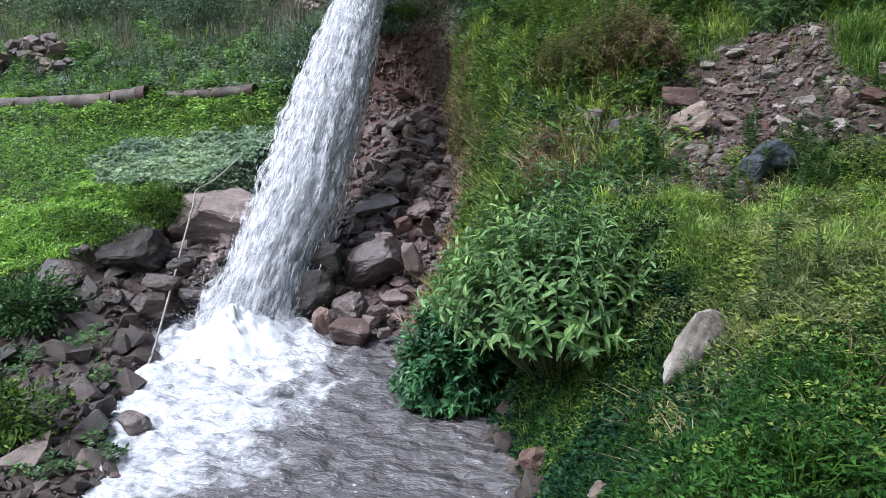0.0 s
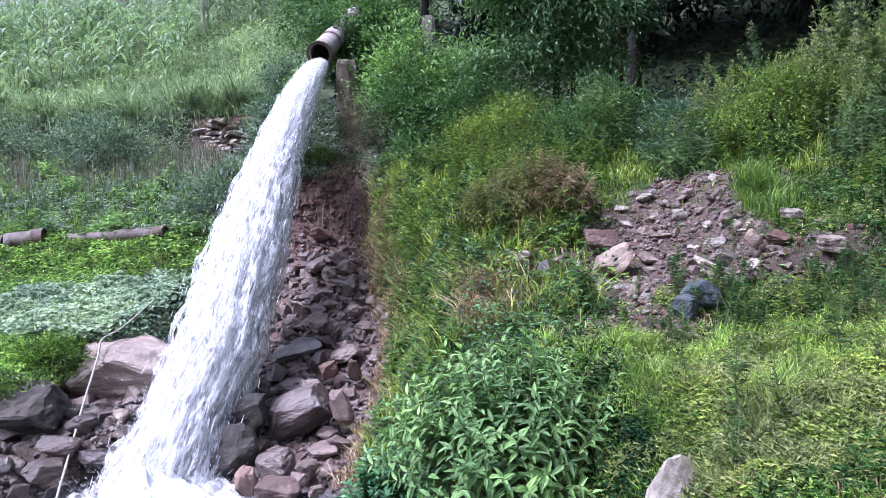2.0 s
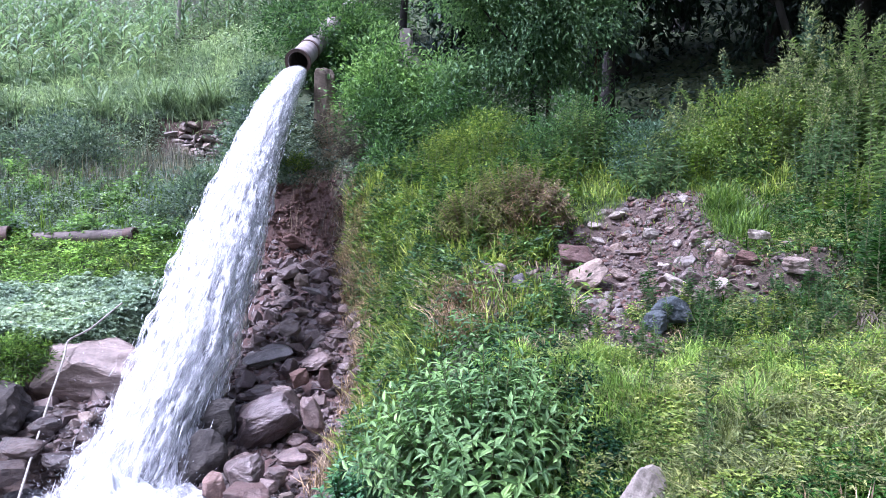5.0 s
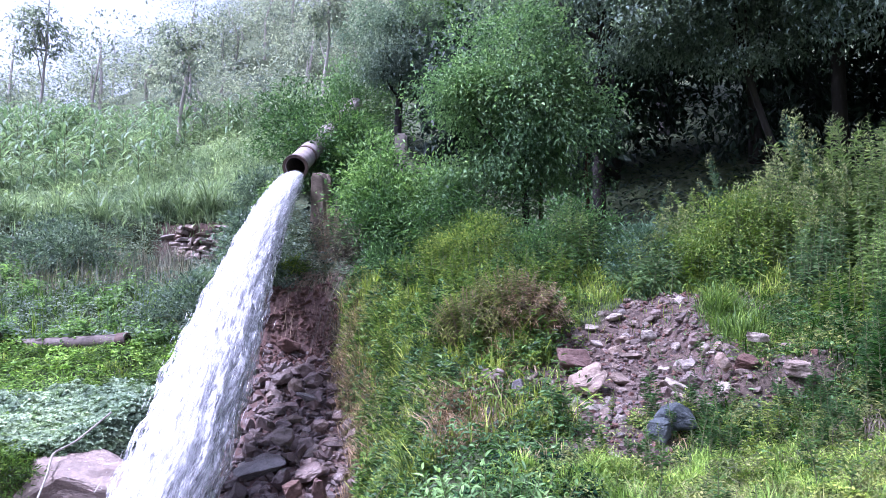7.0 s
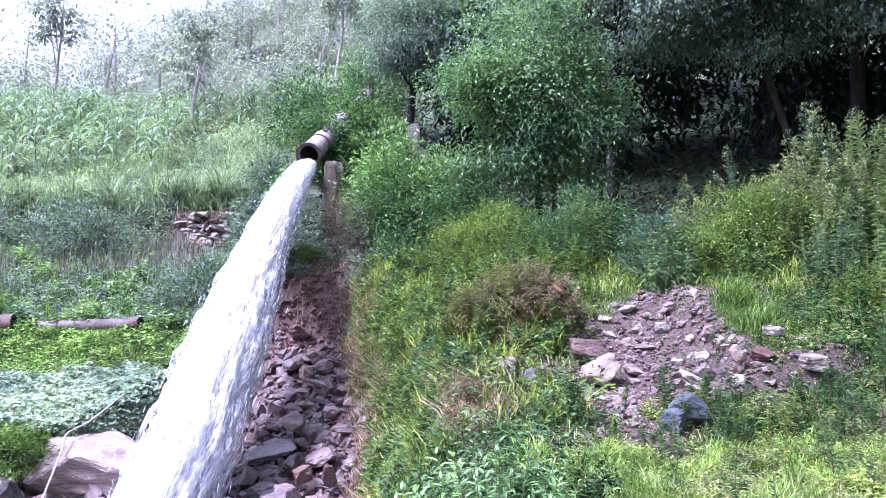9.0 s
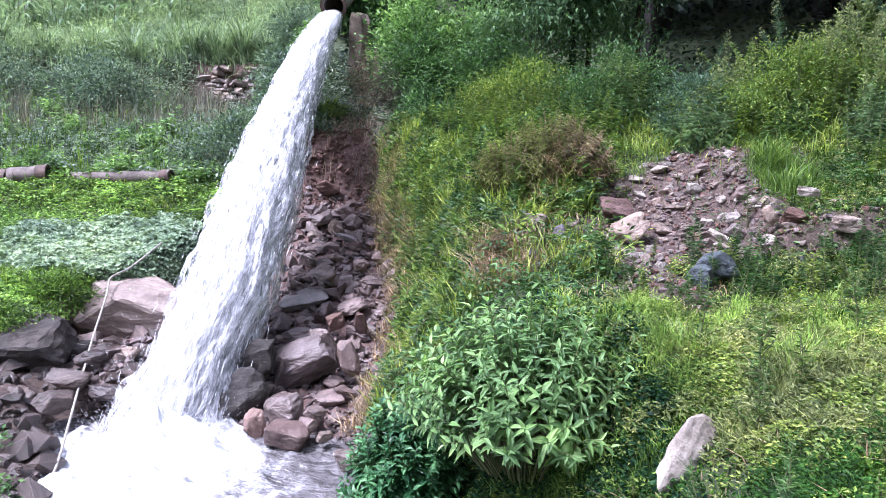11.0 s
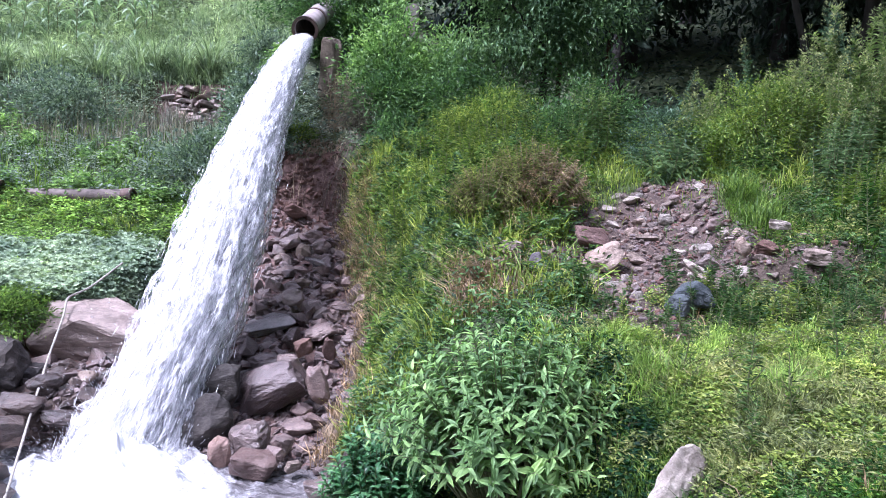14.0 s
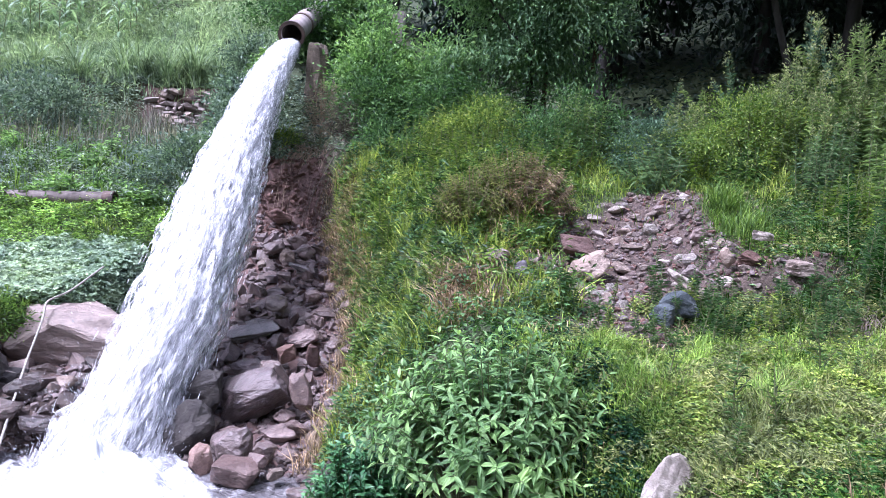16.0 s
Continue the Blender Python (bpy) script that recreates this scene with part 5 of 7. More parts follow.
grass_patch("side_grass", "dark green grass beside the rubble", M_GRASS_DEEP_SHADE, 26000, (2.4, 7.0, 3.6, 9.6), lambda x, y: right_bank(x, y) * (1 - 0.8 * sunny(x, y)) * (1 - 0.85 * olive_zone(x, y)), 0.08, 0.3, 0.008, 0.8, 132)
leaf_patch("side_weeds", "dark weeds beside the rubble", M_WEED, 24000, (2.6, 7.0, 4.0, 9.4), lambda x, y: right_bank(x, y) * (1 - 0.8 * sunny(x, y)) * (1 - 0.85 * olive_zone(x, y)), 0.2, 0.07, 0.3, 133)
leaf_patch("olive_cover", "low olive herbs round a leaning stone", M_OLIVE, 26000, (1.0, 3.7, 3.3, 5.5), lambda x, y: right_bank(x, y) * olive_zone(x, y), 0.13, 0.04, 0.45, 137)
leaf_patch("light_cover", "low yellow-green herbs round a leaning stone", M_LAWN, 22000, (1.0, 3.7, 3.3, 5.5), lambda x, y: right_bank(x, y) * olive_zone(x, y), 0.16, 0.04, 0.4, 138)
grass_patch("olive_stalks", "thin dry and olive stalks round a leaning stone", M_OLIVE, 9000, (1.0, 3.7, 3.3, 5.5), lambda x, y: right_bank(x, y) * olive_zone(x, y), 0.08, 0.32, 0.006, 0.9, 139)
leaf_patch("side_olive", "olive brownish weeds in the bank grass", M_OLIVE, 28000, (0.9, 5.2, 3.3, 7.2), lambda x, y: right_bank(x, y) * smooth(0.3 + 1.6 * fbm(x, y, 1.2, 5.0)), 0.28, 0.045, 0.3, 134)
grass_patch("root_straw", "brown straw hanging on the bank beside the rubble", M_DRY, 5000, (-0.35, 0.75, 6.9, 9.0), lambda x, y: smooth(1.6 - 1.2 * np.hypot((x - 0.15) / 0.4, (y - 7.9) / 0.9)), 0.1, 0.45, 0.008, 1.3, 141)
leaf_patch("pipe_foot_weeds", "weeds below the pipe mouth", M_HILL_HAZE, 7000, (-4.4, -1.6, 13.62, 16.6), lambda x, y: 1.0 - 0.8 * smooth((0.5 - np.abs(x + 2.6)) / 0.1), 0.4, 0.09, 0.3, 142)
leaf_patch("scarp_growth", "brownish weeds hanging over the slipped edge", M_OLIVE, 9000, (-2.9, -0.6, 9.5, 14.9), lambda x, y: smooth((0.35 - np.abs(x - bank_edge_right(y) - 0.35)) / 0.15) * smooth((13.2 - y) / 0.5), 0.35, 0.08, 0.3, 143, 0.6, 0.7)
grass_patch("scarp_straw", "dry straw hanging over the slipped edge", M_DRY, 7000, (-2.9, -0.6, 9.5, 14.9), lambda x, y: smooth((0.3 - np.abs(x - bank_edge_right(y) - 0.3)) / 0.15) * smooth((13.4 - y) / 0.5), 0.15, 0.55, 0.009, 1.0, 144)
leaf_patch("wall_weeds", "small weeds round the terrace wall", M_HILL_HAZE, 2600, (-8.9, -6.1, 18.7, 19.9), lambda x, y: smooth((np.abs(x + 7.1) - 0.85) / 0.2), 0.3, 0.1, 0.4, 145)
leaf_patch("spur_clumps", "clumps of broad light weeds on the spur", M_GRASS, 11000, (-2.0, 1.6, 7.4, 13.2), lambda x, y: right_bank(x, y) * smooth(2.6 * fbm(x, y, 0.9, 4.0) - 0.3), 0.6, 0.12, 0.3, 146, 1.2, 0.5)
leaf_patch("spur_shade", "clumps of dark weeds on the spur", M_WEED, 6000, (-2.0, 1.6, 7.4, 13.6), lambda x, y: right_bank(x, y) * smooth(2.6 * fbm(x, y, 1.1, 9.0) - 0.3), 0.45, 0.1, 0.35, 147, 0.8, 0.4)
leaf_patch("side_light", "mixed pale weeds beside the rubble", M_OLIVE, 16000, (2.9, 6.8, 5.2, 9.6), right_bank, 0.3, 0.06, 0.22, 140)
leaf_patch("spur_olive", "olive and brownish growth along the slipped edge", M_OLIVE, 24000, (-2.4, 0.6, 6.8, 13.5), lambda x, y: right_bank(x, y) * smooth((1.2 - (x - bank_edge_right(y))) / 0.6), 0.3, 0.06, 0.3, 135)
grass_patch("spur_grass", "tall green grass on a grassy spur", M_LAWN, 36000, (-2.6, 1.3, 6.9, 13.4), right_bank, 0.12, 0.5, 0.012, 0.6, 18)
leaf_patch("spur_weeds", "leafy weeds on a grassy spur", M_WEED, 36000, (-2.2, 1.6, 6.5, 13.5), right_bank, 0.35, 0.075, 0.45, 19)
leaf_patch("spur_weeds_light", "yellow-green weeds on a grassy spur", M_YELLOW, 26000, (-1.8, 1.8, 7.6, 11.8), right_bank, 0.42, 0.07, 0.35, 20)
grass_patch("dry_fringe", "dry brown grass along the slipped edge", M_DRY, 15000, (-2.8, -0.6, 7.0, 13.4), lambda x, y: smooth((0.35 - np.abs(x - bank_edge_right(y) - 0.25)) / 0.2), 0.1, 0.4, 0.009, 0.7, 21)
grass_patch("back_grass", "grass at the foot of the weeds", M_LAWN, 15000, (1.2, 7.5, 8.6, 12.5), lambda x, y: right_bank(x, y) * smooth((y - 9.0) / 0.5), 0.12, 0.45, 0.011, 0.6, 23)
leaf_patch("back_weeds", "dense green weeds behind the rubble", M_GRASS, 30000, (0.8, 9.5, 6.5, 14), lambda x, y: right_bank(x, y) * smooth((y - 9.4 + 0.35 * np.clip(x - 2.6, 0, 4)) / 0.8), 0.4, 0.08, 0.3, 24)
grass_patch("step_grass", "bright tall grass above a cut in the bank", M_GRASS, 3200, (2.9, 4.1, 7.7, 9.6), lambda x, y: smooth(1.5 - 1.2 * np.hypot((x - 3.5) / 0.32, (y - 8.7) / 0.6)), 0.15, 0.5, 0.008, 0.7, 152)
leaf_patch("step_herbs", "bright herbs above a cut in the bank", M_GRASS, 4000, (2.9, 4.8, 7.5, 9.2), lambda x, y: smooth(1.5 - np.hypot((x - 3.85) / 0.6, (y - 8.2) / 0.6)), 0.12, 0.05, 0.4, 153)
leaf_patch("hill_weeds", "dense weeds on the terraced hillside", M_HILL_HAZE, 62000, (-19, -3.6, 12.9, 20), lambda x, y: grassy(x, y) * (1 - 0.9 * before_wall(x, y)) * (0.35 + 0.65 * smooth(1.2 + 2 * fbm(x, y, 2.2, 7.0))), 0.42, 0.085, 0.38, 25)
grass_patch("hill_grass", "tall grass on the hillside", M_GRASS, 22000, (-19, -4, 13, 19.4), lambda x, y: grassy(x, y) * (1 - 0.9 * before_wall(x, y)), 0.15, 0.6, 0.016, 0.6, 26)
leaf_patch("low_cover", "low creeping weeds below the terrace wall", M_HILL_HAZE, 9000, (-9.0, -5.0, 15.5, 19.2), lambda x, y: grassy(x, y), 0.15, 0.08, 0.45, 136)
grass_patch("dry_stalks", "tall dry greyish stalks on the slope", M_STRAW, 9000, (-17, -6.2, 15.2, 19.2), lambda x, y: smooth(0.5 + fbm(x, y, 1.7, 5.0)), 0.3, 1.0, 0.011, 0.3, 90)
leaf_patch("slope_light", "light green leafy growth on the hillside", M_BUSH_LIGHT, 26000, (-19, -4, 12.9, 19), lambda x, y: grassy(x, y) * smooth(fbm(x, y, 1.9, 6.0) * 2) * (1 - before_wall(x, y)), 0.65, 0.12, 0.4, 91)
leaf_patch("edge_growth", "grass and weeds over the meadow edge", M_TURF_LIT, 7000, (-7.5, -4.4, 5.7, 9.9), lambda x, y: grassy(x, y) * (1 - vine_bed(x, y)), 0.1, 0.07, 0.4, 92)
grass_patch("edge_grass", "long grass hanging over the meadow edge", M_TURF_LIT, 9000, (-7.5, -4.4, 5.7, 9.4), lambda x, y: grassy(x, y) * (1 - vine_bed(x, y)), 0.06, 0.2, 0.011, 0.9, 93)
leaf_patch("bank_yellow", "small yellowish weeds on the near bank", M_YELLOW, 26000, (0.7, 5.2, 2.2, 7.4), lambda x, y: right_bank(x, y) * smooth(0.4 + 1.6 * fbm(x, y, 1.3, 7.0)), 0.16, 0.035, 0.5, 94)
grass_patch("bank_dry", "dry stalks and litter in the grass", M_DRY, 9000, (0.6, 5.2, 2.2, 8.0), lambda x, y: right_bank(x, y) * smooth(1.5 * fbm(x, y, 1.0, 8.0)), 0.04, 0.26, 0.006, 1.2, 95)
grass_patch("terrace_grass", "tall bright grass on the terrace edge", M_TERRACE_HAZE, 28000, (-20, -4.5, 19.5, 27), lambda x, y: 1.0 + 0 * x, 0.3, 0.95, 0.022, 0.7, 27)
leaf_patch("terrace_weeds", "leafy growth on the terrace", M_TERRACE_HAZE, 30000, (-26, -3.2, 19.6, 36), lambda x, y: 1.0 + 0 * x, 0.8, 0.2, 0.4, 28)
leaf_patch("slope_weeds", "undergrowth on the wooded slope, tree shade put into its dark colour", M_DEEP_SHADE, 22000, (-6, 26, 14, 36), lambda x, y: smooth((x + 4.4) / 0.8) * 1.0, 0.9, 0.16, 0.5, 29)

# the leafy bush in front, of several leaders
shoot_bush("leafy_bush", 0.3, 5.25, land_z(0.3, 5.25) - 0.05, (1.25, 0.85, 1.42), 260, 0.16, 0.34, M_BUSH_LIGHT, "large leafy green bush on the stream bank", "bush", 31, 0.45, 0.07)
shoot_bush("leafy_bush", -0.72, 5.75, land_z(-0.72, 5.75) - 0.05, (0.62, 0.5, 1.3), 170, 0.14, 0.48, M_BUSH_DARK, "dark green bush leaning over the pool", "bush", 32, 0.25, 0.045, low=0.3)

# dry bushes and roots beside the rubble
shoot_bush("dry_bush", 0.85, 9.35, land_z(0.85, 9.35), (0.85, 0.5, 0.95), 170, 0.08, 0.22, M_OLIVE, "olive and brown half-dry bush beside the rubble", "bush", 34, 0.3, 0.035, False, M_TWIG, 0.5)
shoot_bush("dry_bush", 1.05, 9.2, land_z(1.05, 9.2), (0.6, 0.4, 0.95), 120, 0.08, 0.2, M_DRY, "tan and brown dry bush beside the rubble", "bush", 340, 0.4, 0.045, False, M_TWIG, 0.5)
shoot_bush("dry_bush", 0.25, 9.3, land_z(0.25, 9.3), (0.7, 0.5, 0.85), 150, 0.08, 0.24, M_OLIVE, "olive half-dry bush beside the rubble", "bush", 35, 0.3, 0.04, False, M_TWIG, 0.5)
shoot_bush("dry_bush", 0.1, 7.7, land_z(0.1, 7.7), (0.35, 0.3, 0.32), 60, 0.08, 0.14, M_DRY, "tangle of dry brown twigs on the slope", "bush", 36, 0.3, 0.05, False, M_TWIG, 0.6)
shoot_bush("dry_bush", -2.55, 14.75, land_z(-2.55, 14.75), (0.5, 0.35, 1.3), 70, 0.08, 0.14, M_STRAW, "dry brown stems hanging below the pipe", "bush", 37, 0.3, 0.09, False, M_TWIG, 0.6)
shoot_bush("dry_bush", -2.05, 14.2, land_z(-2.05, 14.2), (0.6, 0.4, 0.95), 90, 0.09, 0.18, M_STRAW, "dry brownish twigs over the slipped earth", "bush", 38, 0.3, 0.1, False, M_TWIG_DARK, 0.6)


def hanging_roots(x, y, reach, count, label, seed, drop=0.9, material=None):
    """Dry roots that arch out and hang down a bank."""
    r = np.random.default_rng(seed)
    z = land_z(x, y)
    owner = thing("dry_roots", x, y, z, label, "roots")
    pieces = []
    for _ in range(count):
        foot = np.array((r.normal(0, 0.25), r.normal(0, 0.15), 0.0))
        foot[2] = land_z(x + foot[0], y + foot[1]) - z
        tip = foot + np.array(reach) * (0.4 + 0.7 * r.random()) + r.normal(0, 0.12, 3) * np.array((1, 1, 0))
        tip[2] = max(land_z(x + tip[0], y + tip[1]) - z + 0.02, -drop)
        mid = (foot + tip) / 2 + np.array((0, 0, 0.1 + 0.22 * r.random()))
        t = np.linspace(0, 1, 9)[:, None]
        P = foot * (1 - t) ** 2 + 2 * mid * t * (1 - t) + tip * t ** 2 + r.normal(0, 0.012, (9, 3))
        pieces.append(tube(P, (0.004 + 0.009 * r.random() ** 2) * (1.1 - 0.7 * t[:, 0]), 5))
    tagged(part("tangle", mesh_np("tangle", *joined(*pieces), material or M_TWIG, True), None, owner), kind="stuff")


hanging_roots(0.5, 8.6, (-0.3, -1.0, 0), 130, "dry brown roots arching down the bank beside the rubble", 301)
hanging_roots(0.1, 7.8, (-0.1, -0.6, 0), 110, "dry straw-coloured roots hanging on the bank", 302)
hanging_roots(4.1, 6.6, (-0.5, -0.7, 0), 60, "dry arching twigs among weeds beside the rubble", 304, 0.9, M_TWIG_DARK)
hanging_roots(-2.7, 13.95, (-0.1, -0.5, 0), 120, "dry brown roots hanging over the earth face", 305, 1.2, M_TWIG)
hanging_roots(-1.95, 14.0, (-0.2, -0.8, 0), 140, "dark dry twigs hanging over the slipped earth", 303, 1.6, M_TWIG_DARK)
grass_patch("dry_grass", "dry brown grass at the rubble's edge", M_DRY, 1800, (0.0, 1.6, 8.2, 10.4), lambda x, y: smooth(1.2 - ((x - 0.75) / 0.5) ** 2 - ((y - 9.4) / 0.9) ** 2), 0.15, 0.5, 0.01, 0.9, 39)

# shrubs along the slope and round the pipe
def bushy(x, y, radii, n, length, wide, material, label, seed):
    shrub("shrub", x, y, radii, int(n * 1.25), length * 0.85, wide, material, label, "shrub", seed, 0.7, 46, 6)


bushy(-3.1, 25.0, (1.4, 1.2, 1.6), 5200, 0.18, 0.4, M_TREE, "leafy shrub over the upper pipe", 166)
bushy(-3.55, 17.9, (0.6, 0.5, 1.15), 3600, 0.15, 0.4, M_WEED, "leafy shrub growing over the pipe", 67)
bushy(-2.9, 19.3, (0.8, 0.8, 1.3), 4200, 0.15, 0.4, M_BUSH, "leafy shrub growing over the pipe", 68)
bushy(-3.6, 20.6, (0.9, 0.8, 1.2), 4200, 0.15, 0.4, M_WEED, "leafy shrub growing over the pipe", 69)
bushy(-2.45, 14.05, (0.5, 0.3, 0.4), 500, 0.1, 0.2, M_STRAW, "dusty twiggy shrub hanging over the earth face", 163)
bushy(-3.2, 14.2, (0.35, 0.25, 0.28), 900, 0.1, 0.2, M_YELLOW, "small bright green weeds above the earth face", 164)
bushy(-1.45, 14.35, (0.75, 0.5, 0.6), 3600, 0.12, 0.3, M_WEED, "dark twiggy shrub at the top of the spur", 63)
bushy(-0.2, 13.9, (0.8, 0.6, 0.7), 3200, 0.12, 0.3, M_WEED, "green weedy shrub at the top of the spur", 64)
bushy(0.6, 12.4, (0.8, 0.6, 0.55), 3200, 0.1, 0.25, M_YELLOW, "yellow-green weedy shrub on the spur", 65)
bushy(1.5, 11.4, (0.6, 0.5, 0.6), 2600, 0.1, 0.25, M_WEED, "green weedy shrub behind the dry bush", 66)
bushy(-1.6, 15.6, (0.9, 0.8, 1.4), 6200, 0.15, 0.4, M_BUSH_LIGHT, "green shrub beside the pipe mouth", 41)
bushy(-1.1, 15.9, (1.0, 0.9, 1.0), 4600, 0.15, 0.4, M_BUSH_LIGHT, "tall green shrub on the slope", 42)
bushy(-1.4, 14.8, (0.75, 0.6, 0.8), 4200, 0.13, 0.35, M_BUSH, "dark shrub hanging over the slipped earth", 43)
bushy(-0.2, 15.2, (0.9, 0.8, 1.1), 4200, 0.14, 0.4, M_BUSH_LIGHT, "green shrub on the slope", 44)
bushy(0.7, 14.0, (0.9, 0.8, 1.0), 4000, 0.13, 0.35, M_WEED, "green shrub below the trees", 45)
bushy(-1.0, 14.2, (0.8, 0.6, 0.75), 3600, 0.12, 0.35, M_BUSH, "green shrub on the spur", 46)
bushy(-3.9, 13.9, (0.7, 0.6, 0.75), 3200, 0.12, 0.4, M_HILL_DARK_HAZE, "shrub behind the falling water", 47)
bushy(-5.0, 13.7, (0.8, 0.7, 0.7), 3600, 0.12, 0.4, M_HILL_DARK_HAZE, "shrub at the end of the meadow", 48)
bushy(-4.5, 15.5, (0.55, 0.5, 0.6), 2600, 0.13, 0.4, M_HILL_DARK_HAZE, "shrub on the hillside", 49)
bushy(-9.3, 17.3, (1.0, 0.8, 0.8), 3600, 0.13, 0.4, M_HILL_DARK_HAZE, "shrub on the hillside", 50)
bushy(-10.5, 18.2, (1.4, 0.9, 0.8), 3600, 0.14, 0.4, M_HILL_DARK_HAZE, "dark shrub below the terrace", 51)
bushy(-13.6, 18.4, (1.6, 0.9, 0.9), 3600, 0.14, 0.4, M_HILL_DARK_HAZE, "dark shrub below the terrace", 52)
bushy(-5.1, 19.2, (0.8, 0.7, 0.9), 3000, 0.14, 0.4, M_HILL_DARK_HAZE, "shrub beside the terrace wall", 53)
bushy(-4.8, 22.0, (1.3, 1.2, 1.2), 4200, 0.16, 0.4, M_WEED, "shrub under the pipe", 54)
bushy(-2.3, 18.8, (0.9, 0.9, 0.6), 3000, 0.16, 0.42, M_BUSH, "leafy shrub against the pipe", 55)
bushy(2.1, 11.8, (0.7, 0.6, 0.8), 3200, 0.11, 0.3, M_WEED, "green shrub behind the rubble", 56)
bushy(3.0, 10.9, (0.55, 0.5, 0.6), 2400, 0.1, 0.2, M_BLUE, "grey-green bushy weed behind the rubble", 57)
bushy(4.3, 10.4, (0.9, 0.7, 0.75), 8000, 0.07, 0.35, M_YELLOW, "yellow-green bush behind the rubble", 58)
bushy(5.4, 10.2, (0.9, 0.7, 0.8), 7600, 0.07, 0.35, M_YELLOW, "yellow-green bush behind the rubble", 59)
bushy(-5.9, 7.75, (0.5, 0.35, 0.22), 1500, 0.07, 0.45, M_GRASS, "low weeds over the ledge", 60)
bushy(-5.67, 6.10, (0.5, 0.35, 0.4), 2600, 0.08, 0.45, M_WEED, "green bush on the rocky bank", 61)
bushy(-5.55, 8.45, (0.42, 0.3, 0.34), 1700, 0.09, 0.22, M_GRASS, "long weeds hanging beside a slab", 165)
bushy(-1.15, 13.35, (0.6, 0.4, 0.45), 2600, 0.11, 0.3, M_WEED, "dark weedy shrub on the spur", 167)
bushy(0.2, 12.3, (0.7, 0.4, 0.5), 3200, 0.09, 0.22, M_LAWN, "bright weedy growth on the spur", 168)
bushy(-4.30, 4.30, (0.4, 0.3, 0.3), 1500, 0.08, 0.45, M_GRASS, "green bush by the water", 62)

# trees
tree("tree", 1.6, 14.2, 4.6, (1.8, 1.3, 2.1), 3.0, 34000, 0.1, 0.45, M_TREE, M_BARK_SHADE, "leafy tree standing before darker woods", 71, (-0.2, 0), 0.09, 90, low=-0.95)
tree("tree", 3.5, 16.5, 9.0, (2.9, 2.4, 3.3), 6.4, 46000, 0.11, 0.45, M_CANOPY_HAZE, M_BARK_SHADE, "tall dark-leaved tree on the slope", 72, (0.3, 0), 0.16)
tree("tree", 9.0, 12.8, 9.5, (4.8, 3.2, 3.4), 6.5, 66000, 0.125, 0.45, M_CANOPY_HAZE, M_BARK_SHADE, "broad dark tree with drooping leafy branches", 73, (-2.2, -0.6), 0.17, 170, 14, spread=0.13, low=-0.95)
tree("tree", 7.2, 14.6, 7.0, (2.6, 1.5, 1.7), 4.3, 36000, 0.11, 0.45, M_CANOPY_HAZE, M_BARK_SHADE, "dark tree with low drooping leafy branches", 173, (-2.6, -0.3), 0.085, 70, 9, low=-0.9)
tree("tree", 9.8, 17.5, 11, (4.5, 3.5, 4.0), 7.5, 12000, 0.3, 0.5, M_DEEP_SHADE, M_BARK_SHADE, "tree deep in the woods, shade put into its dark leaf colour", 74, (0, 0), 0.2)
tree("tree", 11.5, 15.5, 10, (4.5, 3.5, 4.0), 6.5, 11000, 0.3, 0.5, M_DEEP_SHADE, M_BARK_SHADE, "tree deep in the woods, shade put into its dark leaf colour", 75, (0, 0), 0.2)
tree("tree", -1.7, 23.0, 5.2, (1.75, 1.5, 2.0), 3.5, 30000, 0.1, 0.5, M_CANOPY_HAZE, M_BARK_SHADE, "vine-covered dark tree above the pipe", 76, (0, 0), 0.15)
tree("tree", 0.3, 24.5, 6.8, (2.2, 1.8, 2.1), 4.7, 26000, 0.14, 0.5, M_BUSH_LIGHT, M_BARK_SHADE, "tree with light green top above the pipe", 77, (0, 0), 0.16)
tree("tree", 7.5, 24.0, 13, (4.5, 3.5, 5.0), 9.0, 26000, 0.19, 0.5, M_CANOPY_HAZE, M_BARK_SHADE, "tall dark tree on the slope", 78, (0, 0), 0.22)

grass_patch("path_grass", "trodden grass round the standing place", M_GRASS, 7000, (-2.5, 6, -5, 1.9), right_bank, 0.05, 0.2, 0.009, 0.7, 96)
# Trees that fill the gap; their leaf colour holds the darkness under the canopy.
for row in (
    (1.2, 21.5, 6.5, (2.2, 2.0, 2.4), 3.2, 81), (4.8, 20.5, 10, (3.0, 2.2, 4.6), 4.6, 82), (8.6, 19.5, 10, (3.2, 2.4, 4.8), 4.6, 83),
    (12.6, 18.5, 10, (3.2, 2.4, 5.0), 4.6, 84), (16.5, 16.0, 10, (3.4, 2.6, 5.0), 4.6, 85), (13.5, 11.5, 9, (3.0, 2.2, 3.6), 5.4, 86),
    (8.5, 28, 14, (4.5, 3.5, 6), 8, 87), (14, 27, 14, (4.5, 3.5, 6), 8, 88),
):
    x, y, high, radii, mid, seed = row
    tree("tree", x, y, high, radii, mid, 7500, 0.32, 0.5, M_DEEP_SHADE, M_BARK_SHADE, "tree far inside the woods, shade put into its dark leaf colour", seed, (0, 0), 0.17, 60, 7, low=-0.95)
tree("tree", 6.0, 30, 11, (3.0, 2.5, 4.5), 6, 14000, 0.17, 0.5, M_HILL_DARK_HAZE, M_BARK_SHADE, "green tree high on the slope, haze put into its leaf colour", 89, (0, 0), 0.17, 60, 7, low=-0.95)
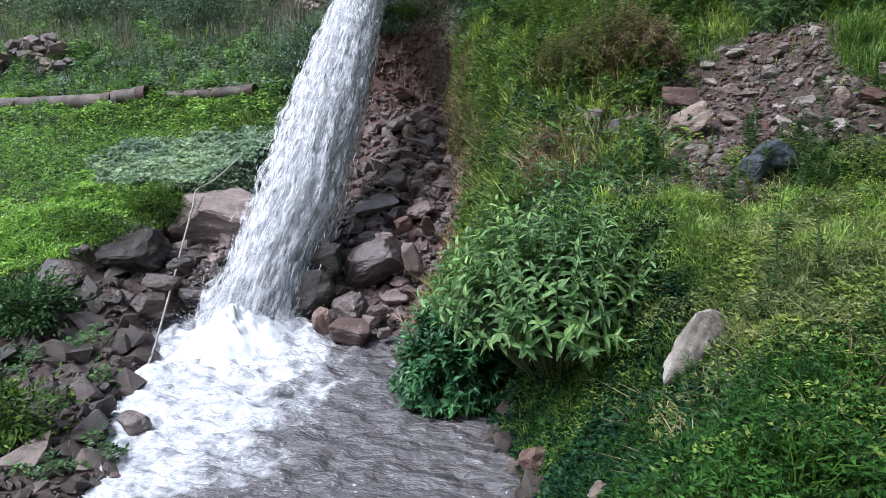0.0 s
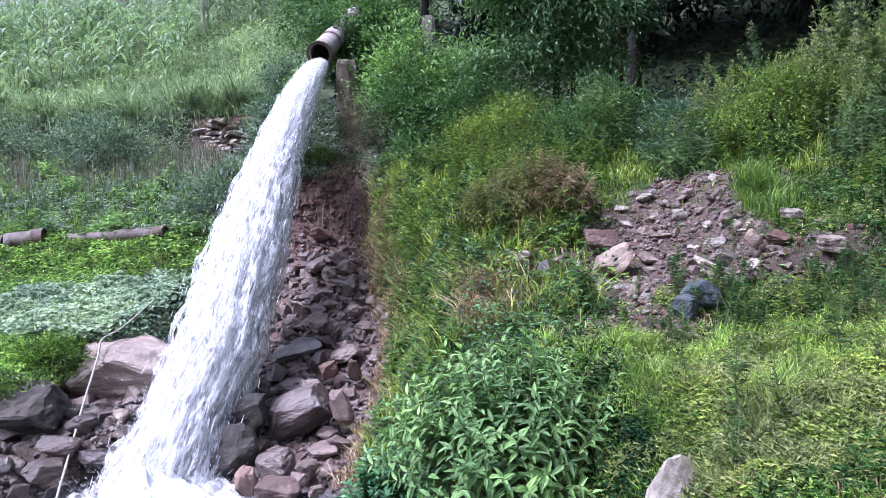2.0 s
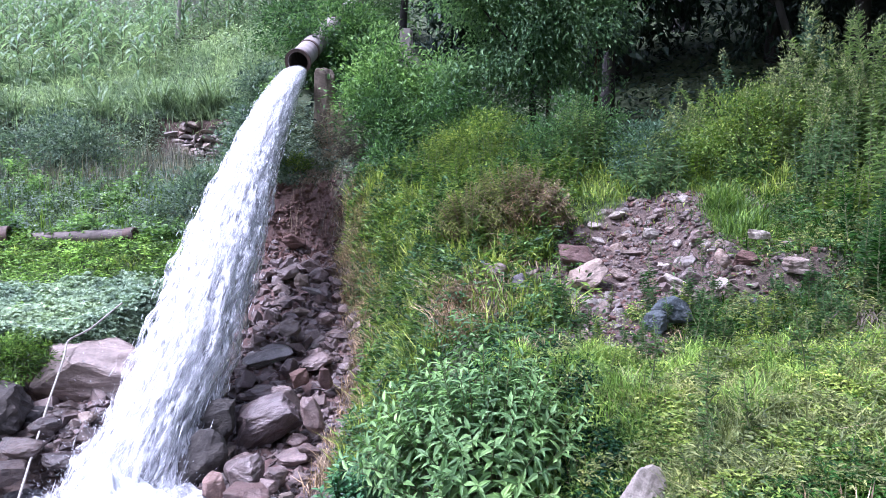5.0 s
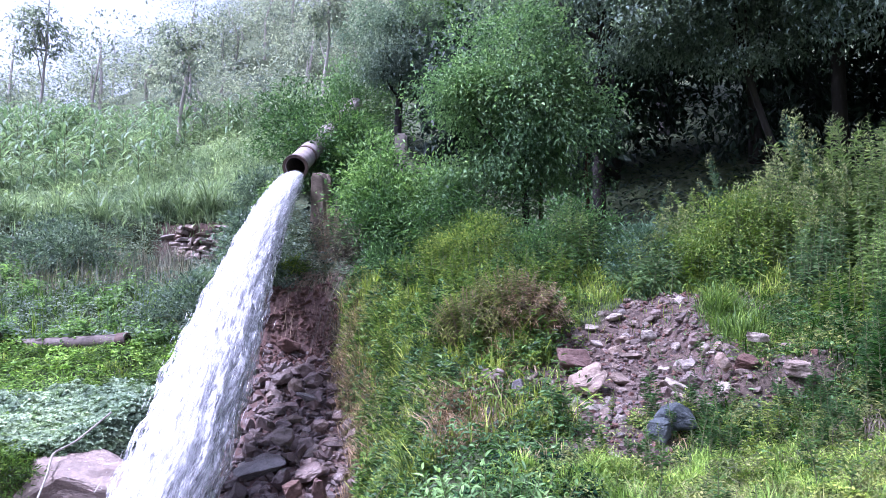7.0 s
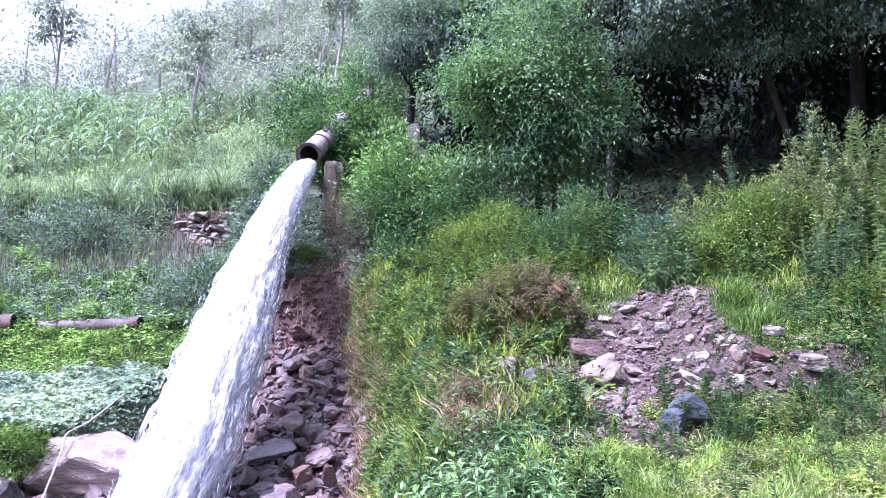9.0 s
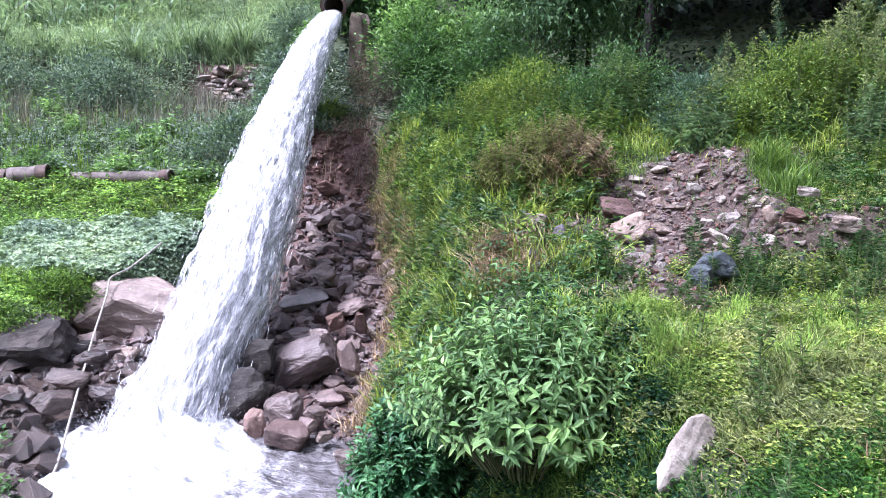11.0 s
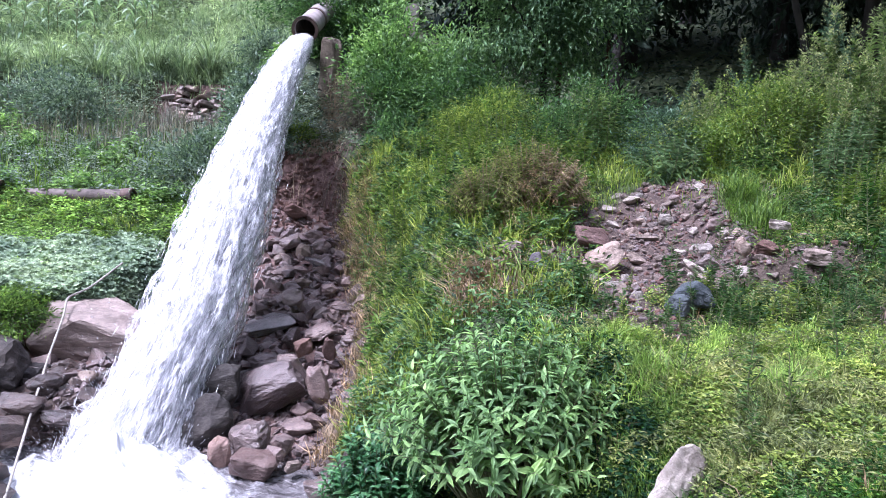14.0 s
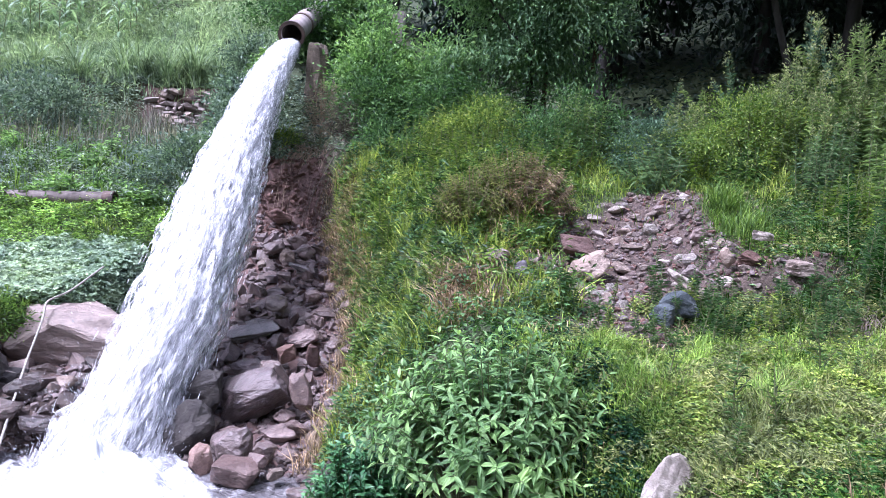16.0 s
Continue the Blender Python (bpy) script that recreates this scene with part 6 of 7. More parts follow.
tree("tree", 1.95, 14.8, 2.6, (0.7, 0.5, 0.6), 2.3, 1800, 0.13, 0.5, M_TREE, M_BARK_RED, "slim tree with reddish bark before the woods", 91, (0.05, 0), 0.07, 14, 1)
tree("tree", 3.0, 14.9, 2.6, (0.7, 0.5, 0.6), 2.4, 1800, 0.13, 0.5, M_DARK, M_BARK_RED, "slim tree with reddish bark before the woods", 92, (0.08, 0), 0.065, 14, 1)
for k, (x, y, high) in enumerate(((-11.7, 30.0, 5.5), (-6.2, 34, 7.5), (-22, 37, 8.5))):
    tree("tree", x, y, high, (1.5, 1.4, 2.0), high * 0.72, 1500, 0.24, 0.45, M_FAR_HAZE, M_BARK_PALE, "thin pale-barked tree on the hillside, haze put into its leaf colour", 100 + k, (0.4, 0), 0.1, 30, 7)


# ---- tall weeds ----
def weed_variant(k, high):
    """An upright horseweed: a thin stem set with narrow leaves, and a loose plume at its top."""
    r = np.random.default_rng(300 + k)
    stem = np.array([(0, 0, 0), (0.01, 0.0, high * 0.4), (r.normal(0, 0.05), r.normal(0, 0.05), high * 0.75), (r.normal(0, 0.12), r.normal(0, 0.12), high)])
    n = int(190 * high)
    s = 0.12 + 0.85 * r.random(n)
    O = np.stack([np.interp(s * high, stem[:, 2], stem[:, i]) for i in range(2)] + [s * high], 1)
    a = r.random(n) * 6.283
    D = np.stack([np.cos(a), np.sin(a), 0.6 + 1.3 * r.random(n)], 1)
    L = (0.14 - 0.07 * s) * (0.5 + 0.9 * r.random(n))
    leaves = leaf_arrays(O, D, np.stack([-np.cos(a) * 0.3, -np.sin(a) * 0.3, np.ones(n)], 1), L, L * 0.19, 0.5)
    m = 110
    q = r.random(m)
    wide = 0.06 * np.sin(np.pi * np.clip(q, 0.05, 1)) ** 0.7 * (0.5 + r.random(m))
    b = r.random(m) * 6.283
    P = np.stack([stem[-1, 0] + np.cos(b) * wide, stem[-1, 1] + np.sin(b) * wide, high * 0.74 + q * high * 0.3], 1)
    E2 = np.stack([np.cos(b), np.sin(b), 1.2 + 0 * b], 1)
    plume = leaf_arrays(P, E2, np.stack([-np.sin(b), np.cos(b), 0.2 + 0 * b], 1), 0.035, 0.012)
    return (mesh_np("stem", *tube(stem, (0.009, 0.008, 0.006, 0.003), 5), M_STEM, True), mesh_np("leaves", *leaves, M_WEED_TALL if k != 3 else M_BLUE), mesh_np("plume", *plume, M_PLUME))


M_WEED_TALL = leaf_material("leaf_horseweed", (0.090, 0.149, 0.035), (0.156, 0.236, 0.058), (0.253, 0.328, 0.091), 0.35)
M_PLUME = leaf_material("weed_plume", (0.14, 0.18, 0.05), (0.22, 0.26, 0.08), (0.33, 0.36, 0.125), 0.3)


def build_weeds():
    r = np.random.default_rng(17)
    kinds = [weed_variant(k, h) for k, h in enumerate((1.25, 1.5, 1.7, 1.9, 1.4, 2.1))]
    firsts = []
    for k, (stem, leaves, plume) in enumerate(kinds):
        owner = thing("horseweed", 5 + 0.1 * k, 10.2, land_z(5 + 0.1 * k, 10.2), "tall upright weed with narrow leaves and a pale plume", "weed", "tall weeds behind the rubble")
        part("stem", stem, None, owner)
        part("leaves", leaves, None, owner)
        tagged(part("plume", plume, None, owner, "pale feathery seed plume"), kind="stuff")
        firsts.append(owner)
    for _ in range(120):
        u = r.random()
        if u < 0.85:
            x = 3.3 + 5.4 * r.random()
            y = 11.3 - 0.62 * (x - 3.0) + r.normal(0, 0.65) + 0.5
        else:
            x, y = 1.0 + 1.6 * r.random(), 11.4 + 1.2 * r.random()
        if y < 8.3:
            continue
        ob = copy_thing(firsts[r.integers(6)], pose(x, y, land_z(x, y) - 0.02, r.normal(0, 8), r.normal(0, 8), r.random() * 360))
        s = (0.4 + 0.85 * r.random()) * (0.42 + 0.85 * min(1.0, max(0.0, (x - 2.8) / 3.6)))
        ob.scale = (s, s, s)


build_weeds()


def weed_stand(x, y, spread, stems, high, length, wide, material, label, seed, plume=None, bare=0.08, droop=0.55, lean=0.06):
    """A stand of upright weeds: each stem set with drooping leaves all the way up, tapering into its top."""
    r = np.random.default_rng(seed)
    z = land_z(x, y)
    owner = thing("weed_stand", x, y, z, label, "weed")
    O, D, L, tubes, PO, PD = [], [], [], [], [], []
    for _ in range(stems):
        a, q = r.random() * 6.283, r.random() ** 0.6
        fx, fy = np.cos(a) * q * spread[0], np.sin(a) * q * spread[1]
        h = high * (0.55 + 0.45 * r.random()) * (1 - 0.3 * q)
        foot = np.array((fx, fy, land_z(x + fx, y + fy) - z - 0.02))
        top = foot + np.array((r.normal(0, lean) + 0.1 * fx, r.normal(0, lean) + 0.1 * fy, 1.0)) * h
        mid = (foot + top) / 2 + np.array((r.normal(0, 0.03), r.normal(0, 0.03), 0)) * h
        t = np.linspace(0, 1, 5)[:, None]
        P = foot * (1 - t) ** 2 + 2 * mid * t * (1 - t) + top * t ** 2
        tubes.append(tube(P, 0.007 * (1.1 - 0.85 * t[:, 0]), 4))
        n = int(h / (0.16 * length))
        u = bare + (1 - bare) * (np.arange(n) + r.random(n)) / n
        C = np.stack([np.interp(u, t[:, 0], P[:, k]) for k in range(3)], 1)
        b = np.arange(n) * 2.4 + r.random() * 6 + r.normal(0, 0.3, n)
        O.append(C)
        D.append(np.stack([np.cos(b), np.sin(b), 0.1 + 1.3 * u ** 2 + r.normal(0, 0.25, n)], 1))
        L.append(length * (1.05 - 0.7 * u ** 1.6) * (0.6 + 0.7 * r.random(n)))
        if plume:
            m = 46
            w, c = r.random(m), r.random(m) * 6.283
            PO.append(np.stack([np.interp(0.8 + 0.25 * w, t[:, 0], P[:, k]) for k in range(3)], 1) + np.stack([np.cos(c), np.sin(c), 0 * c], 1) * (0.05 * (1.1 - w) * (0.4 + r.random(m)))[:, None] + np.array((0, 0, 0.1)) * np.clip(w - 0.8, 0, 1)[:, None])
            PD.append(np.stack([np.cos(c), np.sin(c), 1.0 + 0 * c], 1))
    O, D, L = np.concatenate(O), np.concatenate(D), np.concatenate(L)
    N = np.array((0, 0, 1.0)) - 0.3 * D + r.normal(0, 0.25, D.shape)
    part("leaves", mesh_np("leaves", *leaf_arrays(O, D, N, L, L * wide, droop), material), None, owner)
    part("stem_growth", mesh_np("stem_growth", *joined(*tubes), M_STEM, True), None, owner)["kind"] = "stuff"
    if plume:
        PO, PD = np.concatenate(PO), np.concatenate(PD)
        part("plume_growth", mesh_np("plume_growth", *leaf_arrays(PO, PD, np.array((0.3, -0.6, 0.5)) + 0 * PD, 0.045, 0.018), plume), None, owner, "pale feathery seed plumes")["kind"] = "stuff"
    return owner


M_HORSE = leaf_material("leaf_grey_green", (0.092, 0.163, 0.036), (0.158, 0.256, 0.060), (0.263, 0.362, 0.094), 0.3, 0.55, 1.0)
M_MUGWORT = leaf_material("leaf_mugwort", (0.060, 0.121, 0.038), (0.108, 0.190, 0.061), (0.181, 0.270, 0.092), 0.25, 0.55, 1.0)
M_GOLD = leaf_material("leaf_golden", (0.08, 0.15, 0.015), (0.155, 0.25, 0.025), (0.26, 0.345, 0.045), 0.35, 0.55, 1.0)
weed_stand(1.99, 11.5, (0.38, 0.3), 44, 1.6, 0.12, 0.2, M_HORSE, "stand of tall grey-green weeds before dark woods", 601)
weed_stand(1.55, 11.0, (0.45, 0.3), 40, 0.95, 0.12, 0.3, M_BUSH, "stand of leafy green weeds behind the rubble", 602)
weed_stand(2.96, 10.3, (0.5, 0.35), 60, 0.75, 0.13, 0.16, M_MUGWORT, "stand of blue-green feathery weeds behind the rubble", 603, lean=0.3, droop=0.8)
weed_stand(3.45, 10.9, (0.4, 0.3), 34, 1.3, 0.11, 0.2, M_HORSE, "stand of grey-green weeds with pale plumes", 604, M_PLUME)
weed_stand(3.75, 10.4, (0.4, 0.35), 50, 1.15, 0.11, 0.32, M_GOLD, "stand of golden green leafy weeds", 605)
weed_stand(4.35, 10.3, (0.45, 0.35), 56, 1.2, 0.11, 0.32, M_GOLD, "stand of golden green leafy weeds", 606, lean=0.12)
weed_stand(4.1, 10.0, (0.5, 0.25), 40, 0.75, 0.12, 0.28, M_BUSH, "stand of leafy green weeds below golden ones", 607)
weed_stand(4.6, 10.6, (0.35, 0.3), 34, 1.65, 0.12, 0.18, M_HORSE, "stand of tall grey-green weeds", 608, M_PLUME)
weed_stand(4.95, 10.1, (0.45, 0.35), 46, 2.25, 0.12, 0.18, M_WEED_TALL, "stand of very tall green weeds with yellowish plumes", 609, M_PLUME)
weed_stand(5.2, 9.5, (0.4, 0.35), 46, 1.75, 0.12, 0.17, M_HORSE, "stand of tall grey-green weeds beside dark ones", 610, M_PLUME)
weed_stand(4.85, 9.2, (0.35, 0.25), 40, 1.2, 0.12, 0.16, M_MUGWORT, "stand of dark blue-green weeds", 611)
weed_stand(5.7, 9.4, (0.5, 0.4), 56, 2.4, 0.13, 0.17, M_WEED_TALL, "stand of very tall drooping green weeds", 612, lean=0.1)
weed_stand(5.5, 8.7, (0.4, 0.3), 44, 1.5, 0.12, 0.17, M_HORSE, "stand of tall grey-green weeds beside the track", 613)
weed_stand(6.5, 9.0, (0.6, 0.5), 60, 2.4, 0.13, 0.17, M_WEED_TALL, "stand of very tall drooping green weeds", 614, M_PLUME)
weed_stand(4.75, 8.3, (0.35, 0.3), 34, 0.9, 0.1, 0.24, M_YELLOW, "stand of bright yellow-green weeds", 615)
weed_stand(5.0, 7.4, (0.4, 0.4), 40, 0.8, 0.1, 0.18, M_WEED, "stand of slim green weeds beside the rubble", 616)
weed_stand(0.66, 11.5, (0.45, 0.35), 46, 0.95, 0.1, 0.2, M_YELLOW, "stand of yellow-green feathery weeds on the spur", 617, lean=0.12)
weed_stand(0.05, 11.9, (0.5, 0.35), 46, 0.85, 0.1, 0.2, M_YELLOW, "stand of yellow-green feathery weeds on the spur", 618, lean=0.14)
weed_stand(1.2, 11.9, (0.4, 0.3), 40, 1.0, 0.11, 0.24, M_GRASS, "stand of green weeds behind the dry bush", 619)
weed_stand(-0.5, 12.4, (0.45, 0.35), 40, 0.8, 0.11, 0.22, M_GRASS, "stand of green weeds at the top of the spur", 620)
weed_stand(0.6, 13.0, (0.5, 0.4), 50, 1.3, 0.12, 0.2, M_WEED, "stand of tall dark green weeds below the trees", 621)
weed_stand(-0.3, 13.4, (0.5, 0.4), 50, 1.2, 0.12, 0.22, M_BUSH, "stand of tall green weeds below the trees", 622)

# ---- small weeds ----
def sprig_variant(k, high, length, wide, material, pairs):
    r = np.random.default_rng(400 + k)
    top = np.array((r.normal(0, 0.05), r.normal(0, 0.05), high))
    s = np.linspace(0.12, 1, pairs)
    O, D, N, L = [], [], [], []
    stems = [tube([(0, 0, 0), top * 0.5 + np.array((0.015, 0, 0)), top], (0.006, 0.005, 0.002), 4)]
    for j in range(5):
        a, at = r.random() * 6.283, 0.2 + 0.5 * r.random()
        tip = top * at + np.array((np.cos(a) * 0.3, np.sin(a) * 0.3, 0.42)) * high * (0.9 - at)
        stems.append(tube([top * at, top * at * 0.5 + tip * 0.5, tip], (0.004, 0.003, 0.002), 4))
        for q in np.linspace(0.25, 1, max(4, pairs // 3)):
            b = r.random() * 6.283
            O.append(top * at * (1 - q) + tip * q)
            D.append((np.cos(b), np.sin(b), 0.5))
            L.append(length * (0.5 + 0.4 * r.random()))
    for q in s:
        for _ in range(2):
            b = r.random() * 6.283
            O.append(top * q)
            D.append((np.cos(b), np.sin(b), 0.45 + 0.5 * q))
            L.append(length * (1.1 - 0.5 * q) * (0.7 + 0.5 * r.random()))
    O, D, L = np.array(O), np.array(D), np.array(L)
    N = np.array((0, 0, 1.0)) - 0.3 * D + r.normal(0, 0.2, D.shape)
    return mesh_np("stem", *joined(*stems), M_STEM, True), mesh_np("leaves", *leaf_arrays(O, D, N, L, L * wide, 0.35), material)


def build_sprigs():
    r = np.random.default_rng(44)
    sets = (
        ("lance_weed", "green upright weed with lance-shaped leaves", "weeds in the grass", ((0.35, 0.055, 0.25, M_GRASS, 16), (0.5, 0.065, 0.24, M_BUSH, 20), (0.28, 0.05, 0.35, M_YELLOW, 12)), 120,
         lambda: (0.9 + 4.9 * r.random(), 2.4 + 5.8 * r.random())),
        ("feathery_weed", "feathery yellow-green weed on the spur", "weeds on the spur", ((0.6, 0.09, 0.14, M_YELLOW, 34), (0.75, 0.1, 0.12, M_YELLOW, 40), (0.5, 0.1, 0.2, M_WEED, 26)), 120,
         lambda: (-1.3 + 3.2 * r.random(), 9.3 + 3.4 * r.random())),
        ("slim_weed", "slim dark upright weed beside the rubble", "weeds beside the rubble", ((0.75, 0.1, 0.13, M_WEED, 40), (0.95, 0.11, 0.12, M_NEAR_WEED_SHADE, 46), (0.6, 0.1, 0.16, M_GRASS, 30)), 90,
         lambda: (3.9 + 1.8 * r.random(), 5.0 + 2.6 * r.random())),
        ("upright_weed", "upright green weed at the rubble's edge", "weeds at the foot of the rubble", ((0.4, 0.07, 0.2, M_BUSH, 18), (0.5, 0.08, 0.18, M_WEED, 22), (0.35, 0.07, 0.25, M_LAWN, 16)), 80,
         lambda: (0.9 + 2.8 * r.random(), 6.0 + 1.2 * r.random())),
        ("leafy_weed", "leafy green weed among stones and grass", "weeds round the rubble", ((0.35, 0.09, 0.3, M_BUSH, 12), (0.45, 0.1, 0.28, M_WEED, 16)), 110,
         lambda: (-0.6 + 2.2 * r.random(), 6.6 + 2.2 * r.random())),
        ("broad_weed", "broad leafy weed on the hillside", "weeds on the hillside", ((0.7, 0.11, 0.3, M_HILL_DARK_HAZE, 26), (0.9, 0.12, 0.26, M_HILL_DARK_HAZE, 30), (0.6, 0.1, 0.32, M_HILL_HAZE, 24)), 330,
         lambda: (-13 + 9 * r.random(), 13.2 + 6.0 * r.random())),
        ("meadow_weed", "leafy weed in the meadow", "weeds in the meadow", ((0.25, 0.09, 0.4, M_GRASS, 10), (0.35, 0.1, 0.35, M_WEED, 12)), 70,
         lambda: (-12 + 7.5 * r.random(), 11.2 + 2.0 * r.random())),
    )
    k = 0
    for kind, label, group, shapes, count, place in sets:
        firsts = []
        for shape in shapes:
            stem, leaves = sprig_variant(k, *shape)
            k += 1
            x, y = place()
            owner = thing(kind, x, y, land_z(x, y), label, "weed", group)
            part("stem", stem, None, owner)
            part("leaves", leaves, None, owner)
            firsts.append(owner)
        joined_rest, far_set = [], group in ("weeds on the hillside", "weeds in the meadow")
        for _ in range(count):
            x, y = place()
            if far_set and before_wall(x, y):
                continue
            if far_set and grassy(x, y) > 0.35:
                me = firsts[r.integers(len(firsts))].children[1].data
                co = np.array([v.co for v in me.vertices]) * (0.65 + 0.6 * r.random())
                a = r.random() * 6.283
                co = co @ np.array(((np.cos(a), np.sin(a), 0), (-np.sin(a), np.cos(a), 0), (0, 0, 1.0))) + np.array((x, y, land_z(x, y) - 0.01))
                joined_rest.append((co, np.array([p.vertices for p in me.polygons])))
                continue
            if grassy(x, y) < 0.35 or abs(x - 0.3) < 0.55 and abs(y - 7.4) < 1.2 or (abs(x - 0.42) < 0.7 and abs(y - 5.2) < 0.5):
                continue
            ob = copy_thing(firsts[r.integers(len(firsts))], pose(x, y, land_z(x, y) - 0.01, r.normal(0, 7), r.normal(0, 7), r.random() * 360))
            q = 0.65 + 0.6 * r.random()
            ob.scale = (q, q, q)
        if joined_rest:
            tagged(new("weed_growth", mesh_np("weed_growth", *joined(*joined_rest), shapes[0][3])), label, "undergrowth", kind="stuff")


build_sprigs()


# ---- maize ----
def strip_arrays(foot, heading, length, wide, rise, r, steps=6):
    """One arching strap leaf."""
    t = np.linspace(0, 1, steps)
    out = np.stack([np.cos(heading) * t, np.sin(heading) * t, rise * t - (rise * 0.4 + 0.75) * t ** 2], 1) * length + foot
    side = np.array((-np.sin(heading), np.cos(heading), 0)) * wide
    w = (np.sin(np.pi * (0.12 + 0.88 * t)) ** 0.6)[:, None]
    V = np.concatenate([out - side * w, out + side * w])
    F = [[i, i + 1, steps + i + 1, steps + i] for i in range(steps - 1)]
    return V, np.array(F)


def build_maize():
    r = np.random.default_rng(23)
    firsts = []
    for k, high in enumerate((1.5, 1.8, 2.0)):
        owner = thing("maize_plant", -12 - k, 28, land_z(-12 - k, 28), "green maize plant with long arching leaves", "maize", "maize on the terraced field")
        part("stalk", mesh_np("stalk", *tube([(0, 0, 0), (0, 0, high * 0.5), (0.02, 0, high)], (0.018, 0.015, 0.006), 5), M_STEM, True), None, owner)
        strips = [strip_arrays(np.array((0, 0, high * (0.15 + 0.08 * j))), j * 2.4 + r.normal(0, 0.3), 0.75 + 0.3 * r.random(), 0.045, 1.0 + 0.4 * r.random(), r) for j in range(10)]
        part("leaves", mesh_np("leaves", *joined(*strips), M_MAIZE_HAZE), None, owner)
        firsts.append(owner)
    for _ in range(285):
        x, y = -25 + 19 * r.random(), 22.5 + 13 * r.random()
        if x > -10.5 and y < 29.5:
            continue
        y = round(y / 0.8) * 0.8 + r.normal(0, 0.08)
        copy_thing(firsts[r.integers(3)], pose(x, y, land_z(x, y) - 0.03, r.normal(0, 4), r.normal(0, 4), r.random() * 360))


# Maize green paled like the terrace, with haze put into the colour.
M_MAIZE_HAZE = leaf_material("leaf_maize_haze", (0.11, 0.18, 0.09), (0.18, 0.265, 0.135), (0.265, 0.35, 0.19), 0.35)
build_maize()


# ---- fountain grass on the terrace ----
def build_tufts():
    r = np.random.default_rng(61)
    firsts = []
    for k in range(3):
        owner = thing("grass_tuft", -9 + k, 20.3, land_z(-9 + k, 20.3), "tall tuft of arching green grass on the terrace", "grass", "grass tufts on the terrace edge")
        strips = [strip_arrays(np.array((r.normal(0, 0.06), r.normal(0, 0.06), 0)), r.random() * 6.283, 0.45 + 0.35 * r.random(), 0.009, 2.2 + 1.2 * r.random(), r, 7) for _ in range(150)]
        part("tuft", mesh_np("tuft", *joined(*strips), M_TERRACE_HAZE), None, owner)["kind"] = "stuff"
        firsts.append(owner)
    for x, y in ((-6.2, 19.9), (-6.9, 20.1), (-7.6, 19.9), (-5.6, 20.3), (-8.4, 20.2), (-10.1, 20.0), (-11.4, 20.3), (-12.6, 20.0), (-14.2, 20.4), (-9.3, 21.2), (-7.2, 21.4), (-6.0, 21.6)):
        ob = copy_thing(firsts[r.integers(3)], pose(x, y, land_z(x, y) - 0.03, 0, 0, r.random() * 360))
        q = 0.9 + 0.5 * r.random()
        ob.scale = (q, q, q)


build_tufts()


# ---- far woods ----
# The woods get their haze from the pale leaf colour; no mist is built.
def build_far_woods():
    r = np.random.default_rng(29)
    V, F, TV, TF, k, tk = [], [], [], [], 0, 0
    for _ in range(430):
        y = 36.5 + 60 * r.random() ** 0.9
        x = -62 + 100 * r.random()
        if x > 6 + 0.3 * (y - 38) and y < 60:
            continue
        z = land_z(x, y)
        rad = np.array((2.1, 2.1, 2.5)) * (0.7 + 0.7 * r.random())
        P, out, C = crown_points(r, 430, rad, 34, 0.2, -0.7, 0.4)
        P = P + np.array((x, y, z + rad[2] * 1.15))
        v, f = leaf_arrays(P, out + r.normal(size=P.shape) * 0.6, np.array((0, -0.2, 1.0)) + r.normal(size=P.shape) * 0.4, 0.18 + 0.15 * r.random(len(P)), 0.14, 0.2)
        V.append(v)
        F.append(f + k)
        k += len(v)
        if r.random() < 0.35:
            top = z + rad[2] * (1.6 + 0.5 * r.random())
            v, f = tube([(x, y, z), (x + r.normal(0, 0.2), y, (z + top) / 2), (x + r.normal(0, 0.5), y, top)], (0.13, 0.1, 0.03), 5)
            TV.append(v)
            TF.append(f + tk)
            tk += len(v)
    tagged(new("far_woods", mesh_np("far_woods", np.concatenate(V), np.concatenate(F), M_FAR_HAZE)), "woods on the far hillside, haze put into their pale green", "woods", kind="stuff")
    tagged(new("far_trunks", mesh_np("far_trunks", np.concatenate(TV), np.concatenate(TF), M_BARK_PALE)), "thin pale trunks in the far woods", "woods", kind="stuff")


build_far_woods()


# ---- dry-stone wall and heaps ----
HULLS_ROCK = hull_variants("stone", 10, M_ROCK, 0.6)
HULLS_WET = hull_variants("stone", 6, M_WET, 0.6)
HULLS_DAMP_SHADE = hull_variants("stone", 6, M_DAMP_SHADE, 0.6)
HULLS_PALE = hull_variants("stone", 8, M_PALE, 0.6)
HULLS_PINK = hull_variants("stone", 6, M_PINK, 0.5)
HULLS_FLAT = hull_variants("stone", 8, M_ROCK, 0.32, 12, 0.6)
HULLS_ROUND = hull_variants("stone", 10, M_PALE, 0.62, 24, 0.1)
HULLS_ROUND_BROWN = hull_variants("stone", 8, M_STONE, 0.55, 22, 0.15)
HULLS_COBBLE = hull_variants("stone", 6, M_GREYSTONE, 0.6, 24, 0.1)


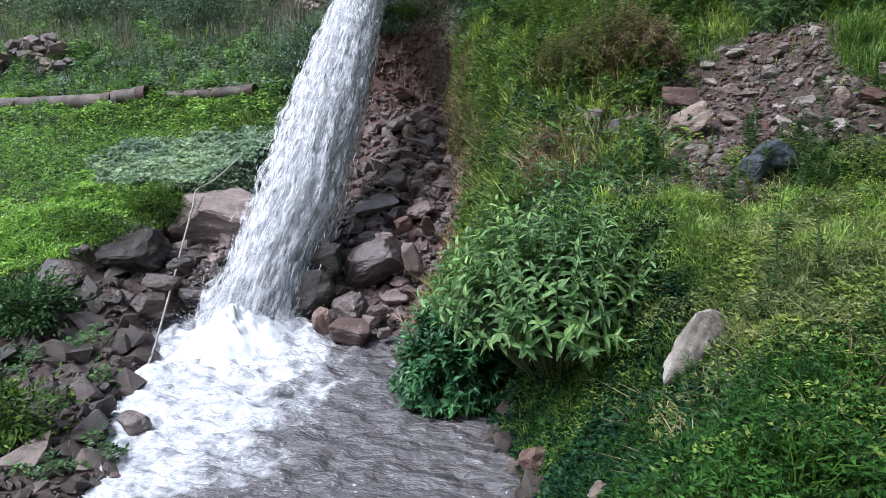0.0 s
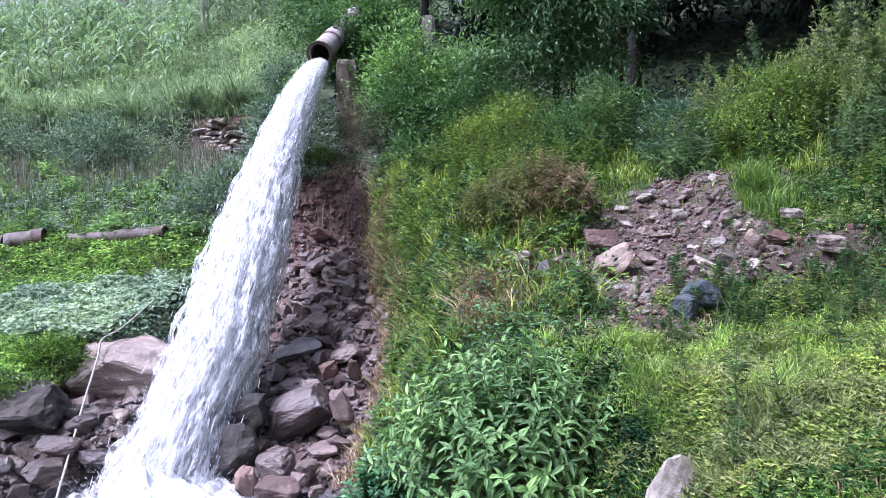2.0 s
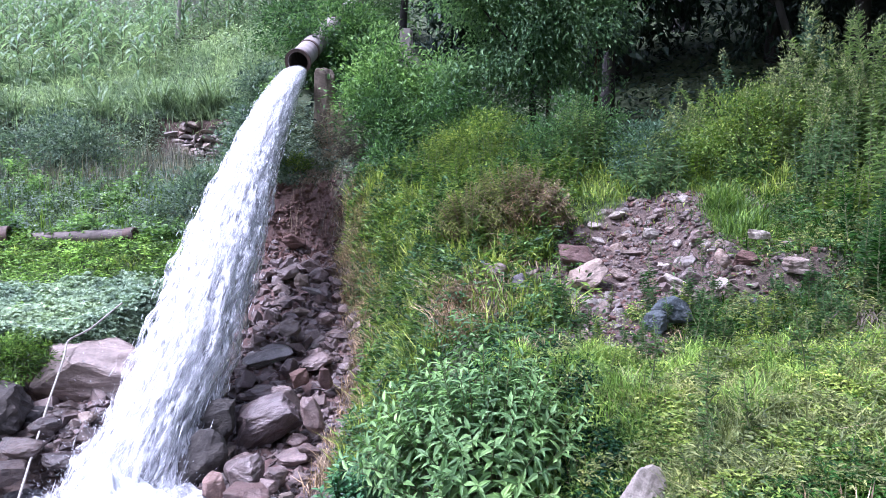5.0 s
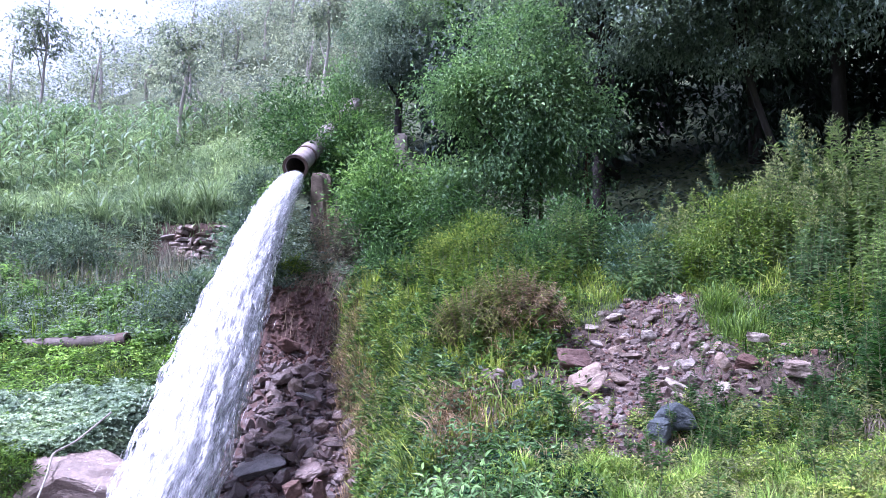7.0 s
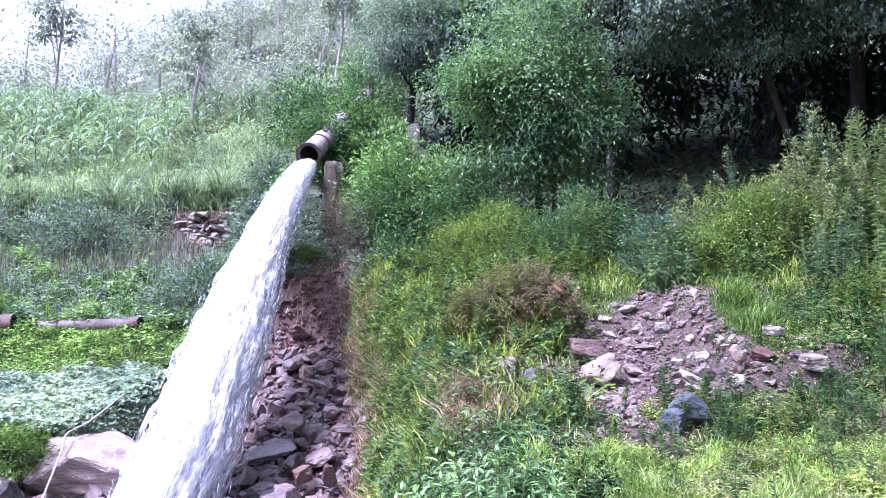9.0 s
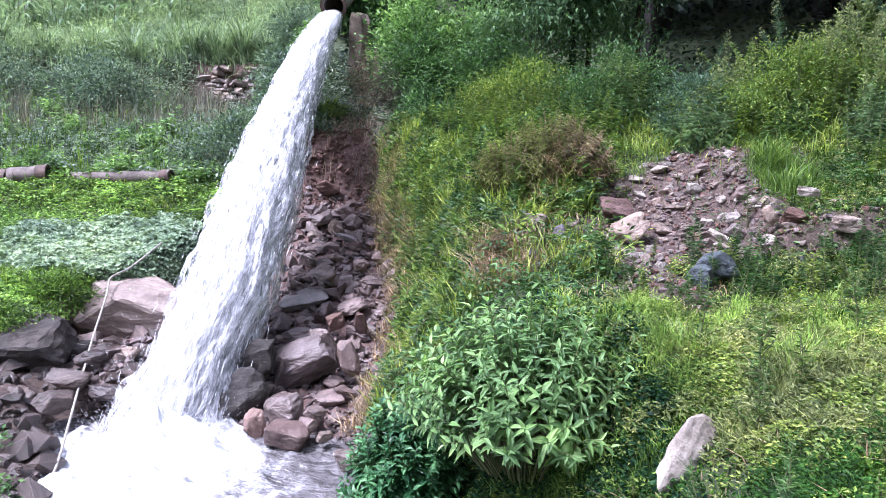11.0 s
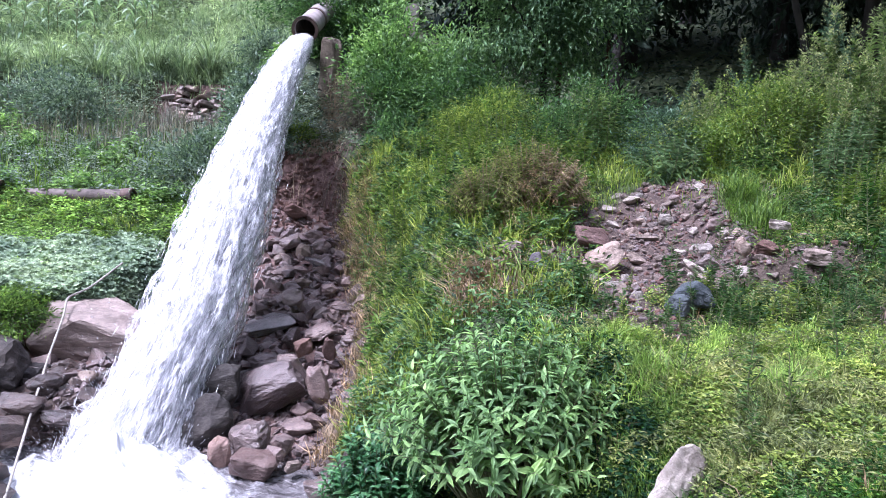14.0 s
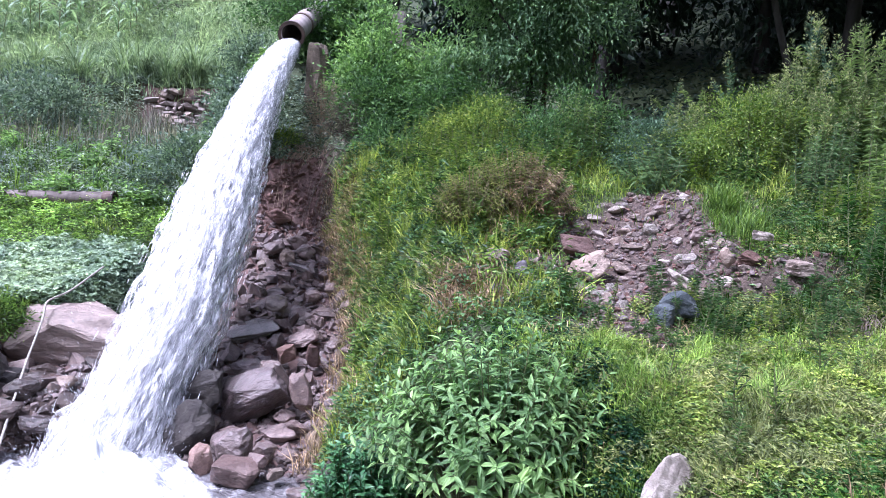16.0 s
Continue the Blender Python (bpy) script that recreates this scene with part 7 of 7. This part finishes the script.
def build_terrace_wall():
    owner = thing("terrace_wall", -7.1, 19.3, land_z(-7.1, 19.3), "tumbled dry-stone terrace wall of flat reddish stones", "wall")
    r = np.random.default_rng(5)
    ys = np.linspace(18.6, 20.2, 60)
    for row in range(9):
        x = -0.95 + 0.12 * r.random()
        while x < 0.9:
            w = 0.16 + 0.3 * r.random() ** 1.4
            high = 0.72 + row * 0.115 + r.normal(0, 0.015)
            y = float(np.interp(high, land(-7.1 + x + 0 * ys, ys), ys)) - 19.3
            if r.random() > 0.1 + 0.3 * (abs(x) > 0.7) + 0.25 * (row > 6):
                ob = new("stone", (HULLS_PINK + HULLS_PALE[:4])[r.integers(len(HULLS_PINK) + 4)])
                ob.parent = owner
                ob.matrix_basis = pose(x + w / 2, y - 0.06 - 0.05 * r.random(), high - owner.location.z, r.normal(0, 5), r.normal(0, 5), r.normal(0, 14)) @ Matrix.Diagonal((w * 1.25, 0.42, 0.3 + 0.1 * r.random(), 1))
            x += w * 0.95


build_terrace_wall()


def build_heap(label, cx, cy, rx, ry, n, lo, hi, meshes, seed, dome=0.0):
    owner = thing("stone_heap", 0, 0, 0, label, "stones")
    r = np.random.default_rng(seed)
    a, q = r.random(n) * 6.283, r.random(n) ** 0.5
    rock_pile(owner, "stone", list(zip(cx + np.cos(a) * q * rx, cy + np.sin(a) * q * ry)), lo + (hi - lo) * r.random(n) ** 2, meshes, seed, 0.1)
    for ob, k in zip(owner.children, q):
        ob.location.z += dome * (1 - k * k)


build_heap("heap of brown stones at the meadow's end", -12.3, 14.7, 1.1, 0.6, 90, 0.16, 0.5, HULLS_PINK + HULLS_ROUND + HULLS_ROCK, 6, 0.6)
build_heap("few pale stones on the overgrown slope", -9.6, 16.6, 2.2, 0.8, 14, 0.2, 0.5, HULLS_PINK, 7)


def in_chute(x, y):
    return smooth((bank_edge_right(y) + 0.3 - x) / 0.15) * smooth((x - bank_edge_left(y) - 0.05) / 0.2)


def build_scree():
    owner = thing("scree", 0, 0, 0, "slope of wet brown broken stones beside the water", "scree")
    r = np.random.default_rng(8)
    x, y = scatter(r, 300, -4.6, -1.2, 7.2, 13.1, lambda x, y: in_chute(x, y) * smooth((x + 3.6) / 0.5) * (0.35 + 0.65 * smooth((y - 8) / 2)))
    s = (0.13 + 0.3 * r.random(len(x)) ** 2.0) * np.where(y > 11.5, 0.8, 1.0)
    rock_pile(owner, "stone", list(zip(x, y)), s, HULLS_ROCK * 2 + HULLS_FLAT * 2 + HULLS_WET + HULLS_PINK[:1] + HULLS_ROUND_BROWN[:3], 9, 0.12)
    x, y = scatter(r, 4200, -4.6, -0.9, 6.6, 13.2, lambda x, y: in_chute(x, y) * (0.4 + 0.6 * smooth((10 - y) / 2)))
    joined_rocks("gravel", list(zip(x, y)), (0.06 + 0.16 * r.random(len(x)) ** 2) * np.where(y < 8.2, 0.8, 1.0), HULLS_ROCK + HULLS_FLAT, M_ROCK, owner, 10)
    x, y = scatter(r, 1100, -4.4, -1.9, 12.8, 13.75, in_chute)
    joined_rocks("broken_earth", list(zip(x, y)), 0.04 + 0.14 * r.random(len(x)) ** 2.5, HULLS_ROCK, M_CLOD, owner, 19)
    owner = thing("bank_rocks", 0, 0, 0, "wet dark stones on the stream bank", "stones")
    x, y = scatter(r, 300, -6.8, -2.6, 3.2, 9.6, lambda x, y: np.maximum(bare_red(x, y), bare_bank(x, y)) * smooth((land(x, y) - POOL + 0.12) / 0.05) * smooth((-3.3 - x + 0.6 * (5 - np.minimum(y, 5))) / 0.3))
    rock_pile(owner, "stone", list(zip(x, y)), 0.1 + 0.42 * r.random(len(x)) ** 2.2, HULLS_DAMP_SHADE * 3 + HULLS_ROCK[:5] + HULLS_PINK[:1], 12)
    x, y = scatter(r, 1900, -7, -2.4, 3.0, 9.4, lambda x, y: np.maximum(bare_red(x, y), bare_bank(x, y)) * smooth((land(x, y) - POOL + 0.12) / 0.05))
    joined_rocks("gravel", list(zip(x, y)), 0.05 + 0.13 * r.random(len(x)) ** 2, HULLS_DAMP_SHADE, M_DAMP_SHADE, owner, 13)
    owner = thing("pool_edge_stones", 0, 0, 0, "dark wet stones along the pool's grassy edge", "stones")
    y = 3.2 + 3.6 * r.random(150)
    x = bank_edge_right(y) + 0.22 + r.normal(0.0, 0.1, 150)
    rock_pile(owner, "stone", list(zip(x, y)), 0.08 + 0.2 * r.random(150) ** 1.6, HULLS_DAMP_SHADE + HULLS_WET[:2], 14, 0.05)


build_scree()


def build_rubble():
    owner = thing("rubble_heap", 0, 0, 0, "heap of pale broken stones and grit on the slope", "rubble")
    r = np.random.default_rng(15)
    x, y = scatter(r, 210, 0.4, 3.9, 6.4, 10.2, lambda x, y: bare_grit(x, y))
    rock_pile(owner, "stone", list(zip(x, y)), 0.06 + 0.2 * r.random(len(x)) ** 2.2, HULLS_ROUND + HULLS_ROUND_BROWN * 2 + HULLS_COBBLE + HULLS_ROCK[:4], 16, 0.3)
    x, y = scatter(r, 900, 0.3, 4.2, 5.9, 10.3, lambda x, y: bare_grit(x, y))
    joined_rocks("gravel", list(zip(x, y)), 0.025 + 0.08 * r.random(len(x)) ** 2, HULLS_ROUND, M_STONE, owner, 17)
    x, y = scatter(r, 900, 0.3, 4.2, 5.9, 10.3, lambda x, y: bare_grit(x, y))
    joined_rocks("loose_soil", list(zip(x[::-1] + 0.05, y[::-1])), 0.03 + 0.07 * r.random(len(x)) ** 2, HULLS_ROUND, M_CLOD, owner, 28)
    joined_rocks("dark_gravel", list(zip(x, y)), 0.03 + 0.09 * r.random(len(x)) ** 2, HULLS_ROCK, M_ROCK, owner, 18)


build_rubble()

leaf_patch("bank_moss", "green weeds among the stream bank rocks", M_WEED, 5000, (-6.5, -3.2, 3.2, 6.2), lambda x, y: bare_bank(x, y) * smooth(1.6 * fbm(x, y, 1.2, 9.0) - 0.3), 0.3, 0.055, 0.5, 97)
